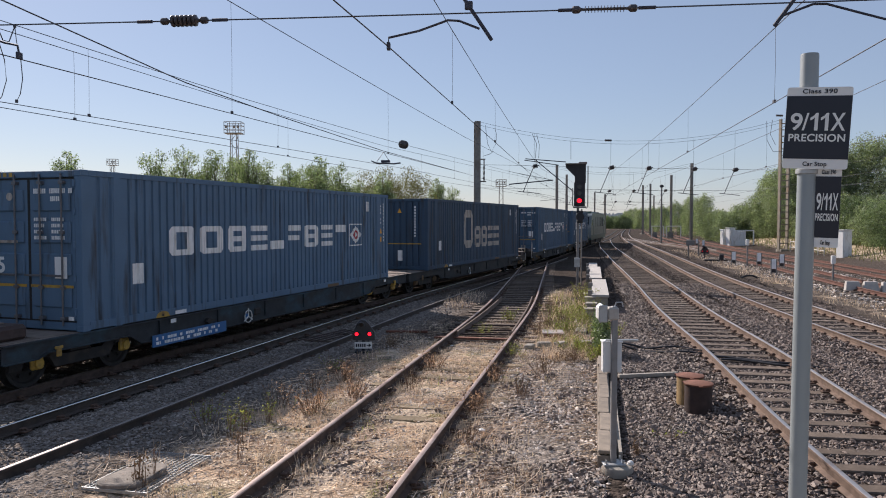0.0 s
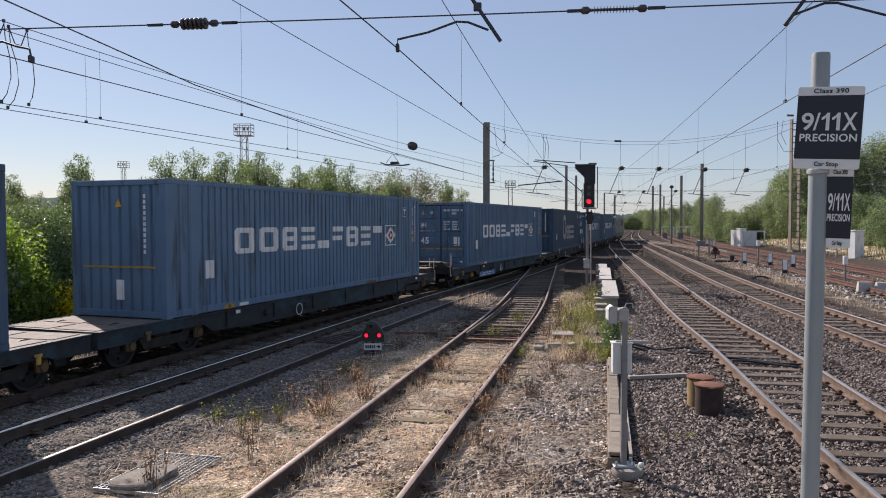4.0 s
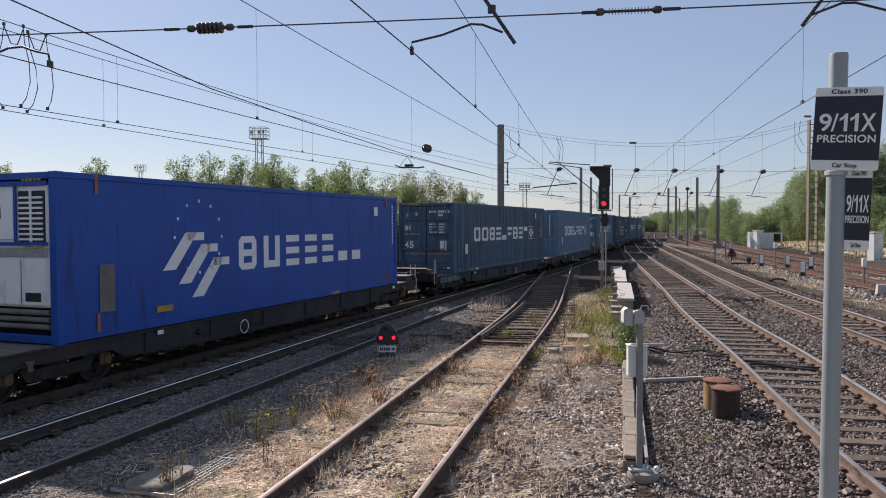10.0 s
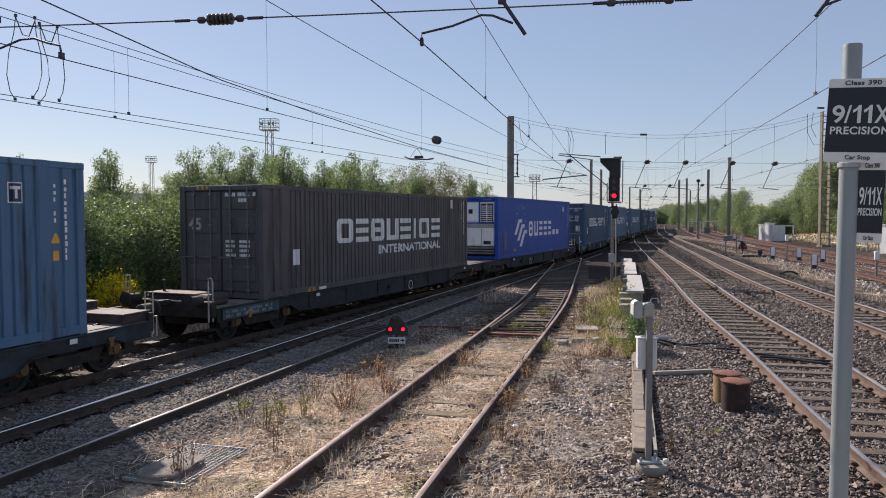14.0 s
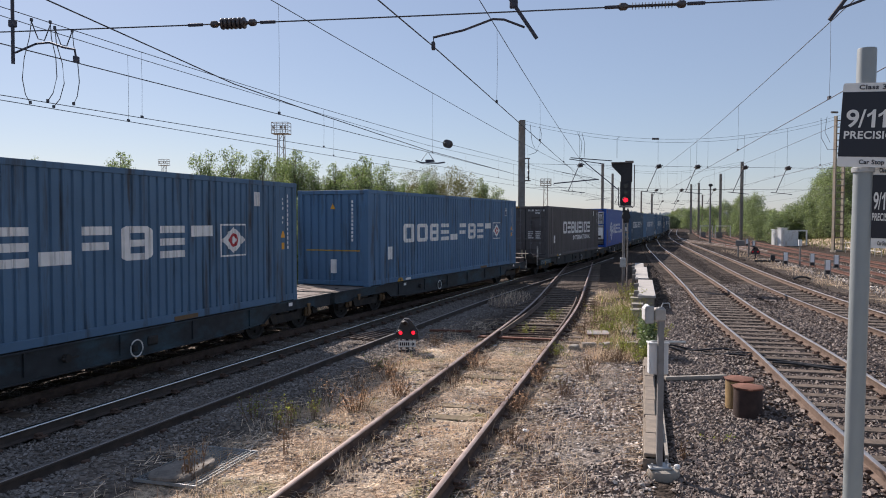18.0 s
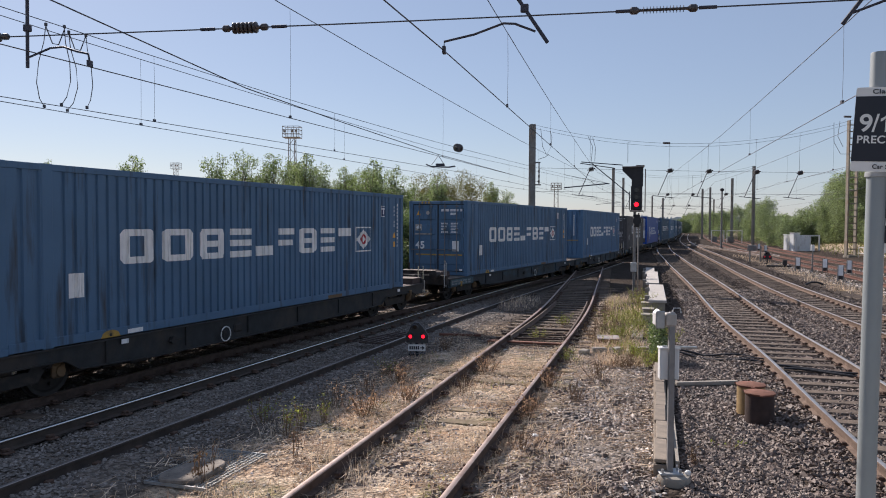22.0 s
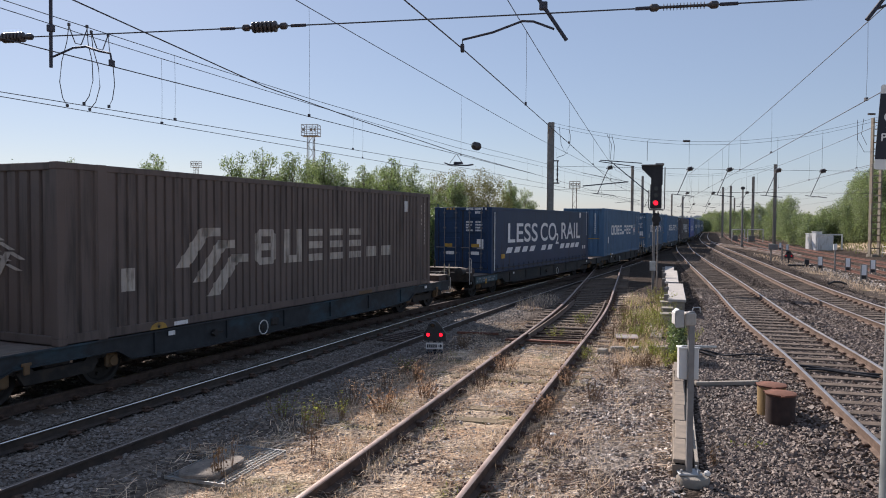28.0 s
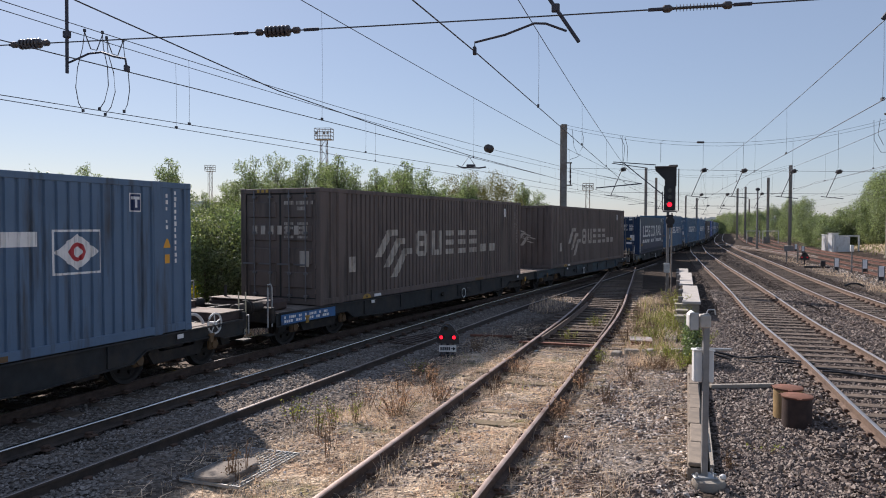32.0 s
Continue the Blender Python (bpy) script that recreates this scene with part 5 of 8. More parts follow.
        part("step", Geo().box(*sorted((e + sg * 0.02, e + sg * 0.3)), *sorted((s * 1.0, s * 1.2)), 0.36, 0.39), M_BOGIE, hs)
    part("coupling", Geo().box(*sorted((e + sg * 0.14, e + sg * 0.62)), -0.06, 0.06, 0.88, 1.0, 0.02).box(*sorted((e + sg * 0.5, e + sg * 1.0)), -0.10, 0.10, 0.80, 0.88, 0.02), M_BOGIE, hs)
    part("brake_hose", Geo().tube([(e + sg * 0.14, 0.3, 0.9), (e + sg * 0.35, 0.3, 0.78), (e + sg * 0.6, 0.28, 0.55), (e + sg * 0.9, 0.2, 0.6)], 0.03, 6), M_BLACK, hs)
    if even:
        part("end_locker", Geo().box(*sorted((e - sg * 0.02, e - sg * 0.75)), -0.95, 0.85, DECK, DECK + 0.26, 0.06), M_MAROON, w, "dark brown end box")
        part("locker_lid", Geo().box(*sorted((e - sg * 0.0, e - sg * 0.58)), -0.6, 0.8, DECK + 0.26, DECK + 0.285, 0.006), M_DECK, w)
    else:
        part("end_locker", Geo().box(*sorted((e + sg * 0.1, e - sg * 0.62)), -1.12, 0.2, DECK, DECK + 0.17, 0.015), M_MAROON, w, "dark brown end box")
        part("end_locker", Geo().box(*sorted((e + sg * 0.1, e - sg * 0.95)), 0.1, 1.12, DECK, DECK + 0.32, 0.015), M_MAROON, w, "dark brown end box")
        part("locker_lid", Geo().box(*sorted((e + sg * 0.12, e - sg * 0.64)), -1.14, 0.22, DECK + 0.17, DECK + 0.19, 0.005), M_DECK, w)
        part("locker_lid", Geo().box(*sorted((e + sg * 0.12, e - sg * 0.97)), 0.08, 1.14, DECK + 0.32, DECK + 0.34, 0.005), M_DECK, w)
        for y in (-1.16, -0.98):
            part("grab_rail", Geo().cyl((e + sg * 0.16, y, 0.55), (e + sg * 0.16, y, DECK + 0.55), 0.014, 6), M_CREAM, w, "thin cream grab rail")
    part("lifting_pin", Geo().cyl((e - sg * 0.3, 0.55, DECK + 0.2), (e - sg * 0.3, 0.55, DECK + 0.55), 0.035, 8), M_BOGIE, w)
    if k == 11:                                 # spoked wheel at the outer end
        cx, cz = X(LEN) + 0.70, 0.86
        g = Geo().tube([(cx + 0.2 * math.cos(a), -1.22, cz + 0.2 * math.sin(a)) for a in np.linspace(0, 2 * math.pi, 25)], 0.02, 6).cyl((cx, -1.25, cz), (cx, -1.1, cz), 0.04, 10)
        for i in range(5):
            a = i * 2 * math.pi / 5 + 0.4
            g.cyl((cx, -1.22, cz), (cx + 0.2 * math.cos(a), -1.22, cz + 0.2 * math.sin(a)), 0.014, 6)
        part("brake_wheel", g, M_RING, w, "white spoked brake wheel")
        part("wheel_guard", Geo().tube([(cx - 0.62 + 0.38 * math.cos(a), -1.15, cz - 0.08 + 0.33 * math.sin(a)) for a in np.linspace(0.35, 2.2, 10)], 0.03, 6), M_RING, w, "white curved guard")
    # inner end: drawbar
    e, sg = (xb, 1) if even else (xa, -1)
    part("drawbar", Geo().box(*sorted((e - sg * 0.3, e + sg * 0.09)), -0.12, 0.12, 0.55, 0.7, 0.02), M_BOGIE, w)
    part("end_plate", Geo().box(*sorted((e - sg * 0.02, e + sg * 0.01)), -1.2, 1.2, 0.50, DECK - 0.002), ms, w)
    return w, wheels


wagons = {k: wagon(k) for k in LOOKS}

# ---- locomotive ----
M_LOCO = surf("dull grey-green locomotive paint", (0.13, 0.15, 0.15), 0.06, 2, 0.35, 0.1, 0, 30, (0.3, 0.29, 0.27), 0.3, 2)
M_LOCO_D = surf("dark green locomotive paint", (0.02, 0.07, 0.06), 0.08, 2, 0.4, 0, 0)
M_GLASS_D = surf("dark cab glass", (0.015, 0.018, 0.02), 0.05, 2, 0.08, 0, 0)


def locomotive():
    lo = thing("locomotive", pose(0, 0, 0), "dull grey-green diesel locomotive heading the train", "locomotive")
    L2 = 10.2
    side = [(-L2, 0.95), (-L2 + 0.1, 2.4), (-L2 + 0.9, 3.45), (-L2 + 2.0, 3.7), (L2 - 2.0, 3.7), (L2 - 0.9, 3.45), (L2 - 0.1, 2.4), (L2, 0.95)]
    n = len(side)
    g = Geo()
    g.add([(x, -1.3, z) for x, z in side] + [(x, 1.3, z) for x, z in side], [(i, (i + 1) % n, n + (i + 1) % n, n + i) for i in range(n)] + [tuple(range(n)), tuple(range(2 * n - 1, n - 1, -1))])
    body = part("body", g, M_LOCO, lo)
    part("skirt", Geo().box(-L2 + 0.1, L2 - 0.1, -1.32, 1.32, 0.75, 1.35, 0.05), M_LOCO_D, lo, "dark green lower band")
    part("roof", Geo().box(-L2 + 2.0, L2 - 2.0, -1.1, 1.1, 3.68, 3.86, 0.06), M_LOCO_D, lo)
    for x in (-5.0, 0.0, 4.2):
        part("roof_grille", Geo().box(x, x + 1.8, -0.8, 0.8, 3.86, 3.96, 0.02), M_BLACK, lo)
    for x in (-L2 + 1.0, L2 - 1.9):
        for s in (-1, 1):
            part("cab_window", Geo().box(x, x + 0.9, *sorted((s * 1.28, s * 1.305)), 2.35, 2.95), M_GLASS_D, body)
    for x in (-7.4, 6.6):
        for s in (-1, 1):
            part("cab_door", Geo().box(x, x + 0.7, *sorted((s * 1.28, s * 1.308)), 1.2, 3.1), M_LOCO_D, body)
    for x in (-5.5, -3.0, -0.5, 2.0, 4.5):
        for s in (-1, 1):
            part("side_grille", Geo().box(x, x + 1.5, *sorted((s * 1.28, s * 1.31)), 2.2, 3.3), M_BLACK if x > 0 else M_BAR, body)
    for sg in (-1, 1):
        g = Geo()
        g.add([(sg * (L2 - 0.15), -1.05, 2.45), (sg * (L2 - 0.15), 1.05, 2.45), (sg * (L2 - 0.78), 1.05, 3.3), (sg * (L2 - 0.78), -1.05, 3.3)], [(0, 1, 2, 3)])
        g.v = [(x + sg * 0.03, y, z) for x, y, z in g.v]
        part("windscreen", g, M_GLASS_D, body)
        bog = part("bogie_frame", Geo().box(sg * 6.2 - 2.2, sg * 6.2 + 2.2, -1.15, 1.15, 0.35, 0.8, 0.05), M_BOGIE, lo)
        for a in (-1.4, 1.4):
            part("wheelset", Geo().lathe([(0.1, -0.85), (0.5, -0.84), (0.55, -0.7), (0.1, -0.7), (0.1, 0.7), (0.55, 0.7), (0.5, 0.84), (0.1, 0.85)], 20, (sg * 6.2 + a, 0, 0.55), "y"), M_WHEEL, bog)
        for s in (-1, 1):
            part("buffer", Geo().cyl((sg * (L2 - 0.1), s * 0.87, 1.02), (sg * (L2 + 0.5), s * 0.87, 1.02), 0.2, 12), M_BOGIE, lo)
    part("fuel_tank", Geo().box(-3.0, 3.0, -1.2, 1.2, 0.3, 0.78, 0.08), M_BOGIE, lo)
    return lo


loco = locomotive()

# ---- trees ----
def leaf_cloud(blobs, n, size, seed, droop=0.0):
    """n leaves in ellipsoids (x, y, z, rx, ry, rz); denser towards the outside."""
    r = np.random.default_rng(seed)
    vol = np.array([b[3] * b[4] * b[5] for b in blobs])
    pick = r.choice(len(blobs), n, p=vol / vol.sum())
    B = np.array(blobs)[pick]
    d = r.normal(size=(n, 3))
    d /= np.linalg.norm(d, axis=1)[:, None]
    rad = r.uniform(0.35, 1.0, n) ** 0.55 * (1 + 0.18 * r.normal(size=n))
    c = B[:, :3] + d * B[:, 3:] * rad[:, None]
    c[:, 2] -= droop * r.random(n)
    u = r.normal(size=(n, 3))
    u /= np.linalg.norm(u, axis=1)[:, None]
    w = np.cross(u, r.normal(size=(n, 3)))
    w /= np.linalg.norm(w, axis=1)[:, None]
    s = size * r.uniform(0.6, 1.4, n)[:, None]
    v = np.stack([c - u * s, c - w * s * 0.5 + u * s * 0.1, c + u * s, c + w * s * 0.5 + u * s * 0.1], 1).reshape(-1, 3)
    f = np.arange(4 * n).reshape(-1, 4)
    me = bpy.data.meshes.new("crown")
    me.from_pydata(v.tolist(), [], f.tolist())
    return me


def tree_model(name, label, category, h, spread, n, size, leaf, seed, slim=False, low=0.1):
    r = random.Random(seed)
    t = thing(name, pose(0, 0, -50), label, category)
    g = Geo()
    pts = [Vector((0, 0, -0.3))]
    for i in range(6):
        pts.append(Vector((r.uniform(-0.12, 0.12) * i * 0.5, r.uniform(-0.12, 0.12) * i * 0.5, h * (i + 1) / 6.4)))
    r0 = 0.018 * h
    for i, (a, b) in enumerate(zip(pts, pts[1:])):
        g.cyl(a, b, r0 * (1 - i / 6.5), 7, r0 * (1 - (i + 1) / 6.5), False)
    blobs = []
    m = 16 if slim else 20
    for i in range(m):
        f = low + (0.95 - low) * (i + 0.5) / m
        a = i * 2.4 + r.uniform(-0.4, 0.4)
        reach = spread * ((1.03 - f) ** 0.85 if slim else math.sin(math.pi * min(1, f * 0.86 + 0.16)) ** 0.8) * r.uniform(0.45, 1.0)
        base = pts[0].lerp(pts[-1], max(0.04, f * 0.85))
        tip = Vector((math.cos(a) * reach, math.sin(a) * reach, h * f + r.uniform(0, 0.08) * h))
        g.cyl(base, tip, r0 * 0.4 * (1 - f * 0.6), 5, 0.012, False)
        q = spread * r.uniform(0.22, 0.42) * ((1.25 - f * 0.95) if slim else 1)
        blobs.append((tip.x, tip.y, tip.z, q, q, q * r.uniform(0.7, 1.3)))
        for _ in range(2):
            e = tip + Vector((r.uniform(-1, 1), r.uniform(-1, 1), r.uniform(-0.5, 1))) * q
            blobs.append((e.x, e.y, e.z, q * 0.55, q * 0.55, q * 0.7))
    for i in range(24 if slim else 0):          # upright leafy shoots that taper to a tip
        a, q = r.uniform(0, 6.3), spread * r.uniform(0.0, 0.85)
        top = h * (1.09 - 0.68 * q / spread) * r.uniform(0.88, 1.0)
        x, y = math.cos(a) * q, math.sin(a) * q
        g.cyl((x * 0.5, y * 0.5, top - 0.32 * h), (x, y, top), 0.014, 5, 0.005, False)
        for k, w in enumerate((0.03, 0.05, 0.075, 0.1)):
            blobs.append((x * (1 - 0.08 * k), y * (1 - 0.08 * k), top - (0.02 + 0.075 * k) * h, spread * w, spread * w, h * 0.05))
    for i in range(0 if slim else 7):           # upright shoots round the top
        a, q = r.uniform(0, 6.3), spread * r.uniform(0.0, 0.55)
        blobs.append((math.cos(a) * q, math.sin(a) * q, h * r.uniform(0.86, 1.04), spread * 0.09, spread * 0.09, h * 0.07))
    part("trunk", g, M_BARK, t)
    me = leaf_cloud(blobs, n, size, seed, 0.1)
    me.materials.append(leaf)
    part("crown", me, leaf, t)
    return t


birch = tree_model("birch_tree", "light green birch tree with loose sunlit crown behind the line", "tree", 6.4, 2.95, 40000, 0.052, M_LEAF_A, 11, True, 0.1)
birch2 = tree_model("birch_tree", "slender birch tree with thin airy crown behind the line", "tree", 6.7, 2.5, 33000, 0.05, M_LEAF_A, 12, True, 0.1)
round_tree = tree_model("willow_tree", "grey-green bushy willow tree on the railway bank", "tree", 10.5, 4.4, 22000, 0.105, M_LEAF_B, 13, False, 0.04)
bush = tree_model("bush", "green leafy bush on the railway bank", "bush", 3.6, 2.4, 24000, 0.055, M_LEAF_C, 14, False, 0.02)
bush2 = tree_model("bush", "tangled olive-green bush beside the track", "bush", 3.0, 2.1, 20000, 0.052, M_LEAF_D, 15, False, 0.02)
olive_bush = tree_model("bush", "thin olive-brown bush behind the train", "bush", 5.6, 2.7, 18000, 0.056, M_LEAF_O, 17, False, 0.05)
sun_tinted_bush = tree_model("bush", "yellow-green bush behind the train, leaves brightened as sunlit", "bush", 2.6, 1.5, 14000, 0.046, M_LEAF_F, 18, False, 0.02)
bank_bush = tree_model("bush", "mid-green bush on the sunlit bank", "bush", 3.4, 2.3, 12000, 0.07, M_LEAF_B, 19, False, 0.02)
gorse = tree_model("flowering_bush", "low bush with bright yellow flowers", "bush", 1.5, 1.0, 1500, 0.05, M_LEAF_Y, 16, False, 0.05)
models_used = set()


def plant(model, x, y, size=1.0, turn=0.0, group="", z=None):
    z = float(ground_z(x, y)) if z is None else z
    m = pose(x, y, z - 0.05, 0, 0, turn) @ Matrix.Diagonal((size, size, size, 1))
    if model not in models_used:
        models_used.add(model)
        model.matrix_basis = m
        ob = model
    else:
        sc = tuple(model.scale)
        ob = copy_thing(model, pose(x, y, z - 0.05, 0, 0, turn) @ Matrix.Diagonal((size / sc[0], size / sc[1], size / sc[2], 1)))
    if group:
        tagged(ob, group=group)
    return ob


def at_bearing(px, depth):
    """A place in the plan by its sideways tangent from the eye."""
    return px * depth, depth


R = random.Random(21)
LEFT, RIGHT = "trees along the line behind the train", "trees on the bank beyond the tracks"
for b, d, mdl, top in ((-0.684, 30, bush, 4.9), (-0.62, 40, bush, 4.4), (-0.506, 44, birch2, 7.2), (-0.455, 60, birch, 5.6), (-0.386, 44, birch, 7.0), (-0.350, 48, birch, 7.6), (-0.309, 46, birch2, 7.5),
                       (-0.285, 54, birch, 7.6), (-0.262, 50, birch2, 7.9), (-0.241, 52, birch, 7.1), (-0.208, 50, birch2, 6.9), (-0.188, 54, birch, 6.8), (-0.168, 50, birch2, 7.4), (-0.138, 54, birch, 7.0),
                       (-0.115, 58, birch2, 6.2), (-0.095, 62, olive_bush, 6.3), (-0.069, 64, olive_bush, 6.7), (-0.038, 66, olive_bush, 6.9), (-0.008, 70, birch2, 7.0), (0.012, 76, birch, 6.3),
                       (-0.703, 46, birch, 6.2), (-0.669, 46, birch2, 6.4), (-0.631, 46, birch, 6.8), (-0.598, 46, birch2, 6.1), (-0.82, 36, bush, 4.4), (-0.56, 52, birch, 5.0), (-0.75, 30, bush, 4.4), (-0.42, 62, birch, 6.6)):
    x, y = at_bearing(b, d)
    plant(mdl, x, y, (top - 0.25) / {birch: 6.6, birch2: 6.8, bush: 4.0, olive_bush: 5.9}[mdl], R.uniform(0, 360), LEFT)
for i in range(30):                             # dense scrub close behind the train
    y = 6 + i * 2.3 + R.uniform(-0.8, 0.8)
    x = float(train_x(y)) - R.uniform(4.6, 6.4)
    plant((bush, bush2)[i % 3 == 1], x, y, R.uniform(0.72, 0.92), R.uniform(0, 360), LEFT)
for i in range(14):
    y = 12 + i * 3.6
    x = float(train_x(y)) - R.uniform(8.5, 12)
    plant((bush, bush2, birch2)[i % 3] if y > 34 else (bush, bush2)[i % 2], x, y, R.uniform(0.75, 0.9) if y > 34 else R.uniform(0.85, 1.0), R.uniform(0, 360), LEFT)
for x, y, q in ((-11.3, 18.3, 1.0), (-12.6, 19.0, 0.95), (-10.4, 20.3, 0.62)):
    plant(sun_tinted_bush, x, y, q, R.uniform(0, 360), LEFT)
for x, y in ((-9.34, 18.8), (-9.9, 19.6)):
    plant(gorse, x, y, R.uniform(0.68, 0.85), R.uniform(0, 360), LEFT, 0.0)
for b, d, mdl, top in ((0.266, 260, round_tree, 6.9), (0.284, 200, round_tree, 6.8), (0.298, 170, round_tree, 6.5), (0.317, 150, round_tree, 6.9), (0.336, 140, round_tree, 7.7), (0.353, 125, round_tree, 7.3),
                       (0.258, 310, round_tree, 8.0), (0.266, 300, round_tree, 7.8), (0.275, 285, round_tree, 7.6), (0.283, 280, round_tree, 7.7), (0.292, 275, round_tree, 7.6), (0.301, 270, round_tree, 7.4), (0.309, 268, round_tree, 7.6), (0.326, 265, round_tree, 7.9),
                       (0.367, 110, bank_bush, 5.0), (0.385, 100, bank_bush, 4.4), (0.398, 100, bank_bush, 5.2), (0.41, 100, round_tree, 4.8), (0.427, 98, round_tree, 6.4), (0.443, 95, round_tree, 8.2), (0.463, 92, round_tree, 9.4),
                       (0.49, 90, round_tree, 10.6), (0.52, 88, round_tree, 10.8), (0.555, 86, round_tree, 11.2), (0.59, 84, round_tree, 11.4), (0.63, 82, round_tree, 11.0), (0.45, 104, birch, 8.6), (0.475, 100, birch2, 10.0),
                       (0.54, 98, birch, 11.6), (0.345, 150, birch, 7.2), (0.252, 330, round_tree, 7.4), (0.247, 360, round_tree, 7.0)):
    x, y = at_bearing(b, d)
    plant(mdl, x, y, (top - 0.5) / {birch: 6.6, birch2: 6.8, bush: 4.0, bank_bush: 3.8, round_tree: 11.2}[mdl], R.uniform(0, 360), RIGHT)
for i in range(26):                              # where the lines run out of sight
    x, y = at_bearing(0.17 + 0.0055 * i + R.uniform(-0.002, 0.002), R.uniform(285, 320))
    plant((bank_bush, bush)[i % 2], x, y, R.uniform(0.9, 1.5), R.uniform(0, 360), RIGHT)
for i in range(46):
    y = 56 + i * 2.6 + R.uniform(-1.2, 1.2)
    x = float(right4_x(y)) + R.uniform(8.0, 13)
    plant((bank_bush, bush, bank_bush)[i % 3], x, y, R.uniform(0.8, 1.15), R.uniform(0, 360), RIGHT)

# far woods and low hills on the horizon; distance haze is put into their colour
M_FAR = surf("far woodland in haze colour", (0.40, 0.45, 0.47), 0.15, 0.02, 0.95, 0, 0, 1, (0.33, 0.38, 0.37), 0.5, 0.008)


def ridge(dist, a0, a1, h0, h1, seed):
    g, n = Geo(), 160
    vs, fs = [], []
    for i in range(n + 1):
        a = radians(a0 + (a1 - a0) * i / n)
        hh = h0 + (h1 - h0) * (0.5 + 0.5 * noise.noise((i * 0.07, seed, 0))) + (h1 - h0) * 0.25 * noise.noise((i * 0.6, seed, 4))
        x, y = math.sin(a) * dist, math.cos(a) * dist
        vs += [(x, y, -3), (x * 1.01, y * 1.01, hh), (x * 1.25, y * 1.25, hh * 0.9), (x * 1.25, y * 1.25, -3)]
    for i in range(n):
        for k in range(3):
            fs.append((4 * i + k, 4 * i + 4 + k, 4 * i + 5 + k, 4 * i + 1 + k))
    g.add(vs, fs)
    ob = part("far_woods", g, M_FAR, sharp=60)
    tagged(ob, "wooded ridge on the horizon, haze put into its colour", "woods", kind="stuff")


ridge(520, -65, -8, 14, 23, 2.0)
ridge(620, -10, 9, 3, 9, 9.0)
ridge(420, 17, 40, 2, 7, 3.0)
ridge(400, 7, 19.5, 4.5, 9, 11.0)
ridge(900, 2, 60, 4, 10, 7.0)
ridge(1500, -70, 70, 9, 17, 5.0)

# ---- overhead line ----
W_R = 0.0076


def overhead(label, plan, zm, droppers, zc=4.9, sag=0.05, r=W_R, thick=1.0):
    """A contact wire and a messenger wire over plan points (supports); zm: the messenger's height at each; droppers: their places along y."""
    oh = thing("overhead_line", pose(0, 0, 0), label, "overhead wire", "overhead wires of the station throat")
    cw, mw = [], []
    for (x0, y0), (x1, y1), za, zb in zip(plan, plan[1:], zm, zm[1:]):
        n = max(3, int((y1 - y0) / 2.5))
        for i in range(n):
            f = i / n
            cw.append((x0 + (x1 - x0) * f, y0 + (y1 - y0) * f, zc))
            mw.append((x0 + (x1 - x0) * f, y0 + (y1 - y0) * f, za + (zb - za) * f - sag * 4 * f * (1 - f)))
    cw.append((*plan[-1], zc))
    mw.append((*plan[-1], zm[-1]))
    cy = [p[1] for p in cw]
    for y in droppers:
        x = float(np.interp(y, cy, [p[0] for p in cw]))
        p, q = Vector((x, y, zc)), Vector((x, y, float(np.interp(y, cy, [p[2] for p in mw]))))
        part("dropper", Geo().tube([p, p.lerp(q, 0.5) + Vector((0.01, 0, 0)), q], 0.0032, 5), M_WIRE, oh)
        part("dropper_clip", Geo().box(p.x - 0.02, p.x + 0.02, p.y - 0.035, p.y + 0.035, p.z - 0.005, p.z + 0.05), M_WIRE, oh)
    part("contact_wire", Geo().tube(cw, r, 6), M_WIRE, oh)
    part("messenger_wire", Geo().tube(mw, r * thick, 6), M_WIRE, oh)
    return oh


FAR_D = (38, 46, 54, 62, 75, 88)
overhead("twin wires over the disused siding", [(-3.4, -4), (-0.69, 9.3), (2.55, 26.4), (5.7, 43), (11.2, 66), (20, 100), (33, 145)], [6.3, 6.42, 5.93, 5.74, 6.4, 6.5, 6.5], (13.84, 20.5, 28.0) + FAR_D)
overhead("wires over the empty middle track", [(-11.0, -9), (-5.75, 9.87), (0.9, 33.5), (9.2, 66), (18.6, 100), (31.5, 145)], [8.0, 7.33, 6.55, 6.5, 6.5, 6.5], (15.1, 24.0) + FAR_D, sag=0.03, thick=1.15)
overhead("first wires over the train's track", [(-15.0, -4), (-9.55, 9.8), (-5.46, 20.47), (-1.63, 30.66), (9.0, 66), (18.3, 100), (31, 145)], [6.8, 6.58, 6.08, 5.88, 6.4, 6.5, 6.5], (15.5, 22.0) + FAR_D, sag=0.02)
overhead("second wires over the train's track", [(-15.4, -6), (-9.85, 9.8), (-7.96, 15.97), (-2.67, 33.37), (8.4, 66), (17.9, 100), (30.6, 145)], [6.8, 6.55, 6.36, 6.1, 6.4, 6.5, 6.5], (16.05, 25.0) + FAR_D, sag=0.02)
overhead("wires over the nearer running line", [(3.4, -8), (5.3, 9.0), (8.87, 30.2), (14.9, 66), (23.0, 100), (34, 145)], [6.3, 6.28, 6.33, 7.0, 6.6, 6.5], (13.7, 23.56, 31.0) + FAR_D, sag=0.03, thick=1.05)
overhead("wires over the farther running line", [(8.3, -8), (9.7, 9.0), (18.8, 66), (25.9, 100), (36, 145)], [6.5, 6.5, 6.5, 6.5, 6.5], (22.0, 30.0) + FAR_D, sag=0.3, thick=1.12)
overhead("wires over the rusty far tracks", [(14.0, 2), (24.5, 67), (31, 100), (41, 145)], [6.5, 6.5, 6.5, 6.5], (30.0, 45.0, 60.0), sag=0.3)
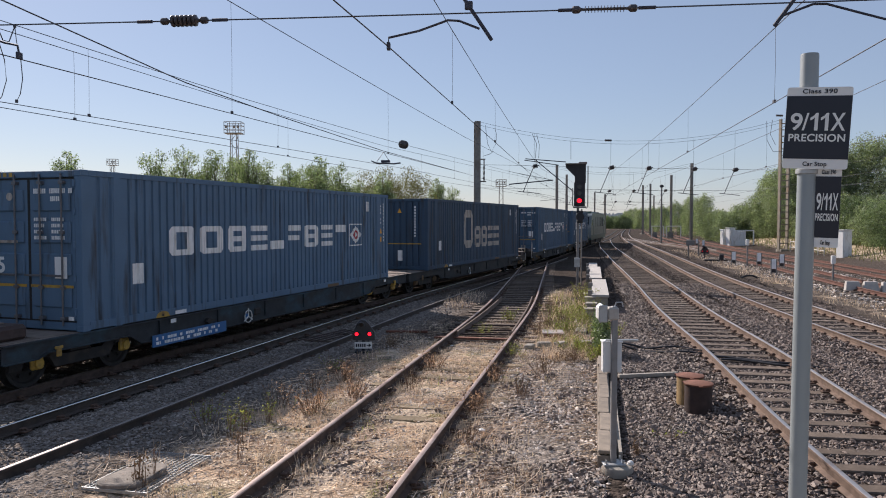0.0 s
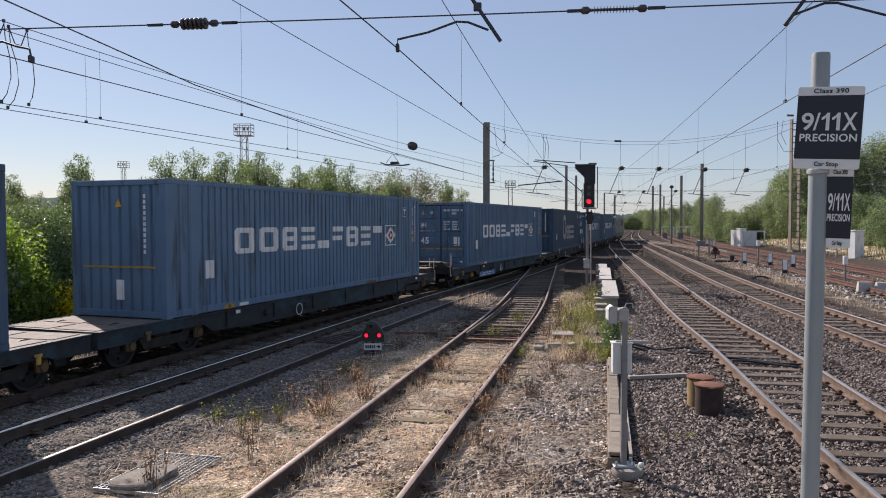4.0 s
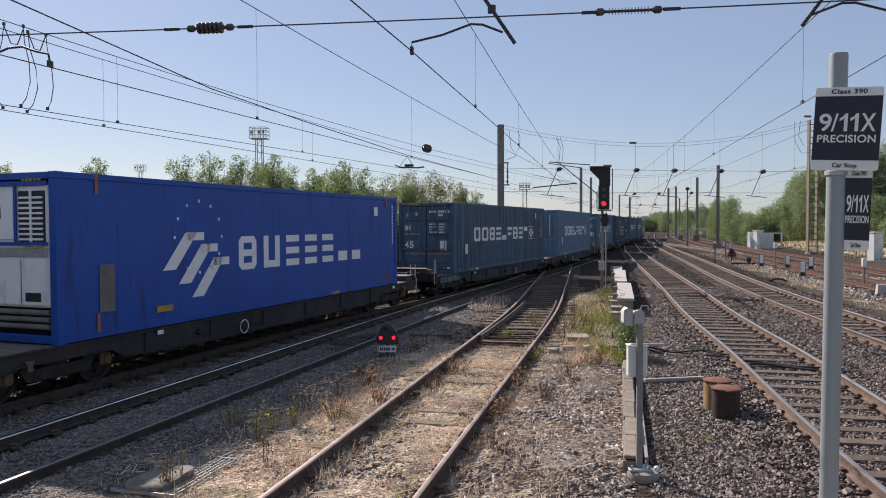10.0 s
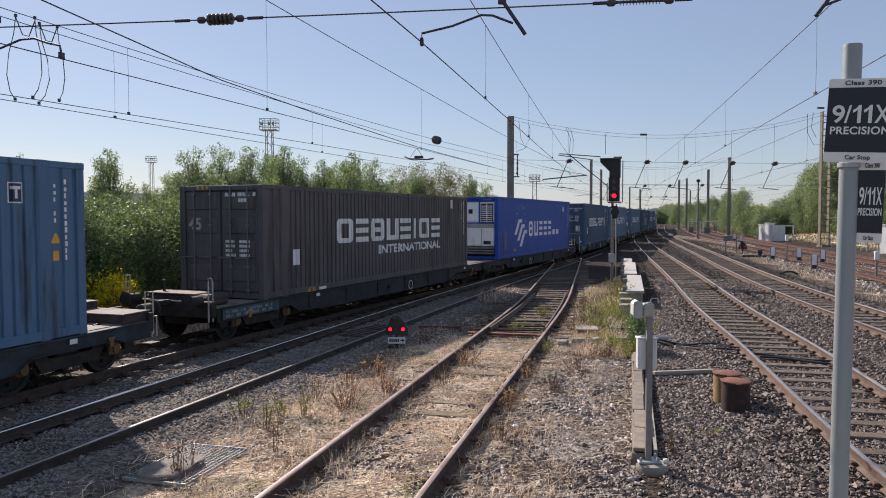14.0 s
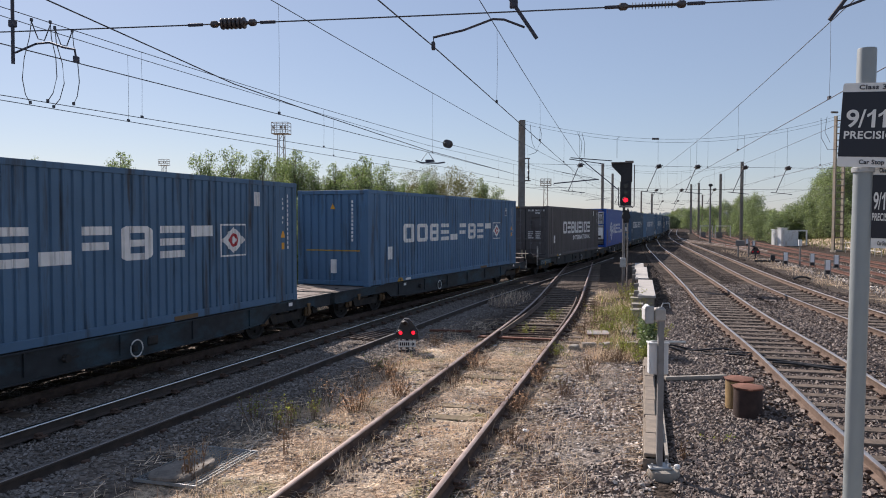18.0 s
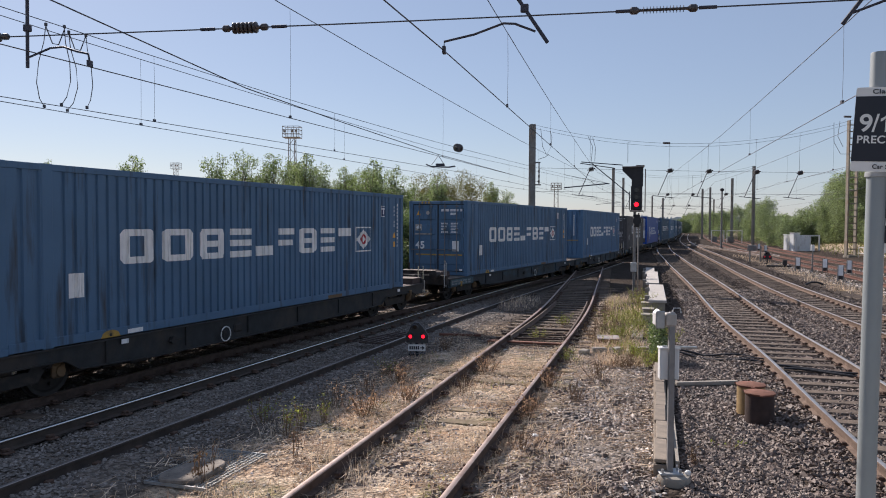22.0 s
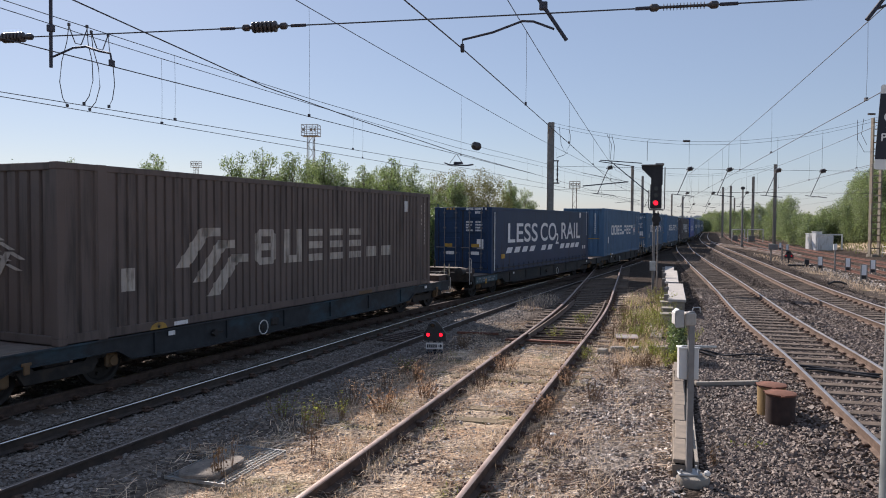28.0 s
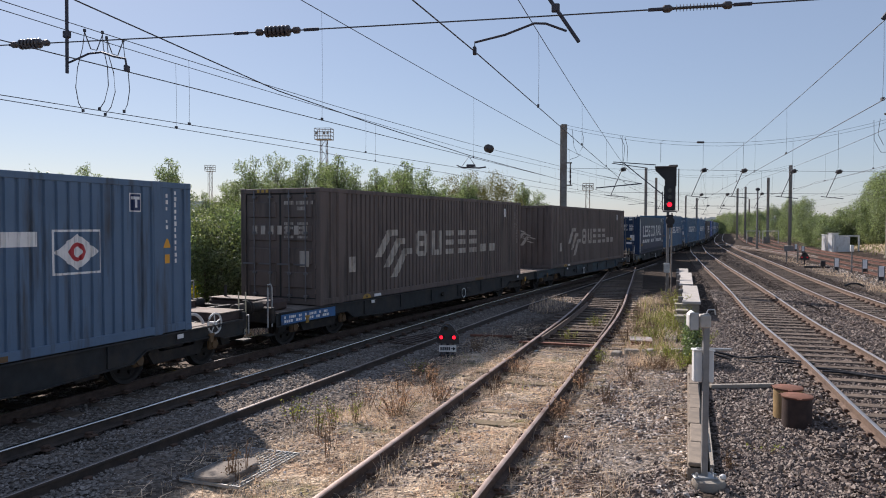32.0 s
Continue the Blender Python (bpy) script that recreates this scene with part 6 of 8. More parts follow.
overhead("wires over the rusty tracks below the bank", [(17.5, 2), (28.2, 68), (34.6, 100), (44.6, 145)], [6.5, 6.5, 6.5, 6.5], (30.0, 45.0, 60.0), sag=0.3)
part("feeder_wire", Geo().tube([(-9.5, -6, 7.0), (-5.79, 9.16, 5.6), (-4.63, 13.4, 5.21), (-3.69, 16.8, 5.09), (-1.88, 23.4, 4.93), (0.9, 33.5, 4.9)], W_R * 1.3, 6), M_WIRE,
     bpy.data.objects["overhead_line.001"], "slack wire that comes down to the contact wire")


def insulator(parent, p, d, n=6, r=0.075, pitch=0.055, slim=False, name="insulator"):
    """Ribbed insulator centred at p along direction d, with end fittings."""
    p, d = Vector(p), Vector(d).normalized()
    L_ = n * pitch
    prof = [(0.03, -L_ / 2 - 0.14), (0.045, -L_ / 2 - 0.12), (0.045, -L_ / 2 - 0.06), (0.02, -L_ / 2 - 0.03)]
    for i in range(n):
        z = -L_ / 2 + i * pitch
        prof += [(r * 0.38, z), (r * 0.42, z + pitch * 0.34), (r, z + pitch * 0.44), (r, z + pitch * 0.56), (r * 0.42, z + pitch * 0.66), (r * 0.38, z + pitch * 0.95)] if slim else [(r * 0.45, z), (r * 0.95, z + pitch * 0.2), (r, z + pitch * 0.5), (r * 0.95, z + pitch * 0.75), (r * 0.45, z + pitch * 0.95)]
    prof += [(0.02, L_ / 2 + 0.03), (0.045, L_ / 2 + 0.06), (0.045, L_ / 2 + 0.12), (0.03, L_ / 2 + 0.14)]
    g = Geo(Matrix.Translation(p) @ d.to_track_quat("Z", "Y").to_matrix().to_4x4()).lathe(prof, 14)
    return part(name, g, M_INSUL, parent)


# cross-span just ahead of the platform
span = thing("cross_span", pose(0, 0, 0), "cross-span wire with insulators and registration arms over the platform end", "overhead wire support")


def on_span(u):
    """x to (y, z) of the near cross-span."""
    return 9.25 - 0.107 * (u + 0.0), 5.28 + 0.0007 * (u - 0.5) ** 2


pts = [(x, *on_span(x)) for x in np.linspace(-16, 17, 34)]
part("span_wire", Geo().tube(pts, 0.009, 6), M_WIRE, span)
sd = Vector((1, -0.107, 0.0))
for x in (-7.15, -3.32):
    insulator(span, (x, *on_span(x)), sd, 6, 0.075, 0.058)
insulator(span, (1.95, *on_span(1.95)), sd, 13, 0.042, 0.038, True)
for a, b in ((-7.5, -7.0), (-3.95, -2.75), (1.4, 2.55)):
    for q in (a, b - 0.2):
        part("span_fitting", Geo().cyl((q, *on_span(q)), (q + 0.2, *on_span(q + 0.2)), 0.022, 8), M_TUBE, span)


def registration(top, foot, arm):
    """A drop tube from top to foot with a curved arm that steadies the contact wire."""
    g = Geo().cyl(top, foot, 0.024, 10)
    part("drop_tube", g, M_TUBE, span)
    part("registration_arm", Geo().tube(arm, 0.015, 8), M_TUBE, span)
    p = Vector(top).lerp(Vector(foot), 0.55)
    part("tube_clamp", Geo().box(p.x - 0.05, p.x + 0.05, p.y - 0.035, p.y + 0.035, p.z - 0.05, p.z + 0.05, 0.012), M_TUBE, span)
    q = Vector(arm[-1])
    part("wire_clip", Geo().box(q.x - 0.022, q.x + 0.022, q.y - 0.05, q.y + 0.05, q.z - 0.06, q.z + 0.03, 0.006), M_TUBE, span)


registration((-6.55, 9.97, 6.1), (-6.56, 9.97, 4.88), [(-6.53, 9.97, 5.03), (-6.2, 9.93, 5.14), (-6.0, 9.91, 5.15), (-5.8, 9.89, 5.08), (-5.62, 9.87, 5.04), (-5.6, 9.87, 4.92)])
registration((-0.03, 9.27, 5.9), (0.60, 9.21, 4.95), [(0.45, 9.22, 5.09), (0.2, 9.25, 5.195), (0.06, 9.26, 5.205), (-0.3, 9.3, 5.085), (-0.68, 9.34, 5.01), (-0.68, 9.34, 4.92)])
registration((4.55, 8.78, 5.9), (3.92, 8.85, 5.03), [(4.02, 8.84, 5.15), (4.35, 8.8, 5.27), (4.5, 8.79, 5.27), (4.9, 8.75, 5.15), (5.25, 8.72, 5.05), (5.27, 8.72, 4.92)])
# jumpers that hang between the wires over the train's track
J = bpy.data.objects["overhead_line.002"]
for hi, lo, bow in (((-8.24, 13.07, 6.33), (-8.5, 13.4, 4.9), -0.16), ((-8.10, 13.42, 6.38), (-8.06, 13.23, 4.9), 0.16), ((-8.07, 13.51, 6.3), (-8.35, 13.9, 4.9), 0.2), ((-7.94, 13.87, 6.33), (-7.77, 13.58, 4.9), 0.12)):
    p, q = Vector(hi), Vector(lo)
    part("jumper", Geo().tube([p, p.lerp(q, 0.2) + Vector((bow * 0.2, 0, 0)), p.lerp(q, 0.45) + Vector((bow * 0.8, 0, 0)), p.lerp(q, 0.7) + Vector((bow, 0, 0)), p.lerp(q, 0.9) + Vector((bow * 0.6, 0, 0)), q], 0.008, 6), M_WIRE, J, "hanging jumper cable")
    for e in (p, q):
        part("jumper_clamp", Geo().box(e.x - 0.022, e.x + 0.022, e.y - 0.022, e.y + 0.022, e.z - 0.025, e.z + 0.035, 0.006), M_WIRE, J)
for a, b in (((-8.24, 13.07), (-8.10, 13.42)), ((-8.07, 13.51), (-7.94, 13.87))):
    part("jumper", Geo().tube([(*a, 6.3), ((a[0] * 2 + b[0]) / 3, (a[1] * 2 + b[1]) / 3, 6.02), ((a[0] + b[0] * 2) / 3, (a[1] + b[1] * 2) / 3, 6.02), (*b, 6.33)], 0.01, 6), M_WIRE, J)

# insulators where the train's wires end towards the far mast
insulator(J, (-1.63, 30.66, 5.88), (0.35, 1, 0), 5, 0.17, 0.07)
for q in (-0.16, 0.16):
    part("runner", Geo().tube([(-2.8, 29.1 + q, 5.07), (-2.6, 29.2 + q, 5.0), (-1.95, 29.55 + q, 5.0), (-1.7, 29.7 + q, 5.05)], 0.018, 6), M_TUBE, J)
part("section_insulator", Geo().box(-2.45, -2.1, 29.3, 29.5, 5.04, 5.13, 0.02).tube([(-2.6, 29.2, 5.06), (-2.35, 29.4, 5.45), (-2.1, 29.6, 5.06)], 0.012, 6), M_TUBE, J, "dark section insulator frame")


def mast(x, y, h, label, style="h", w=0.30, z=None):
    z = float(ground_z(x, y)) if z is None else z
    t = thing("catenary_mast", pose(x, y, z, 0, 0, 8), label, "mast", "catenary masts")
    if style == "h":
        g = Geo().box(-w / 2, w / 2, -w / 2, -w / 2 + 0.025, 0, h).box(-w / 2, w / 2, w / 2 - 0.025, w / 2, 0, h).box(-0.012, 0.012, -w / 2 + 0.025, w / 2 - 0.025, 0, h)
        part("column", g, M_GALV_OLD, t)
    else:
        for sx_ in (-1, 1):
            part("angle_post", Geo().box(sx_ * w - 0.06, sx_ * w + 0.06, -0.2, 0.2, 0, h, 0.01), M_RUST_L, t)
        for i in range(int(h / 0.6)):
            part("batten", Geo().box(-w, w, -0.21, -0.19, i * 0.6 + 0.1, i * 0.6 + 0.2), M_RUST_L, t)
    part("foundation", Geo().box(-0.45, 0.45, -0.45, 0.45, -0.3, 0.18, 0.03), M_CONC, t)
    return t


M_RUST_L = surf("brown painted lattice steel", (0.22, 0.19, 0.15), 0.2, 4, 0.8, 0.1, 0.1, 30, (0.2, 0.13, 0.08), 0.4, 1.5)
far_mast = mast(2.95, 64, 11.4, "tall grey steel catenary mast behind the train", w=0.5, z=-0.1)
part("cantilever_bracket", Geo().box(0.2, 0.75, -0.15, 0.15, 6.2, 6.3).cyl((0.6, 0, 6.3), (0.6, 0, 8.2), 0.05, 8).box(0.25, 0.7, -0.1, 0.1, 8.1, 8.2), M_GALV_OLD, far_mast)
for i in range(3):
    part("insulator", Geo().lathe([(0.03, 0), (0.07, 0.05), (0.07, 0.3), (0.03, 0.35)], 10, (0.6, 0, 6.35 + i * 0.45)), M_INSUL, far_mast)
mast(32.6, 71, 12.6, "brown lattice catenary mast on the bank", "lattice", 0.42)
for x, y, h in ((17.8, 116, 11.3), (23.5, 141, 11.3), (37.2, 111, 11.6), (41.85, 136, 11.4), (45.3, 168, 11.1), (48.1, 172, 11.6), (38.9, 178, 9.4), (44, 215, 11), (66, 232, 11), (21.0, 126, 7.0)):
    mast(x, y, h, "grey steel catenary mast beside the line", w=0.34)


def head_span(p0, p1, z0, z1, dip, tracks, zi, label):
    """Sagging span wires between two masts with insulators and slanting arms over the tracks."""
    t = thing("cross_span", pose(0, 0, 0), label, "overhead wire support", "far cross-spans")
    for k, off in enumerate((0.0, 0.28)):
        pts = []
        for i in range(25):
            f = i / 24
            pts.append((p0[0] + (p1[0] - p0[0]) * f, p0[1] + (p1[1] - p0[1]) * f, z0 + (z1 - z0) * f - off - dip * 4 * f * (1 - f)))
        part("span_wire", Geo().tube(pts, 0.012, 5), M_WIRE, t)
    for zz in (zi, 5.6):
        part("span_wire", Geo().tube([(*p0, zz), ((p0[0] + p1[0]) / 2, (p0[1] + p1[1]) / 2, zz - 0.05), (*p1, zz)], 0.014, 5), M_WIRE, t)
    for x in tracks:
        f = (x - p0[0]) / (p1[0] - p0[0])
        y = p0[1] + (p1[1] - p0[1]) * f
        ztop = z0 + (z1 - z0) * f - dip * 4 * f * (1 - f)
        part("hanger", Geo().tube([(x, y, ztop), (x, y, zi)], 0.012, 5), M_WIRE, t)
        insulator(t, (x + 0.1, y, zi - 0.05), (1, 0, 0.25), 4, 0.2, 0.1)
        part("drop_arm", Geo().cyl((x, y, zi), (x - 0.95, y, 5.3), 0.034, 6), M_TUBE, t)
        part("registration_arm", Geo().cyl((x - 1.4, y, 5.35), (x + 0.5, y, 5.15), 0.03, 6), M_TUBE, t)
    return t


head_span((2.95, 64), (32.6, 71), 11.3, 12.5, 1.9, (8.0, 15.1, 18.7, 23.2, 27.4), 7.6, "sagging cross-span with insulators and slanting arms")
head_span((17.8, 116), (37.2, 111), 11.2, 11.4, 1.2, (20.5, 25.5, 29.0, 33.5), 7.4, "farther cross-span with arms over the running lines")
head_span((38.9, 178), (48.1, 172), 9.2, 11.4, 0.8, (41.0, 44.0), 7.4, "distant cross-span in the haze")
for p0, p1 in (((-3.0, 64.5), (8, 63)), ((8, 118), (19, 115))):
    t = thing("cantilever_frame", pose(0, 0, 0), "steel cantilever arms over the train's track", "overhead wire support")
    x1, y1 = (9.5, 64) if p0[1] < 100 else (19, 116)
    part("boom", Geo().cyl((x1 - 3.8, y1, 5.9), (x1, y1, 6.25), 0.028, 6), M_TUBE, t)
    part("stay", Geo().cyl((x1 - 3.8, y1, 7.0), (x1, y1, 6.25), 0.018, 6), M_TUBE, t)

t = thing("cantilever_frame", pose(0, 0, 0), "dark steel registration tubes beside the main signal", "overhead wire support")
for a, b, q in (((7.1, 64, 8.09), (10.6, 64, 7.82), 0.04), ((7.0, 64, 7.98), (9.96, 64, 7.55), 0.035), ((5.7, 64, 5.9), (9.45, 64, 6.26), 0.05), ((7.96, 64, 8.0), (11.2, 64, 5.33), 0.04)):
    part("tube", Geo().cyl(a, b, q, 6), M_TUBE, t)
hs = bpy.data.objects["cross_span.001"]
for pts in (((3.76, 66, 11.2), (3.95, 66, 9.6), (4.3, 66, 8.9), (4.7, 66, 9.6), (4.75, 66, 10.4), (4.6, 66, 11.0)), ((3.6, 66, 8.5), (4.2, 66, 8.7), (4.5, 66, 8.95)),
            ((7.9, 66, 10.5), (8.3, 66, 9.6), (8.2, 66, 8.3)), ((8.3, 66, 10.4), (8.55, 66, 9.5), (8.5, 66, 8.3)), ((11.6, 66, 10.1), (11.35, 66, 9.9), (11.36, 66, 8.2)),
            ((28.7, 66, 11.6), (28.75, 66, 9.9), (29.3, 66, 8.9), (30.2, 66, 8.9)), ((29.2, 66, 11.7), (29.05, 66, 10.4), (29.5, 66, 9.5))):
    part("jumper", Geo().tube(pts, 0.02, 5), M_WIRE, hs, "hanging jumper cable")
for x, z in ((14.85, 9.98), (30.2, 12.2)):
    part("strain_insulator", Geo().cyl((x - 0.3, 66.8, z), (x + 0.3, 66.9, z), 0.09, 8), M_INSUL, hs)

# ---- platform end with the stopping sign ----
platform = thing("platform_end", pose(0, 0, 0), "concrete platform end with paved top", "platform", kind="structure")
part("slab", Geo().box(-1.2, 3.2, -30, 4.05, 0.78, 1.02, 0.02), M_CONC, platform)
part("wall", Geo().box(-1.0, 3.0, -30, 3.95, -0.4, 0.78), M_CONC, platform)

sign = thing("stop_sign", pose(1.744, 3.6, 1.02, 0, 0.55, 0), "grey pole with two black and white car stop plates", "sign")
part("pole", Geo().lathe([(0.0415, 0), (0.0415, 2.495), (0.04, 2.505), (0.036, 2.505)], 28), M_POLE, sign)
part("base_plate", Geo().box(-0.13, 0.13, -0.13, 0.13, 0, 0.015, 0.003), M_GALV, sign)


def stop_plate(parent, m, kx=1.0):
    """A plate 0.315 x 0.395 m: white bands above and below a black field."""
    w, h = 0.157, 0.198
    g = Geo()
    n, vs = 5, []
    for cx, cz, a0 in ((w - 0.012, h - 0.012, 0), (-w + 0.012, h - 0.012, 90), (-w + 0.012, -h + 0.012, 180), (w - 0.012, -h + 0.012, 270)):
        for i in range(n):
            a = radians(a0 + 90 * i / (n - 1))
            vs.append((cx + 0.012 * math.cos(a), cz + 0.012 * math.sin(a)))
    k = len(vs)
    g.add([(x, -0.0015, z) for x, z in vs] + [(x, 0.0015, z) for x, z in vs], [tuple(range(k)), tuple(range(2 * k - 1, k - 1, -1))] + [(i, (i + 1) % k, k + (i + 1) % k, k + i) for i in range(k)])
    pl = part("plate", g, M_SIGN_W, parent, m=m)
    part("black_field", Geo().box(-w + 0.001, w - 0.001, -0.003, -0.0016, -h + 0.048, h - 0.042), M_SIGN_K, pl)
    for text, size, z, mt, b in (("Class 390", 0.030, 0.177, M_SIGN_K, 0.02), ("PRECISION", 0.050, -0.049, M_SIGN_W, 0.022), ("Car Stop", 0.029, -0.175, M_SIGN_K, 0.02)):
        me = words(text, size, b, space=1.06)
        xs = [v.co.x for v in me.vertices]
        want = {"Class 390": 0.166, "PRECISION": 0.272, "Car Stop": 0.115}[text]
        me.transform(Matrix.Diagonal((want / (max(xs) - min(xs)), 1, 1, 1)))
        part("lettering", me, mt, pl, m=pose(0, -0.0036, z))
    za, zb = -0.012, 0.073
    for text, xa, xb in (("9", -0.131, -0.073), ("/", -0.074, -0.042), ("X", 0.064, 0.131)):
        me = words(text, 0.1, 0.016)
        xs, zs = [v.co.x for v in me.vertices], [v.co.z for v in me.vertices]
        fx_, fz_ = (xb - xa) / (max(xs) - min(xs)), (zb - za) / (max(zs) - min(zs))
        me.transform(Matrix.Translation((xa - min(xs) * fx_, 0, za - min(zs) * fz_)) @ Matrix.Diagonal((fx_, 1, fz_, 1)))
        part("lettering", me, M_SIGN_W, pl, m=pose(0, -0.0036, 0))
    for xa, xb in ((-0.036, 0.002), (0.014, 0.052)):   # the two figure ones, with flags
        one = [(1, 0), (1, 1), (0.7, 1), (0.42, 0.84), (0, 0.73), (0, 0.57), (0.32, 0.64), (0.56, 0.75), (0.56, 0)]
        k1 = len(one)
        g = Geo()
        g.add([(xa + (xb - xa) * u, -0.0008, za + (zb - za) * v) for u, v in one] + [(xa + (xb - xa) * u, 0.0, za + (zb - za) * v) for u, v in one],
              [tuple(range(k1)), tuple(range(2 * k1 - 1, k1 - 1, -1))] + [(i, (i + 1) % k1, k1 + (i + 1) % k1, k1 + i) for i in range(k1)])
        part("lettering", g, M_SIGN_W, pl, m=pose(0, -0.0036, 0), sharp=0)
    return pl


stop_plate(sign, pose(0.012, -0.066, 2.142, 0, 2.6, -24) @ Matrix.Diagonal((0.89, 1, 0.975, 1)))
stop_plate(sign, pose(0.080, -0.045, 1.765, 0, 1.4, -24) @ Matrix.Diagonal((0.355, 1, 0.96, 1)))
for z in (2.25, 1.94):
    part("clamp", Geo().lathe([(0.047, z - 0.012), (0.05, z - 0.01), (0.05, z + 0.01), (0.047, z + 0.012)], 20), M_GALV, sign)

# ---- post with white boxes ----
post = thing("equipment_post", pose(2.0, 8.6, -0.2), "galvanised post with white equipment boxes on a concrete foot", "post")
part("foot", Geo().lathe([(0.18, -0.05), (0.185, 0.035), (0.17, 0.06), (0.1, 0.072)], 20, (0.04, -0.03, 0)), M_CONC, post)
bp = part("base_plate", Geo().box(-0.13, 0.13, -0.11, 0.11, 0.07, 0.095, 0.006), M_GALV, post)
for sx_ in (-1, 1):
    for sy_ in (-1, 1):
        part("bolt", Geo().cyl((sx_ * 0.1, sy_ * 0.08, 0.09), (sx_ * 0.1, sy_ * 0.08, 0.14), 0.014, 6), M_GALV, bp)
part("column", Geo().box(-0.033, 0.033, -0.033, 0.033, 0.09, 1.93, 0.006), surf("weathered grey post steel", (0.27, 0.265, 0.26), 0.15, 10, 0.6, 0.35, 0.06, 60, (0.2, 0.19, 0.18), 0.4, 3), post)
bx = part("equipment_box", Geo().box(-0.12, 0.10, 0.035, 0.16, 1.14, 1.50, 0.012), M_WHITE, post, "white painted equipment box")
part("lid", Geo().box(-0.13, 0.11, 0.02, 0.17, 1.495, 1.515, 0.004), M_WHITE, bx)
part("cross_arm", Geo().box(-0.09, 0.30, 0.05, 0.09, 1.505, 1.53, 0.004), M_GALV, post)
hd = part("detector_head", Geo().box(-0.185, -0.095, -0.04, 0.20, 1.74, 1.95, 0.04), M_WHITE, post, "white rounded detector head")
part("end_cap", Geo().box(-0.19, -0.09, -0.055, -0.035, 1.745, 1.945, 0.01), M_GALV, hd)
part("detector_head", Geo().box(-0.08, 0.045, -0.05, 0.08, 1.77, 1.92, 0.015), surf("weathered cream casing", (0.42, 0.39, 0.35), 0.15, 9, 0.7, 0, 0.1, 50, (0.25, 0.2, 0.16), 0.4, 6), post, "weathered cream detector casing")
part("top_bracket", Geo().tube([(0.0, 0.0, 1.92), (0.02, 0.0, 1.975), (0.09, 0.0, 1.975), (0.1, 0.0, 1.92)], 0.008, 6), M_GALV, post)
part("white_debris", Geo().lathe([(0.02, 0), (0.04, 0.02), (0.035, 0.05), (0.015, 0.065)], 7, (0.2, -0.02, 0.05)), M_WHITE, post)

# ---- concrete cable trough, laid lid by lid ----
TR0, TR1 = Vector((1.93, 8.66, 0)), Vector((3.22, 14.9, 0))
M_CONC_T = surf("worn tan concrete", (0.25, 0.205, 0.16), 0.2, 7, 0.95, 0, 0.35, 60, (0.17, 0.145, 0.12), 0.45, 2.5, rand=0.15)
tro = thing("cable_trough", pose(0, 0, 0), "concrete cable trough with worn lids", "cable trough")
d = (TR1 - TR0).normalized()
ang = math.degrees(math.atan2(d.y, d.x)) - 90
for i in range(7):
    p = TR0 + d * (i * 0.9)
    part("trough", Geo().box(-0.1, -0.07, 0, 0.89, -0.2, 0.055).box(0.07, 0.1, 0, 0.89, -0.2, 0.055).box(-0.1, 0.1, 0, 0.89, -0.2, -0.14), M_CONC_T, tro, m=pose(p.x, p.y, -0.1, 0, 0, ang))
    part("lid", Geo().box(-0.078, 0.078, 0.002, 0.893, 0, 0.045, 0.008), M_CONC_T, tro, m=pose(p.x + R.uniform(-0.015, 0.015), p.y, -0.04 + R.uniform(0, 0.012), R.uniform(-0.3, 0.3), 0, ang + R.uniform(-0.6, 0.6)))
part("end_wall", Geo().box(-0.1, 0.1, -0.03, 0.0, -0.2, 0.05), M_CONC_T, tro, m=pose(TR0.x, TR0.y, -0.1, 0, 0, ang))
for i in range(5):                              # narrow kerb beside it
    p = TR0 + d * (i * 0.9 + 0.3)
    part("kerb", Geo().box(0.15, 0.20, 0, 0.88, -0.12, 0.03, 0.006), M_CONC, tro, m=pose(p.x, p.y, -0.12, 0, 0, ang))
walkway = thing("cable_trough", pose(0, 0, 0), "raised pale concrete cable trough on stub posts", "cable trough")
for x, y, z, L_, w in ((5.12, 24.0, 0.24, 6.6, 0.56), (6.4, 31.0, 0.26, 7.8, 0.54), (7.95, 39.2, 0.1, 6.0, 0.5)):
    part("lid", Geo().box(-w / 2, w / 2, 0, L_, 0, 0.09, 0.012), M_CONC_W, walkway, m=pose(x, y, z, 0, 0, -11.5))
    part("support", Geo().box(-w / 2 + 0.08, w / 2 - 0.04, 0.05, L_ - 0.1, -0.5, -0.003), M_CONC, walkway, m=pose(x, y, z, 0, 0, -11.5))
    for q in (0.3, L_ / 2):
        part("stub_post", Geo().box(-w / 2 - 0.12, -w / 2 + 0.03, q, q + 0.2, -0.45, 0.2, 0.015), M_GALV_OLD, walkway, m=pose(x, y, z, 0, 0, -11.5))
for i, (x, y, h) in enumerate(((4.30, 21.5, 0.36), (4.55, 22.6, 0.40), (4.82, 24.2, 0.42), (5.05, 25.6, 0.40), (4.4, 20.4, 0.22))):
    b = thing("cable_box", pose(x, y, -0.22, 0, 0, -10), "small grey concrete cable box beside the trough", "cable box", "cable boxes")
    part("body", Geo().box(-0.15, 0.15, -0.2, 0.2, 0, h, 0.02), M_CONC, b)
    part("cap", Geo().box(-0.17, 0.17, -0.22, 0.22, h, h + 0.05, 0.012), M_CONC, b)
slab_w = thing("walkway_panel", pose(3.58, 19.2, -0.19, 0, 0, -11), "slotted grey walkway panel sunk in weeds", "walkway panel")
for i in range(13):
    part("slat", Geo().box(-0.16, 0.16, i * 0.3, i * 0.3 + 0.24, -0.04, 0.04, 0.01), M_CONC, slab_w)
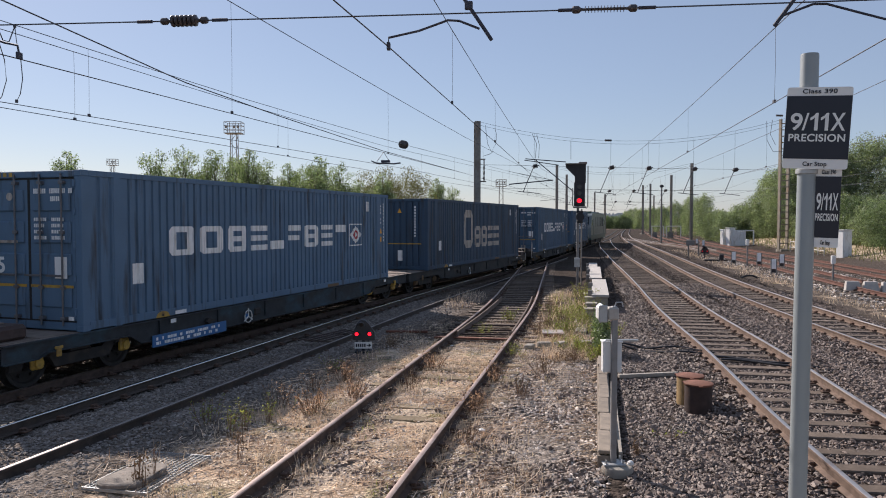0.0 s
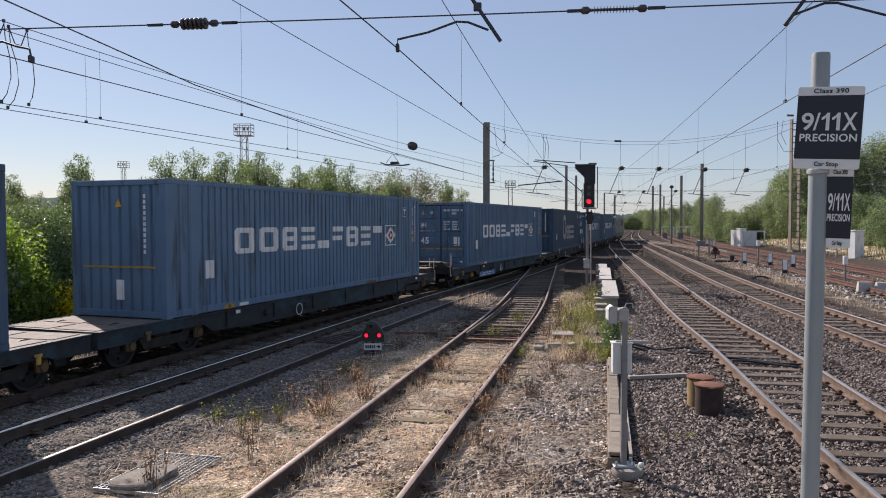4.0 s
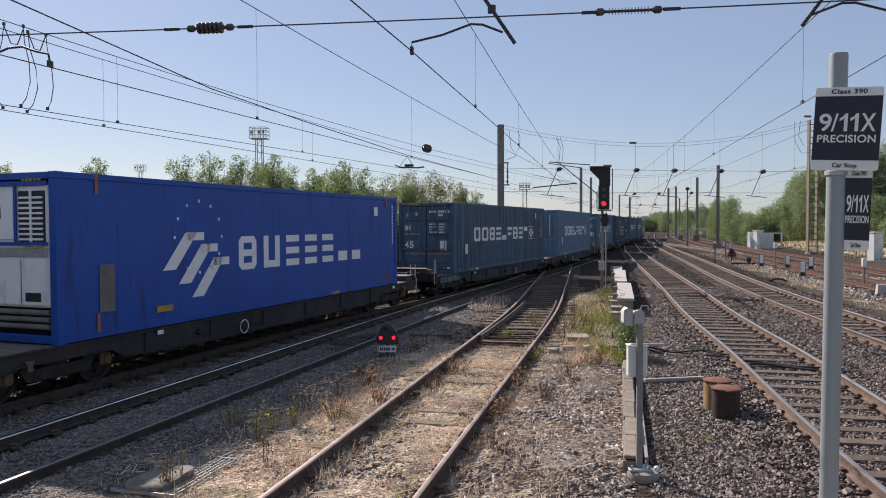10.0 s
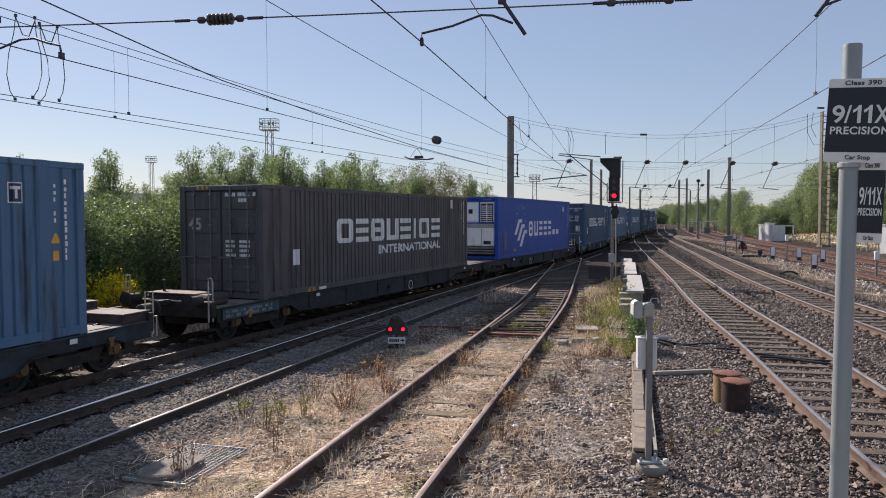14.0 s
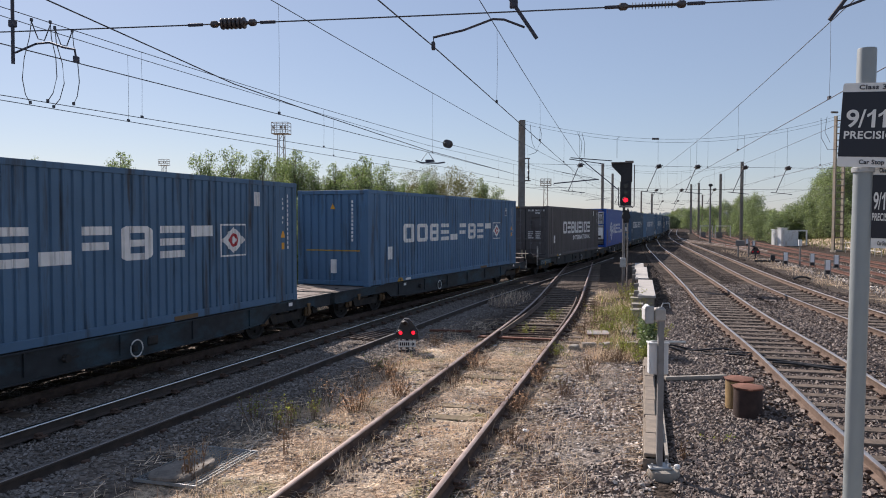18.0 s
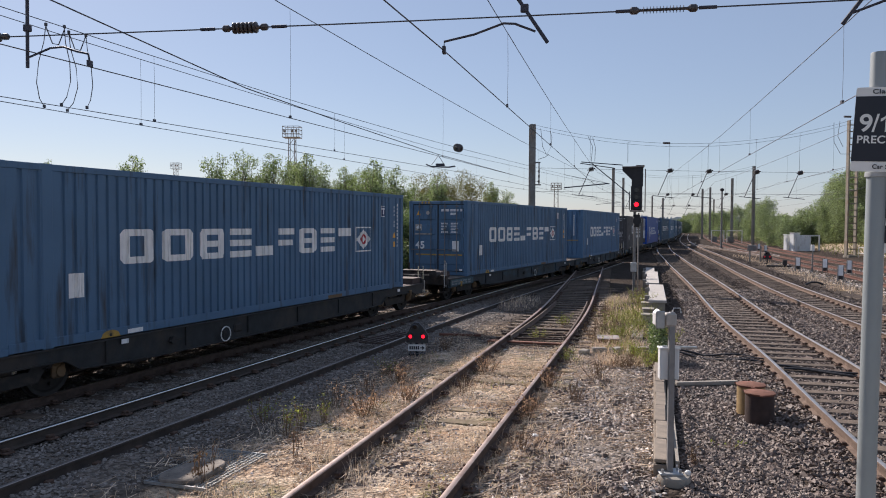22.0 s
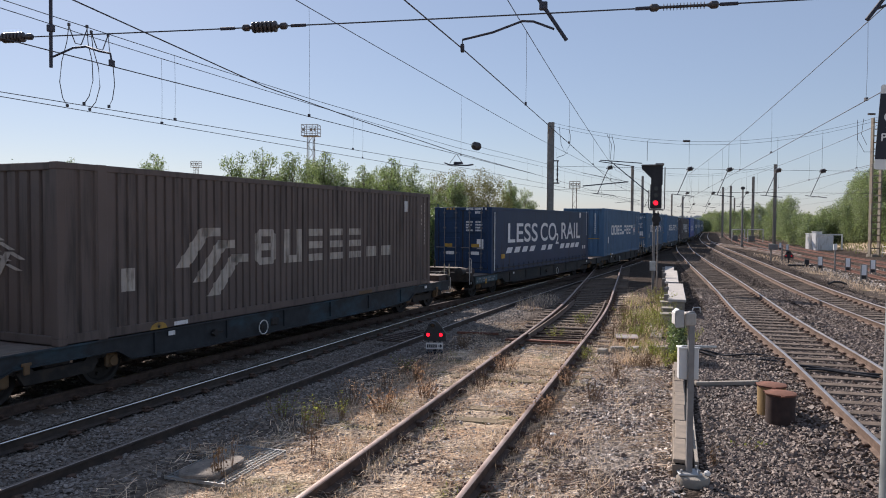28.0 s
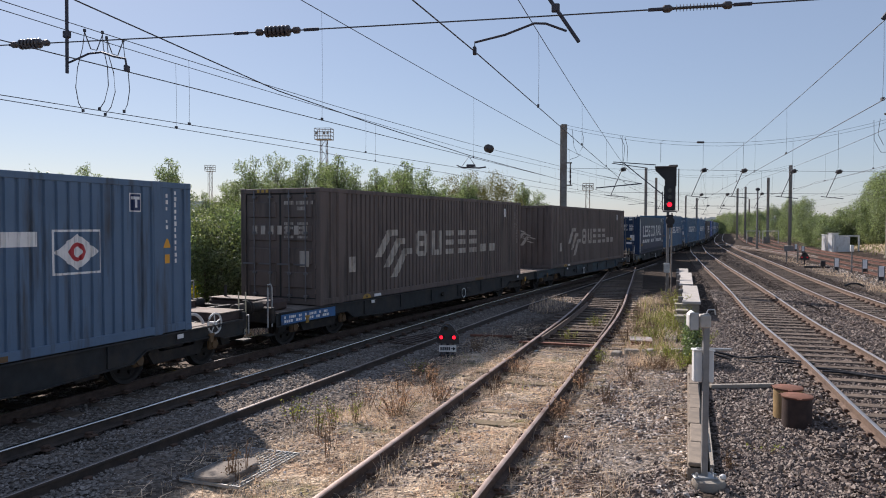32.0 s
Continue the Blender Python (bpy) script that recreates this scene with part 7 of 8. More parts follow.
# pipe stub and cables towards the running line
stub = thing("conduit", pose(0, 0, 0), "grey concrete conduit lying on the ballast", "conduit")
part("pipe", Geo().box(-0.6, 0.6, -0.05, 0.05, 0, 0.07, 0.01), M_CONC, stub, m=pose(3.85, 13.8, -0.2, 0, 0, 12))
stub = thing("conduit", pose(0, 0, 0), "concrete slab across the trough", "conduit")
part("slab", Geo().box(-0.42, 0.42, -0.13, 0.13, 0, 0.08, 0.01), M_CONC, stub, m=pose(3.45, 16.9, -0.1, 0, 0, 4))
for k, (a, b) in enumerate((((3.7, 17.2), (5.9, 16.2)), ((3.75, 17.0), (5.8, 15.9)), ((3.8, 17.35), (6.0, 16.5)))):
    t = thing("track_cable", pose(0, 0, 0), "black cable running to the rail", "cable", "track cables")
    pts = [(a[0] + (b[0] - a[0]) * f, a[1] + (b[1] - a[1]) * f + 0.18 * math.sin(f * 5 + k), -0.16 + 0.05 * math.sin(f * 9 + k)) for f in np.linspace(0, 1, 14)]
    part("cable", Geo().tube(pts, 0.022, 7), M_BLACK, t)
for k in range(2):
    t = thing("track_cable", pose(0, 0, 0), "black cable lying between the rails", "cable", "track cables")
    part("cable", Geo().tube([(5.75 + 1.6 * f, 15.2 + 0.25 * k - 0.9 * f + 0.1 * math.sin(7 * f + k), -0.13) for f in np.linspace(0, 1, 12)], 0.025, 7), M_BLACK, t)

# ---- steel tube stumps ----
for x, y, h, wall, top, label in ((3.93, 11.3, 0.46, M_RUST_D, M_RUST, "rusted steel tube stump, darkened for shade, with a red-brown lid"), (3.96, 11.78, 0.48, surf("ochre rusted tube", (0.33, 0.22, 0.10), 0.25, 6, 0.85, 0.1, 0.2, 60, (0.12, 0.07, 0.05), 0.45, 3), M_RUST,
                                  "ochre rusted steel tube stump with a red-brown lid")):
    s = thing("tube_stump", pose(x, y, -0.22), label, "steel tube", "tube stumps")
    part("tube", Geo().lathe([(0.205, -0.1), (0.205, h - 0.03), (0.195, h - 0.03)], 28), wall, s)
    part("lid", Geo().lathe([(0.215, h - 0.03), (0.22, h - 0.02), (0.22, h - 0.006), (0.21, h), (0.04, h + 0.004)], 28), top, s)
    for a in range(3):
        part("lug", Geo().box(0.21, 0.25, -0.03, 0.03, h - 0.028, h - 0.008, 0.004), top, s, m=pose(0, 0, 0, 0, 0, a * 120 + 20))

# ---- position light signal beside the siding ----
M_LENS = surf("dark lens", (0.02, 0.02, 0.022), 0.05, 4, 0.15, 0, 0)


def shunt_signal(x, y, z, turn, k, plate=True, lamp=M_LAMP_RED):
    s = thing("shunt_signal", pose(x, y, z, 0, 0, turn) @ Matrix.Scale(k, 4), "low black shunting signal with two red lights", "railway signal", "shunting signals")
    part("stem", Geo().cyl((0, 0.05, -0.1), (0, 0.05, 0.36), 0.04, 10).box(-0.2, 0.2, -0.1, 0.2, -0.06, 0.02, 0.01), M_BLACK, s)
    pr = [(-0.25, 0.28), (-0.27, 0.44), (-0.2, 0.56), (-0.15, 0.68), (-0.06, 0.77), (0.04, 0.76), (0.12, 0.69), (0.27, 0.46), (0.28, 0.27)]
    n = len(pr)
    g = Geo()
    g.add([(a, -0.02, b) for a, b in pr] + [(a, 0.16, b) for a, b in pr], [tuple(range(n)), tuple(range(2 * n - 1, n - 1, -1))] + [(i, (i + 1) % n, n + (i + 1) % n, n + i) for i in range(n)])
    body = part("housing", g, M_SIGNAL, s)
    for a, b, lit in ((-0.16, 0.43, True), (0.15, 0.43, True), (-0.05, 0.65, False)):
        part("lens", Geo().cyl((a, -0.028, b), (a, -0.015, b), 0.043, 18), lamp if lit else M_LENS, body, "glowing red lens" if lit else "unlit lens")
        vs, fs, m_ = [], [], 14
        for i in range(m_ + 1):
            th = radians(-20 + 220 * i / m_)
            for yy, rr in ((-0.02, 0.085), (-0.17, 0.08)):
                vs.append((a + rr * math.cos(th), yy, b + rr * math.sin(th)))
        for i in range(m_):
            fs.append((2 * i, 2 * i + 2, 2 * i + 3, 2 * i + 1))
        g = Geo()
        g.add(vs, fs)
        part("hood", g, M_SIGNAL, body)
    if plate:
        for e in (-0.15, 0.13):
            part("leg", Geo().box(e - 0.02, e + 0.02, 0.0, 0.04, -0.1, 0.3), M_SIGNAL, s)
        pl = part("sign_plate", Geo().box(-0.21, 0.21, -0.06, -0.045, 0.08, 0.24, 0.003), M_SIGN_W, s, "white plate with dark marks and an arrow")
        g = Geo()
        for i in range(5):
            g.box(-0.18 + i * 0.05, -0.145 + i * 0.05, -0.063, -0.06, 0.12, 0.2)
        part("marking", g, M_SIGN_K, pl)
        g = Geo().box(0.08, 0.14, -0.063, -0.06, 0.15, 0.17)
        g.add([(0.13, -0.0625, 0.11), (0.19, -0.0625, 0.16), (0.13, -0.0625, 0.21)], [(0, 1, 2)])
        part("arrow", g, M_SIGN_K, pl)
    return s


shunt_signal(-1.78, 16.45, -0.19, 4, 0.92)
shunt_signal(21.0, 59.3, -0.2, -18, 1.2, False, M_LAMP_DIM)

# ---- main signal ----
sig = thing("colour_light_signal", pose(6.2, 33.7, -0.22, 0, 0, -8), "tall black colour-light signal showing red, on a grey post", "railway signal")
part("post", Geo().cyl((-0.06, 0.1, 0), (-0.06, 0.1, 4.5), 0.06, 14), M_GALV_OLD, sig)
part("ladder", Geo().cyl((0.12, 0.3, 0), (0.12, 0.2, 3.5), 0.028, 6).cyl((0.12, 0.55, 0), (0.12, 0.45, 3.5), 0.028, 6), M_GALV_OLD, sig)
hd = part("head", Geo().box(-0.24, 0.25, -0.05, 0.2, 3.62, 4.72, 0.03), M_BLACK, sig)
g = Geo()
pr = [(-0.62, 5.56), (0.28, 5.56), (0.28, 4.68), (-0.21, 4.68), (-0.21, 4.98), (-0.62, 5.40)]
g.add([(x, -0.04, z) for x, z in pr] + [(x, 0.2, z) for x, z in pr], [tuple(range(6)), tuple(range(11, 5, -1))] + [(i, (i + 1) % 6, 6 + (i + 1) % 6, 6 + i) for i in range(6)])
part("route_indicator", g, M_BLACK, sig)
part("cap", Geo().box(-0.04, 0.33, -0.1, 0.25, 5.53, 5.62, 0.01).box(-0.64, 0.0, -0.16, 0.22, 5.52, 5.565, 0.01), M_GALV_OLD, sig)
part("red_lens", Geo().cyl((0.0, -0.075, 3.87), (0.0, -0.055, 3.87), 0.1, 20), M_LAMP_RED, hd, "glowing red lens")
for z in (4.2, 4.5):
    part("dark_lens", Geo().cyl((0.0, -0.07, z), (0.0, -0.05, z), 0.1, 16), M_LENS, hd)
vs, fs = [], []
for i in range(15):
    th = radians(-10 + 200 * i / 14)
    vs += [(0.15 * math.cos(th), -0.05, 3.87 + 0.15 * math.sin(th)), (0.14 * math.cos(th), -0.3, 3.86 + 0.14 * math.sin(th))]
    if i:
        fs.append((2 * i - 2, 2 * i, 2 * i + 1, 2 * i - 1))
g = Geo()
g.add(vs, fs)
part("hood", g, M_BLACK, hd)
part("guard_rail", Geo().tube([(0.38, 0.1, 5.45), (0.38, 0.1, 3.6), (0.3, 0.1, 3.52)], 0.025, 6).tube([(-0.3, 0.1, 4.45), (-0.3, 0.1, 3.65), (-0.2, 0.1, 3.55)], 0.025, 6), M_GALV_OLD, sig)
part("platform_bracket", Geo().box(-0.28, 0.3, -0.1, 0.3, 3.54, 3.61, 0.01), M_GALV_OLD, sig)
part("subsidiary_signal", Geo().cyl((0.03, -0.14, 3.14), (0.03, 0.1, 3.14), 0.19, 20).box(-0.13, 0.17, -0.06, 0.12, 3.3, 3.42, 0.03).box(-0.1, 0.16, -0.02, 0.12, 2.85, 3.0, 0.03), M_BLACK, sig)
part("junction_box", Geo().box(-0.22, 0.04, -0.12, 0.05, 0.85, 1.28, 0.02), M_GALV, sig)

# ---- steel cover plate, mesh panel with concrete slab ----
cov_ = thing("inspection_cover", pose(2.78, 18.65, -0.22, 0, 0, -6), "rust-edged grey inspection cover on a low box", "inspection cover")
part("box", Geo().box(-0.24, 0.24, -0.3, 0.3, 0, 0.13, 0.012), M_RUST, cov_)
part("lid", Geo().box(-0.27, 0.27, -0.33, 0.33, 0.13, 0.155, 0.006), surf("grey cover plate", (0.36, 0.33, 0.31), 0.15, 5, 0.8, 0, 0.2, 50, (0.24, 0.13, 0.1), 0.5, 4), cov_)
for i in range(5):
    rb = thing("rubble_block", pose(2.0 + 0.36 * i, 17.0 + 0.15 * (i % 2), -0.22, 0, 0, R.uniform(0, 90)), "broken grey concrete block in the weeds", "rubble", "rubble")
    part("block", Geo().box(-0.16, 0.16, -0.1, 0.1, 0, 0.1 + 0.03 * (i % 3), 0.02), M_CONC, rb)
mp_ = thing("mesh_panel", pose(-3.39, 8.48, -0.2, 0, 0, -13), "galvanised steel mesh panel with a broken concrete slab on it", "mesh panel")
for i in range(14):
    part("bar", Geo().box(-0.40 + i * 0.06, -0.394 + i * 0.06, -0.63, 0.63, 0.012, 0.028), M_GALV, mp_)
for i in range(21):
    part("bar", Geo().box(-0.40, 0.386, -0.63 + i * 0.0627, -0.624 + i * 0.0627, 0.006, 0.02), M_GALV, mp_)
for y in (-0.645, 0.63):
    part("edge_bar", Geo().box(-0.41, 0.40, y, y + 0.015, 0.0, 0.034), M_GALV, mp_)
slab_o = thing("concrete_slab", pose(-3.47, 8.2, -0.195, 1.5, -1.0, 0), "broken weathered concrete slab lying on mesh", "concrete slab")
edge = [(-0.36, -0.17), (-0.21, 0.18), (0.13, 0.39), (0.33, 0.26), (0.27, 0.03), (0.15, -0.35), (-0.22, -0.32)]
rim = []
for (x0, y0), (x1, y1) in zip(edge, edge[1:] + edge[:1]):      # crumbled edges between knocked-off corners
    for f in (0.08, 0.3, 0.5, 0.7, 0.92):
        x, y = x0 + (x1 - x0) * f, y0 + (y1 - y0) * f
        q = 1 + 0.10 * noise.noise((x * 6, y * 6, 4.4)) + 0.05 * noise.noise((x * 25, y * 25, 1.7)) - (0.05 if f in (0.08, 0.92) else 0)
        rim.append((x * q, y * q))
rings = [(0.97, 0.024), (1.0, 0.045), (0.985, 0.072), (0.93, 0.085), (0.78, 0.088), (0.55, 0.09), (0.3, 0.089)]
vs = [(x * f, y * f, z + (0.010 * noise.noise((x * f * 9, y * f * 9, 2.0)) if z > 0.08 else 0.008 * noise.noise((x * 16, y * 16, z * 40)))) for f, z in rings for x, y in rim]
n = len(rim)
fs = [(k * n + i, k * n + (i + 1) % n, (k + 1) * n + (i + 1) % n, (k + 1) * n + i) for k in range(len(rings) - 1) for i in range(n)]
g = Geo()
g.add(vs + [(0, 0, 0.09)], fs + [tuple(range(n - 1, -1, -1))] + [((len(rings) - 1) * n + i, (len(rings) - 1) * n + (i + 1) % n, len(vs)) for i in range(n)])
part("slab", g, M_SLAB, slab_o, sharp=30)

# turnout gear in the siding: point blades, stretcher bars and a cover board
tn = thing("turnout_gear", pose(0, 0, 0), "rusty point blades and rods in the siding", "track part")
for side, off in ((-1, 0.10), (1, -0.10)):
    pts = []
    for f in np.linspace(0, 1, 12):
        y = 18.3 + 8.5 * f
        pts.append((float(siding_x(y)) + side * 0.752 - side * (0.07 + 0.16 * f * (1 if side < 0 else 0.6)), y, -0.012))
    part("point_blade", Geo().sweep([(-0.03, -0.13), (0.03, -0.13), (0.018, -0.1), (0.018, 0.0), (-0.018, 0.0), (-0.018, -0.1)], pts), M_RAIL_RUST, tn)
for y in (18.6, 19.3, 20.2):
    x = float(siding_x(y))
    part("stretcher_bar", Geo().cyl((x - 1.1, y, -0.12), (x + 0.95, y - 0.2, -0.12), 0.025, 8), M_RUST_D, tn)
part("cover_board", Geo().box(-1.1, 1.0, -0.08, 0.08, 0, 0.05, 0.008), M_RUST, tn, m=pose(float(siding_x(18.0)) - 0.1, 18.0, -0.17, 0, 0, -12))
part("cover_board", Geo().box(-0.5, 0.6, -0.04, 0.04, 0, 0.06, 0.008), M_RUST, tn, m=pose(-1.0, 19.3, -0.2, 0, 0, -4))

# ---- far side: cabinets, marker posts, fence, lamp post, floodlight towers ----
CAB = "equipment cabinets beside the far tracks"
for x, y, w, dp, h in ((33.55, 88.5, 0.55, 0.6, 2.0), (34.0, 87.5, 0.8, 0.7, 2.2), (30.9, 57.0, 0.85, 0.7, 2.15)):
    c_ = thing("equipment_cabinet", pose(x, y, float(ground_z(x, y)) - 0.1, 0, 0, 16), "white trackside equipment cabinet", "cabinet", CAB)
    part("body", Geo().box(-w / 2, w / 2, -dp / 2, dp / 2, 0, h, 0.03), M_WHITE, c_)
    part("door", Geo().box(-w / 2 + 0.06, w / 2 - 0.06, -dp / 2 - 0.02, -dp / 2 + 0.005, 0.15, h - 0.12, 0.01), M_WHITE, c_)
    part("roof", Geo().box(-w / 2 - 0.06, w / 2 + 0.06, -dp / 2 - 0.08, dp / 2 + 0.06, h, h + 0.07, 0.015), M_WHITE, c_)
for x, y, w, h in ((35.0, 86.5, 2.4, 1.95), (37.7, 130, 2.0, 2.2), (40.5, 130, 2.4, 2.2)):
    c_ = thing("open_cabinet_frame", pose(x, y, float(ground_z(x, y)) - 0.05, 0, 0, -18), "white steel frame round grey equipment boxes", "cabinet", CAB)
    for s in (-w / 2, w / 2):
        part("leg", Geo().box(s - 0.07, s + 0.07, -0.07, 0.07, 0, h, 0.01), M_WHITE, c_)
    part("top_bar", Geo().box(-w / 2, w / 2, -0.06, 0.06, h - 0.14, h - 0.01, 0.01), M_WHITE, c_)
    if y < 100:
        part("box", Geo().box(-w / 2 + 0.1, 0.35, -0.05, 0.6, 0.1, h - 0.16, 0.02), M_WHITE, c_)
    else:
        part("box", Geo().box(-w / 2 + 0.15, -0.1, 0.1, 0.5, 0.1, h * 0.5, 0.02), M_GALV_OLD, c_)
for x, y in ((19.39, 49.3), (20.35, 47.6), (20.9, 45.6), (17.9, 40.0), (27.8, 79), (29.5, 86)):
    c_ = thing("marker_post", pose(x, y, -0.22, 0, 0, -18), "short white marker post with a dark plate", "post", "marker posts")
    for s_ in (-1, 1):
        part("post", Geo().box(s_ * 0.13 - 0.03, s_ * 0.13 + 0.03, -0.03, 0.03, 0, 0.9, 0.008), M_GALV_OLD, c_)
    part("board", Geo().box(-0.11, 0.11, -0.05, -0.02, 0.36, 0.9, 0.008), M_WHITE_C, c_)
    part("panel", Geo().box(-0.1, 0.1, -0.056, -0.03, 0.16, 0.35), M_BLACK, c_)
for x, y, h in ((18.64, 35.3, 1.25), (20.0, 48.6, 1.7)):
    c_ = thing("marker_post", pose(x, y, -0.22), "slim grey post with a white head", "post", "marker posts")
    part("post", Geo().cyl((0, 0, 0), (0, 0, h), 0.05, 10), M_GALV_OLD, c_)
    part("head", Geo().box(-0.1, 0.1, -0.07, 0.07, h - 0.35, h + 0.05, 0.02), M_WHITE, c_)
gb = "pale blue ballast boxes"
for i in range(4):
    c_ = thing("concrete_block", pose(17.2 + 0.62 * i, 31.0 - 0.25 * i, -0.22, 0, 0, -14), "pale blue-grey concrete block with sloped face", "concrete block", gb)
    g = Geo()
    g.add([(-0.3, -0.2, 0), (0.3, -0.2, 0), (0.3, 0.2, 0), (-0.3, 0.2, 0), (-0.24, -0.05, 0.42), (0.24, -0.05, 0.42), (0.24, 0.2, 0.42), (-0.24, 0.2, 0.42)],
          [(0, 3, 2, 1), (4, 5, 6, 7), (0, 1, 5, 4), (1, 2, 6, 5), (2, 3, 7, 6), (3, 0, 4, 7)])
    part("block", g, M_CONC_W, c_)
fence = thing("railing", pose(32.4, 69.0, -0.24, 0, 0, -99), "pale tubular railing beside the lattice mast", "railing")
for i in range(7):
    part("post", Geo().cyl((i * 1.5, 0, 0), (i * 1.5, 0, 1.1), 0.045, 8), M_CONC_W, fence)
for z in (0.55, 1.07):
    part("rail", Geo().cyl((-0.03, 0, z), (9.03, 0, z), 0.04, 8), M_CONC_W, fence)
lp = thing("lamp_post", pose(28.0, 95, -0.1), "slim grey lamp post with a round lamp head", "lamp post")
part("column", Geo().cyl((0, 0, 0), (0, 0, 7.2), 0.14, 10, 0.09), M_GALV_OLD, lp)
part("head", Geo().lathe([(0.05, 7.1), (0.26, 7.2), (0.25, 7.4), (0.08, 7.5)], 12), M_BLACK, lp)
pb = thing("trackside_box", pose(20.4, 61.5, -0.2, 0, 0, -18), "grey trackside box on a stand", "cabinet")
for q, hq in ((0.0, 1.0), (0.8, 1.3)):
    part("leg", Geo().cyl((q, 0, 0), (q, 0, hq), 0.06, 8), M_GALV_OLD, pb)
part("box", Geo().box(-0.2, 0.5, -0.15, 0.15, 0.9, 1.35, 0.02), M_GALV_OLD, pb)


def tower(x, y, h, k=1.0):
    t = thing("floodlight_tower", pose(x, y, -0.3), "grey lattice floodlight tower beyond the trees", "floodlight tower", "floodlight towers")
    w = 0.75 * k
    for a, b in ((-1, -1), (1, -1), (1, 1), (-1, 1)):
        part("leg", Geo().cyl((a * w, b * w, 0), (a * w * 0.8, b * w * 0.8, h), 0.09 * k, 6), M_GALV_OLD, t)
    n = int(h / (1.6 * k))
    for i in range(n):
        z0, z1 = h * i / n, h * (i + 1) / n
        q = 1 - 0.2 * i / n
        s = 1 if i % 2 else -1
        part("brace", Geo().cyl((-s * w * q, -w * q, z0), (s * w * q, -w * q, z1), 0.05 * k, 5), M_GALV_OLD, t)
        part("brace", Geo().cyl((w * q, -s * w * q, z0), (w * q, s * w * q, z1), 0.05 * k, 5), M_GALV_OLD, t)
    part("platform", Geo().box(-1.7 * k, 1.7 * k, -1.2 * k, 1.2 * k, h, h + 0.15 * k), M_GALV_OLD, t)
    for z in (0.8, 1.6):
        part("rail", Geo().tube([(-1.7 * k, -1.2 * k, h + z * k), (1.7 * k, -1.2 * k, h + z * k), (1.7 * k, 1.2 * k, h + z * k), (-1.7 * k, 1.2 * k, h + z * k), (-1.7 * k, -1.2 * k, h + z * k)], 0.06 * k, 5), M_GALV_OLD, t)
    for a in (-1.7, -0.57, 0.57, 1.7):
        for b in (-1.2, 1.2):
            part("cage_post", Geo().cyl((a * k, b * k, h), (a * k, b * k, h + 2.3 * k), 0.06 * k, 5), M_GALV_OLD, t)
    part("rail", Geo().tube([(-1.7 * k, -1.2 * k, h + 2.3 * k), (1.7 * k, -1.2 * k, h + 2.3 * k), (1.7 * k, 1.2 * k, h + 2.3 * k), (-1.7 * k, 1.2 * k, h + 2.3 * k), (-1.7 * k, -1.2 * k, h + 2.3 * k)], 0.06 * k, 5), M_GALV_OLD, t)
    for i in (0, 2, 3):
        part("floodlight", Geo().box(-1.5 * k + i * 0.8 * k, -1.1 * k + i * 0.8 * k, -1.35 * k, -1.1 * k, h + 1.0 * k, h + 1.5 * k, 0.03), M_GALV_OLD, t)


tower(-42.1, 150, 20.6)
tower(-133.5, 300, 25.5, 1.1)
tower(-118, 290, 17, 0.8)
tower(23.5, 300, 17.0, 1.2)

# dark debris on the verge
for x, y, L_, h, a in ((20.0, 54.2, 1.6, 0.12, -16), (20.3, 53.9, 0.3, 0.5, -16)):
    t = thing("timber_scrap", pose(x, y, -0.2, 0, 0, a), "dark scrap timber lying on the verge", "debris", "verge debris")
    part("beam", Geo().box(-L_ / 2, L_ / 2, -0.14, 0.14, 0, h, 0.02), M_BLACK, t)
t = thing("rubber_strip", pose(15.7, 37.8, -0.22, 0, 0, 10), "dark curved rubber strip on the dry grass", "debris", "verge debris")
part("strip", Geo().tube([(-0.5, 0, 0.05), (-0.2, 0, 0.16), (0.15, 0.02, 0.16), (0.5, 0.05, 0.03)], 0.05, 6), M_BLACK, t)

rods = thing("point_rods", pose(0, 0, 0), "thin steel point rods lying between the middle track's rails", "track part")
for i in range(4):
    o = i * 0.17
    part("rod", Geo().cyl((-3.45 + o, 17.55 - 0.08 * i, -0.12), (-2.55 + o, 19.35 - 0.08 * i, -0.12), 0.016, 6), M_RUST_D, rods)
for f in (0.2, 0.8):
    part("bearer", Geo().box(-0.05, 0.75, -0.05, 0.05, -0.06, -0.02, 0.006), M_SLEEPER, rods, m=pose(-3.5 + 0.9 * f, 17.6 + 1.8 * f, -0.14, 0, 0, -20))

# ---- loose stones, dry grass and weeds ----
def scatter(n, x0, x1, y0, y1, seed, keep):
    r = np.random.default_rng(seed)
    x, y = r.uniform(x0, x1, n), y0 + (y1 - y0) * r.random(n) ** 1.25
    ok = r.random(n) < keep(x, y)
    return x[ok], y[ok], r


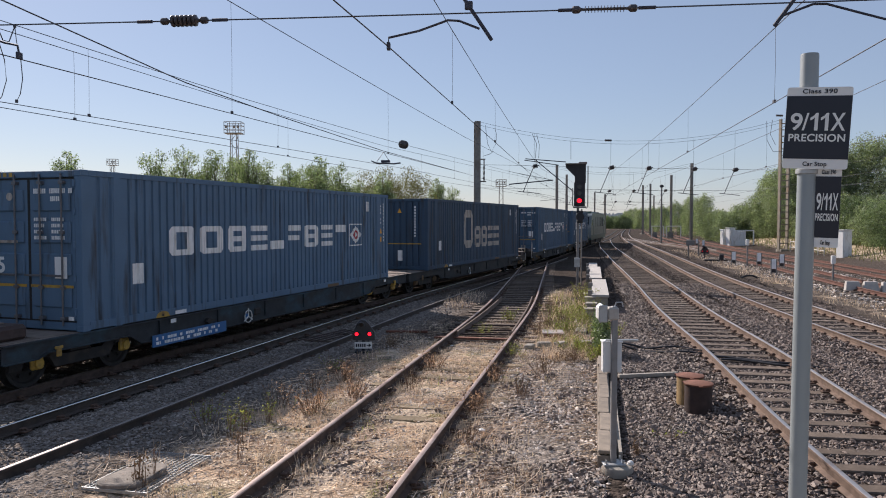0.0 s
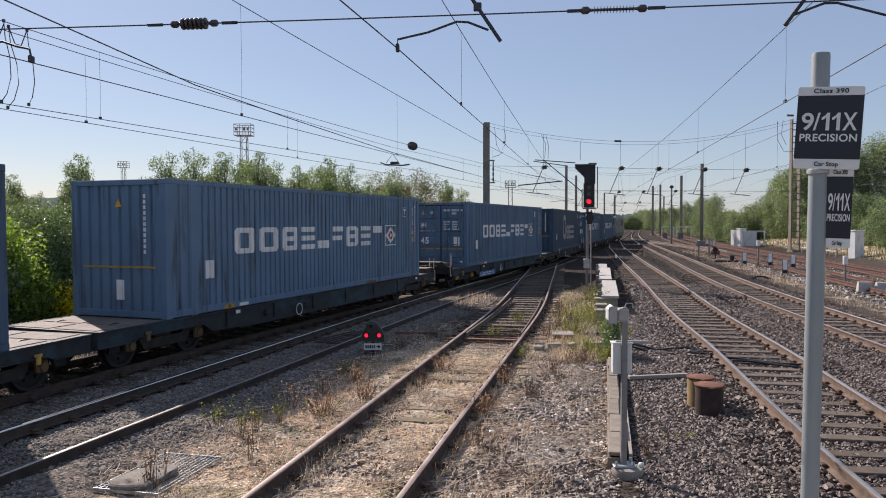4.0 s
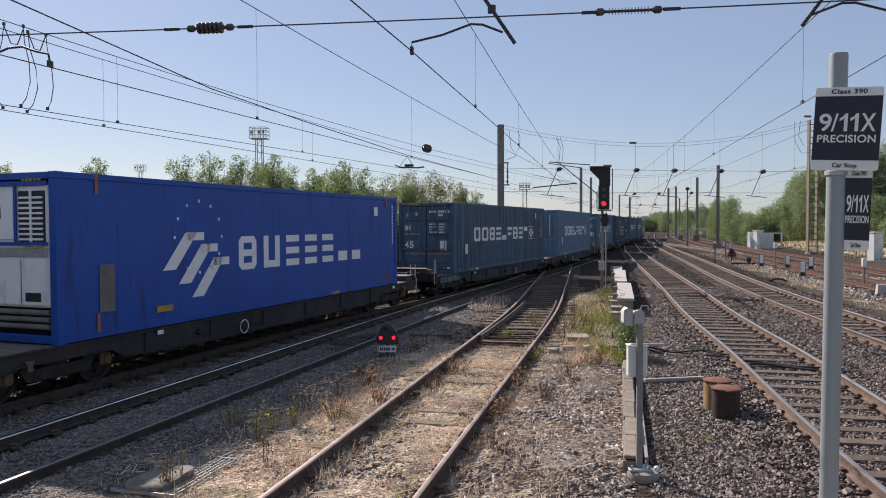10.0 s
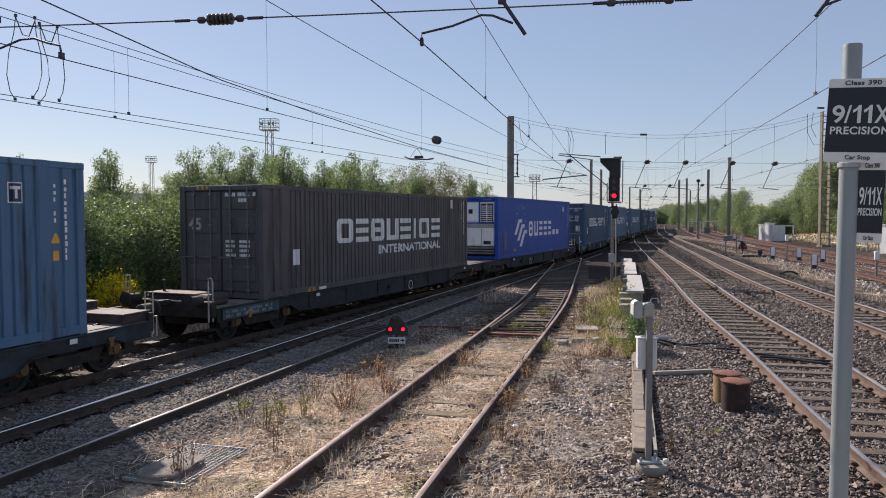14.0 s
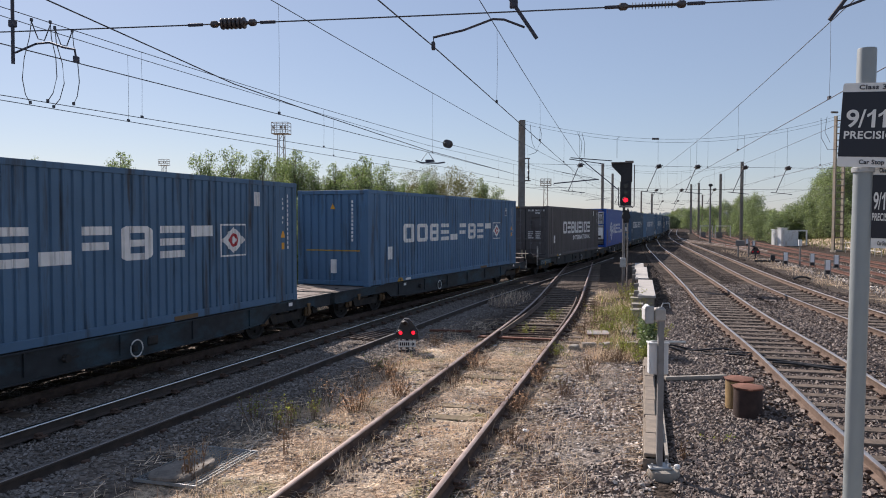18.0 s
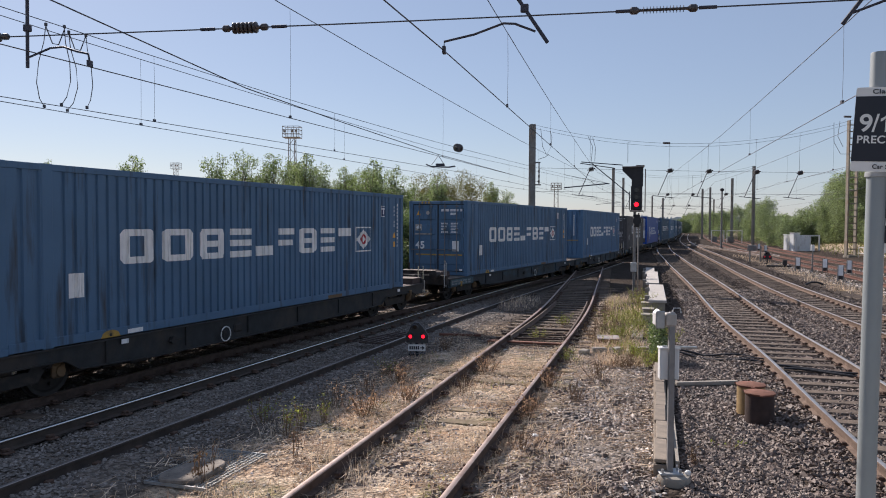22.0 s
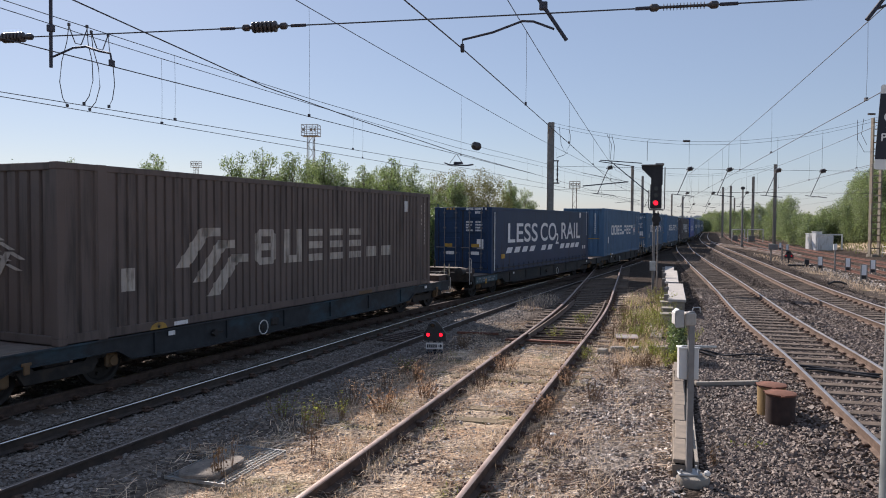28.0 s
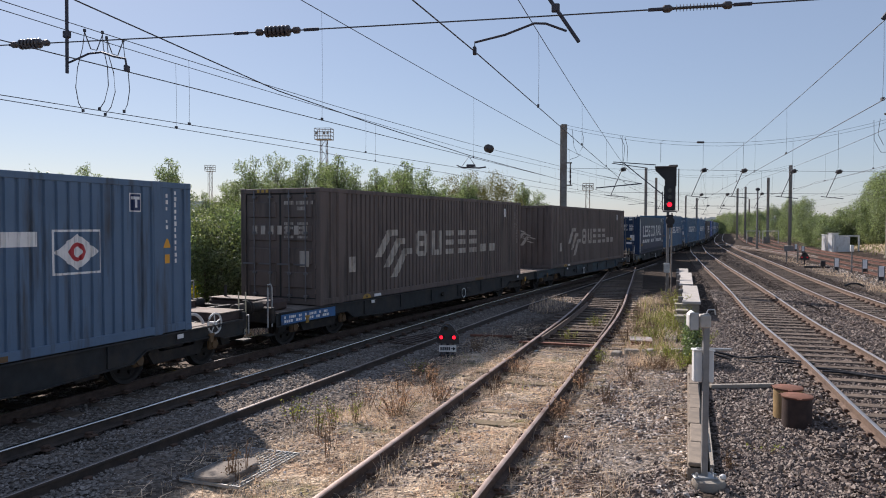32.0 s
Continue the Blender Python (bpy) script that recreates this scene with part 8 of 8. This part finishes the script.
def stones(name, label, x, y, r, size, mt, lift=0.0):
    """Angular stones, each a squashed, jittered octahedral lump."""
    n = len(x)
    base = np.array([(1, 0.15, 0), (0.1, 1, 0.1), (-1, -0.1, 0), (0, -1, 0), (0.45, 0.3, 0.75), (-0.4, -0.3, 0.7), (0, 0, -0.7)])
    faces = np.array([(0, 1, 4), (1, 2, 5), (1, 5, 4), (2, 3, 5), (3, 0, 4), (3, 4, 5), (1, 0, 6), (2, 1, 6), (3, 2, 6), (0, 3, 6)])
    a = r.uniform(0, 2 * np.pi, n)
    s = size * r.lognormal(0, 0.25, n)
    v = base[None] + r.normal(0, 0.17, (n, 7, 3))
    v = v * np.stack([s, s * r.uniform(0.6, 0.95, n), s * r.uniform(0.5, 0.85, n)], -1)[:, None, :]
    c, q = np.cos(a)[:, None], np.sin(a)[:, None]
    vx, vy = v[..., 0] * c - v[..., 1] * q, v[..., 0] * q + v[..., 1] * c
    z = ground_z(x, y)[:, None] + v[..., 2] + (s * 0.25)[:, None] + lift
    P = np.stack([vx + x[:, None], vy + y[:, None], z], -1).reshape(-1, 3)
    F = (faces[None] + 7 * np.arange(n)[:, None, None]).reshape(-1, 3)
    me = bpy.data.meshes.new(name)
    me.vertices.add(len(P))
    me.vertices.foreach_set("co", P.ravel())
    me.loops.add(F.size)
    me.loops.foreach_set("vertex_index", F.ravel().astype(np.int32))
    me.polygons.add(len(F))
    me.polygons.foreach_set("loop_start", np.arange(0, F.size, 3, dtype=np.int32))
    me.polygons.foreach_set("use_smooth", [False] * len(F))
    me.update(calc_edges=True)
    me.materials.append(mt)
    return tagged(new(name, me), label, "stones", kind="stuff")


def tufty(x, y, s=1.4, seed=2.0):
    return np.vectorize(lambda a, b: noise.noise((a * s, b * s * 0.7, seed)))(x, y)


def dark_keep(x, y):
    """Brown ballast: right of the cable trough to the far edge of the second line, less on the sleepers' line."""
    line = 1.95 + 0.206 * (y - 8.75)
    return smooth(0.15, 0.4, x - line) * smooth(2.3, 1.6, x - right2_x(y)) * (1 - 0.25 * (abs(x - right1_x(y)) < 1.2))


def left_keep(x, y):
    return smooth(2.1, 1.2, x - middle_x(y)) * smooth(-2.2, -1.6, x - train_x(y)) * 0.85


def pale_keep(x, y):
    line = 1.95 + 0.206 * (y - 8.75)
    m = np.vectorize(lambda a, b: noise.noise((a * 0.9, b * 0.6, 5.0)))(x, y)
    return np.clip(smooth(1.5, 2.2, x - middle_x(y)) * smooth(0.1, -0.2, x - line) * smooth(20, 17, y) * (0.35 + 0.9 * m + 0.35 * smooth(0.6, 1.6, x - siding_x(y))), 0, 1)


x, y, r = scatter(170000, 1.6, 12.5, 6.3, 26, 31, dark_keep)
pick = r.random(len(x)) < 0.05 + 0.25 * smooth(15, 9, y)
stones("ballast", "paler grey stones among the brown ballast", x[pick], y[pick], r, 0.029, M_STONE_P)
stones("ballast", "brown angular track ballast on the running lines", x[~pick], y[~pick], r, 0.029, M_STONE)
for fx, seed in ((right1_x, 36), (right2_x, 37)):   # shoulders that bury the sleepers' ends
    x, y, r = scatter(70000, 2.5, 14.5, 6.3, 34, seed, lambda a, b: ((abs(a - fx(b)) > 0.86) & (abs(a - fx(b)) < 1.6)) * 1.0)
    stones("ballast", "ballast shoulder along the running line", x, y, r, 0.034, M_STONE, 0.07)
for fx, seed in ((right1_x, 55), (right2_x, 56)):   # stones between the sleepers
    x, y, r = scatter(80000, 3.5, 14.5, 6.3, 34, seed, lambda a, b: (abs(a - fx(b)) < 0.95) * 1.0)
    stones("ballast", "ballast packed between the sleepers of the running line", x, y, r, 0.027, M_STONE, 0.022)
x, y, r = scatter(50000, 9, 32, 56, 100, 57, dark_keep)
stones("ballast", "distant brown track ballast", x, y, r, 0.065, M_STONE_F)
x, y, r = scatter(60000, 4.5, 18.0, 25, 58, 35, dark_keep)
stones("ballast", "brown track ballast farther along the running lines", x, y, r, 0.042, M_STONE_F)
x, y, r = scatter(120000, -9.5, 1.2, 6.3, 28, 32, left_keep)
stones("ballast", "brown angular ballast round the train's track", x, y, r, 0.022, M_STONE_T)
x, y, r = scatter(90000, -4.5, 4.2, 6.3, 24, 33, pale_keep)
stones("gravel", "pale grey gravel round the siding", x, y, r, 0.018, M_STONE_G)
x, y, r = scatter(26000, -0.5, 3.6, 6.3, 15, 52, lambda a, b: np.clip(smooth(0.95, 1.5, a - siding_x(b)) * smooth(0.05, -0.1, a - 1.95 - 0.206 * (b - 8.75)) * (0.35 + 1.1 * tufty(a, b, 0.7, 31.0)), 0, 1))
stones("gravel", "coarse dark clods and stones beside the cable trough", x, y, r, 0.026, M_STONE_G)
x, y, r = scatter(30000, -1.5, 3.6, 6.3, 16, 58, lambda a, b: np.clip(smooth(0.9, 1.2, a - siding_x(b)) * smooth(0.05, -0.1, a - 1.95 - 0.206 * (b - 8.75)) * (tufty(a, b, 1.1, 41.0) * 2.6 + 0.1), 0, 1))
stones("gravel", "dark brown clods of earth and cinders beside the siding", x, y, r, 0.032, M_STONE)
x, y, r = scatter(24000, -4.5, 2.0, 6.3, 16, 59, lambda a, b: np.clip(smooth(0.72, 0.6, abs(a - siding_x(b))) * (tufty(a, b, 1.3, 44.0) * 2.4 + 0.25 * (siding_x(b) - a)), 0, 1))
stones("gravel", "dark cinders between the siding's rails", x, y, r, 0.026, M_STONE)
x, y, r = scatter(7000, -2.5, 6.5, 17, 34, 38, lambda a, b: smooth(1.3, 1.6, a - middle_x(b)) * smooth(2.2, 1.6, a - siding_x(b)))
stones("ballast", "dark ballast round the siding's points", x, y, r, 0.026, M_STONE)
x, y, r = scatter(16000, 12, 24, 16, 60, 34, lambda a, b: smooth(1.5, 2.0, a - right2_x(b)) * smooth(1.5, 1.0, right3_x(b) - 1.2 - a) * 0.6 + 0.3 * (abs(a - right3_x(b)) < 1.8))
stones("gravel", "pale grey gravel beyond the running lines", x, y, r, 0.05, M_STONE_G)


def blades(name, label, x, y, r, h, lean, w, mt, category="grass", z=None):
    """Bent blades of three points on each side."""
    n = len(x)
    a = r.uniform(0, 2 * np.pi, n)
    hh = h * r.lognormal(0, 0.4, n)
    ln = lean * r.uniform(0.1, 1.6, n)
    dx, dy = np.cos(a), np.sin(a)
    sx_, sy_ = -dy * w, dx * w
    z0 = (ground_z(x, y) if z is None else z) - 0.01
    k = 0.55
    P = np.stack([
        np.stack([x - sx_, y - sy_, z0], -1), np.stack([x + sx_, y + sy_, z0], -1),
        np.stack([x + dx * hh * ln * k * 0.6 + sx_ * 0.7, y + dy * hh * ln * k * 0.6 + sy_ * 0.7, z0 + hh * k], -1),
        np.stack([x + dx * hh * ln * k * 0.6 - sx_ * 0.7, y + dy * hh * ln * k * 0.6 - sy_ * 0.7, z0 + hh * k], -1),
        np.stack([x + dx * hh * ln, y + dy * hh * ln, z0 + hh * (1 - 0.3 * np.minimum(ln, 1.5))], -1)], 1).reshape(-1, 3)
    o = 5 * np.arange(n)[:, None]
    F = np.concatenate([o + np.array([[0, 1, 2]]), o + np.array([[0, 2, 3]]), o + np.array([[3, 2, 4]])], 1).reshape(-1, 3)
    me = bpy.data.meshes.new(name)
    me.vertices.add(len(P))
    me.vertices.foreach_set("co", P.ravel())
    me.loops.add(F.size)
    me.loops.foreach_set("vertex_index", F.ravel().astype(np.int32))
    me.polygons.add(len(F))
    me.polygons.foreach_set("loop_start", np.arange(0, F.size, 3, dtype=np.int32))
    me.update(calc_edges=True)
    me.materials.append(mt)
    return tagged(new(name, me), label, category, kind="stuff")


def straw_keep(x, y):
    return np.clip(straw_cover(x, y) * (0.25 + 1.5 * tufty(x, y) + 1.2 * tufty(x, y, 0.55, 21.0)), 0, 1)


x, y, r = scatter(110000, -5.5, 5.0, 6.3, 26, 41, straw_keep)
blades("dry_grass", "flattened straw-coloured dry grass round the siding", x, y, r, 0.10, 1.1, 0.0035, M_STRAW)
x, y, r = scatter(26000, -5.5, 4.0, 6.3, 24, 42, lambda a, b: np.clip(straw_cover(a, b) * (tufty(a, b, 0.8, 7.0) * 2.2 - 0.1), 0, 1))
blades("dry_grass", "taller bleached grass tufts beside the rails", x, y, r, 0.15, 0.7, 0.0038, M_STRAW)
r = np.random.default_rng(53)
y = r.uniform(5, 34, 9000)
x = train_x(y) - r.uniform(0.85, 2.3, 9000)
ok = tufty(x, y, 1.2, 6.0) > -0.12
blades("dry_grass", "sunlit dry grass along the far side of the train's track", x[ok], y[ok], r, 0.13, 0.8, 0.006, M_STRAW, z=-0.30 + 0 * x[ok])
x, y, r = scatter(9000, -5.0, 4.0, 6.3, 24, 43, lambda a, b: np.clip(straw_cover(a, b) * (tufty(a, b, 0.9, 9.0) * 2.5 - 0.5), 0, 1))
blades("weeds", "sparse green weeds in the dry grass", x, y, r, 0.12, 0.7, 0.006, M_WEED)


def strewn(name, label, x, y, r, length, w, mt):
    """Thin dead stalks that lie about on the ground."""
    n = len(x)
    a, L_ = r.uniform(0, np.pi, n), length * r.lognormal(0, 0.5, n)
    dx, dy = np.cos(a) * L_ / 2, np.sin(a) * L_ / 2
    sx_, sy_ = -np.sin(a) * w, np.cos(a) * w
    z = ground_z(x, y) + r.uniform(0.015, 0.05, n)
    t = r.normal(0, 0.12, n) * L_ / 2
    P = np.stack([np.stack([x - dx - sx_, y - dy - sy_, z - t], -1), np.stack([x + dx - sx_, y + dy - sy_, z + t], -1), np.stack([x + dx + sx_, y + dy + sy_, z + t + w], -1),
                  np.stack([x - dx + sx_, y - dy + sy_, z - t + w], -1)], 1).reshape(-1, 3)
    me = bpy.data.meshes.new(name)
    me.from_pydata(P.tolist(), [], np.arange(4 * n).reshape(-1, 4).tolist())
    me.materials.append(mt)
    return tagged(new(name, me), label, "dead stalks", kind="stuff")


def strew_keep(x, y):
    line = 1.95 + 0.206 * (y - 8.75)
    return np.clip(smooth(1.3, 1.9, x - middle_x(y)) * smooth(0.15, -0.15, x - line) * (0.4 + 0.9 * tufty(x, y, 1.0, 12.0)), 0, 1)


x, y, r = scatter(34000, -4.5, 4.5, 6.3, 22, 47, strew_keep)
strewn("strewn_straw", "bleached straw strewn over the gravel", x, y, r, 0.16, 0.0036, M_STRAW)
x, y, r = scatter(15000, -4.5, 4.5, 6.3, 22, 48, strew_keep)
strewn("strewn_twigs", "brown twigs strewn over the gravel", x, y, r, 0.12, 0.0035, M_STALK)
x, y, r = scatter(26000, -4.5, 4.5, 6.3, 22, 49, lambda a, b: np.clip(strew_keep(a, b) * (tufty(a, b, 1.3, 15.0) * 2.2), 0, 1))
blades("dead_weeds", "short red-brown dead weeds among the straw", x, y, r, 0.09, 0.8, 0.004, leafy("red-brown dead weeds", (0.38, 0.235, 0.155), 0.45, 0.15, (1.1, 1.0, 0.8)))
# dry grass that hugs the siding's rails
xs, ys = [], []
r = np.random.default_rng(44)
for side in (-1, 1):
    yy = r.uniform(6.3, 19, 5200)
    xs.append(siding_x(yy) + side * 0.752 + r.choice([-1, 1], 5200) * (0.08 + 0.12 * r.random(5200)))
    ys.append(yy)
x, y = np.concatenate(xs), np.concatenate(ys)
ok = tufty(x, y, 1.1, 3.0) > -0.02
blades("dry_grass", "dry grass growing along the rusty rails", x[ok], y[ok], r, 0.10, 0.9, 0.0035, M_STRAW)
# verge beyond the running lines
x, y, r = scatter(48000, 11, 27, 18, 75, 45, lambda a, b: np.clip(smooth(1.9, 3.0, a - right2_x(b)) * smooth(1.4, 2.2, right3_x(b) - a) * (0.5 + 1.2 * tufty(a, b, 0.5, 4.0)), 0, 1))
blades("dry_grass", "straw-coloured grass on the verge between the tracks", x, y, r, 0.13, 0.8, 0.009, M_STRAW)
x, y, r = scatter(30000, 24, 60, 40, 150, 46, lambda a, b: smooth(3.4, 5.2, a - right4_x(b)) * 0.9)
blades("bank_grass", "rough yellow-green grass on the bank", x, y, r, 0.3, 0.6, 0.03, leafy("bank grass", (0.17, 0.17, 0.08), 0.4, 0.25))


x, y, r = scatter(16000, 2.2, 5.4, 15.5, 30, 47, lambda a, b: smooth(1.1, 1.5, a - siding_x(b)) * smooth(0.0, 0.3, 1.85 + 0.2 * (b - 8.6) - a) * np.clip(0.5 + 1.4 * tufty(a, b, 1.1, 4.0), 0, 1))
blades("dry_grass", "tangled brown-yellow grass along the raised trough", x, y, r, 0.2, 0.8, 0.005, M_STRAW)
x, y, r = scatter(6000, 2.2, 5.4, 17.5, 30, 48, lambda a, b: smooth(1.1, 1.5, a - siding_x(b)) * smooth(0.0, 0.3, 1.85 + 0.2 * (b - 8.6) - a) * np.clip(0.2 + 1.8 * tufty(a, b, 1.3, 5.0), 0, 1))
blades("weeds", "yellow-green weeds along the raised trough", x, y, r, 0.2, 0.7, 0.007, M_WEED)


M_REDWEED = leafy("red-brown seeding weeds", (0.52, 0.35, 0.24), 0.45, 0.3, (1.1, 1.0, 0.8))


def weed_clump(x, y, h, spread, n, mt, name, label, seed, leafn=0):
    r = np.random.default_rng(seed)
    t = thing(name, pose(x, y, float(ground_z(x, y))), label, "weed", "weeds by the siding")
    g = Geo()
    tips = []
    for i in range(n):
        a, q = r.uniform(0, 6.28), spread * r.random()
        b = (q * 0.5 * math.cos(a), q * 0.5 * math.sin(a), 0)
        e = (q * math.cos(a) + r.normal(0, 0.03), q * math.sin(a) + r.normal(0, 0.03), h * r.uniform(0.55, 1.1))
        m = ((b[0] + e[0]) / 2 + r.normal(0, 0.02), (b[1] + e[1]) / 2 + r.normal(0, 0.02), e[2] * 0.5)
        g.tube([b, m, e], 0.004, 4)
        tips += [m, e, tuple((np.array(m) + np.array(e)) / 2)]
    part("stem_tuft", g, M_STALK, t, sharp=0, kind="stuff")
    if leafn:
        me = leaf_cloud([(p[0], p[1], p[2], 0.06, 0.06, 0.07) for p in tips], int(leafn * 0.75), 0.018, seed)
        me.materials.append(mt)
        part("foliage", me, mt, t)
    return t


for i, (x, y, h, sp, n, lv, mt) in enumerate((
        (3.2, 19.2, 0.42, 0.6, 40, 1500, M_WEED), (3.9, 20.6, 0.45, 0.6, 40, 1500, M_WEED), (3.5, 21.8, 0.42, 0.7, 40, 1300, M_WEED), (4.4, 22.8, 0.5, 0.6, 40, 1500, M_WEED), (4.9, 25.0, 0.6, 0.6, 36, 1300, M_WEED),
        (5.3, 27.4, 0.6, 0.7, 36, 1200, M_WEED), (3.0, 16.4, 0.32, 0.5, 34, 1500, M_WEED), (3.3, 15.6, 0.3, 0.42, 34, 1400, M_WEED), (2.7, 15.4, 0.25, 0.4, 26, 600, M_STALK), (4.0, 18.2, 0.45, 0.5, 30, 1200, M_WEED),
        (2.95, 20.4, 0.5, 0.55, 36, 300, M_STALK), (3.4, 23.6, 0.55, 0.6, 36, 400, M_STALK), (2.5, 19.0, 0.4, 0.4, 30, 200, M_STALK), (1.95, 14.2, 0.35, 0.35, 22, 60, M_STALK), (1.3, 12.4, 0.35, 0.3, 18, 40, M_STALK),
        (-0.55, 12.8, 0.42, 0.3, 16, 60, M_STALK), (-2.2, 12.6, 0.36, 0.5, 20, 160, M_REDWEED), (-2.6, 11.6, 0.36, 0.35, 14, 110, M_REDWEED), (-2.1, 14.2, 0.3, 0.4, 28, 160, M_WEED),
        (-3.4, 10.6, 0.35, 0.25, 14, 160, M_WEED), (-2.75, 10.2, 0.45, 0.2, 10, 120, M_WEED), (-3.34, 8.0, 0.36, 0.16, 12, 140, M_STALK), (-3.25, 8.2, 0.5, 0.05, 3, 30, M_STALK), (-2.5, 9.0, 0.4, 0.12, 5, 40, M_STALK), (-1.2, 17.2, 0.3, 0.3, 22, 150, M_STALK),
        (0.3, 9.6, 0.3, 0.2, 12, 30, M_STALK), (0.42, 11.1, 0.3, 0.22, 26, 260, M_REDWEED), (0.55, 11.6, 0.26, 0.2, 22, 200, M_REDWEED), (0.95, 13.3, 0.34, 0.25, 26, 260, M_REDWEED), (-1.5, 12.2, 0.3, 0.35, 34, 380, M_REDWEED), (-2.0, 11.2, 0.32, 0.4, 40, 420, M_REDWEED), (-1.75, 13.4, 0.34, 0.4, 36, 420, M_REDWEED), (-0.2, 14.6, 0.3, 0.3, 28, 300, M_REDWEED), (-2.9, 10.0, 0.34, 0.14, 9, 110, M_WEED), (-2.55, 10.7, 0.38, 0.12, 8, 100, M_WEED), (1.55, 15.8, 0.3, 0.2, 14, 260, M_WEED), (1.0, 19.0, 0.25, 0.3, 16, 260, M_WEED), (1.9, 21.5, 0.35, 0.3, 18, 400, M_WEED), (3.05, 9.9, 0.16, 0.2, 8, 50, M_WEED), (2.45, 9.2, 0.22, 0.2, 12, 60, M_STALK))):
    weed_clump(x, y, h, sp, n, mt, "weed_clump", "leafy yellow-green weeds beside the siding" if mt is M_WEED else "red-brown seeding weeds in dry grass" if mt is M_REDWEED else "dead brown weed stalks in dry grass", 60 + i, lv)
ivy = thing("climbing_plant", pose(3.5, 16.2, -0.22), "dense dark green climbing plant on the trough end", "plant")
me = leaf_cloud([(0, 0, 0.3, 0.2, 0.4, 0.32), (0.02, 0.2, 0.65, 0.17, 0.3, 0.28), (0.05, 0.5, 0.5, 0.18, 0.4, 0.4), (0, -0.35, 0.2, 0.16, 0.25, 0.2)], 2600, 0.03, 91)
me.materials.append(M_LEAF_C)
part("foliage", me, M_LEAF_C, ivy)
part("stem", Geo().tube([(0, 0, 0), (0.03, 0.1, 0.35), (0, 0.2, 0.8)], 0.02, 6), M_BARK, ivy)
r = np.random.default_rng(54)
a, q = r.uniform(0, 6.28, 2600), r.random(2600) ** 0.6
x, y = HEAP[0] + 0.75 * q * np.cos(a) + 0.35 * q * np.sin(a), HEAP[1] + 2.6 * q * np.sin(a)
stones("gravel", "low heap of pale gravel beside the points", x, y, r, 0.028, M_STONE_P, 0.05)
blades("dry_grass", "dry stalks on the gravel heap", x[:700], y[:700], r, 0.2, 0.6, 0.006, M_STRAW)
# litter
for i, (x, y, s) in enumerate(((0.55, 10.2, 0.06), (-1.95, 8.6, 0.08), (-0.5, 16.0, 0.05), (0.2, 17.2, 0.05))):
    t = thing("litter", pose(x, y, -0.19, R.uniform(-20, 20), R.uniform(-20, 20), R.uniform(0, 180)), "crumpled pale scrap of litter", "litter", "litter")
    part("scrap", Geo().lathe([(0.01, -s * 0.2), (s, 0), (s * 0.7, s * 0.3), (s * 0.2, s * 0.35)], 6), M_WHITE, t)
for i in range(14):                             # dead canes
    x, y = R.uniform(-2.4, -0.7), R.uniform(10.2, 14.5)
    if x < float(middle_x(y)) + 1.6:
        continue
    t = thing("dead_cane", pose(x, y, -0.17, 0, R.uniform(-8, 4), R.uniform(0, 180)), "bleached dead plant cane lying on the ground", "dead stalk", "dead canes")
    part("cane", Geo().tube([(0, 0, 0), (0.2, 0.03, 0.03), (0.45, 0.0, 0.02)], 0.006, 5), M_STRAW, t)


# ---- what moves ----
def motions():
    times = np.arange(0, 32.01, 0.5)
    for k, c in containers.items():
        f = front(k)
        walk(c, [(t, stand(f - LEN + run(t), f + run(t), TRAIN_Z + DECK)) for t in times])
        w, wheels = wagons[k]
        walk(w, [(t, stand(f - LEN + run(t), f + run(t), TRAIN_Z)) for t in times])
        # wheels turn while their wagon is within sight
        seen = [t for t in np.arange(0, 32.001, 1 / 15) if -6 < f + run(t) < 62]
        for wh, x in wheels:
            rows = [(t, pose(x, 0, 0.42, 0, math.degrees((run(t) - run(seen[0])) / 0.42) % 360.0, 0)) for t in seen] if seen else []
            if not rows:
                continue
            if rows[0][0] > 0.1:
                rows = [(0.0, rows[0][1])] + rows
            if rows[-1][0] < 31.9:
                rows = rows + [(32.0, rows[-1][1])]
            walk(wh, rows)
    s = front(-3) + 3.2
    walk(loco, [(t, stand(s + run(t), s + 20.4 + run(t), TRAIN_Z)) for t in times])


motions()
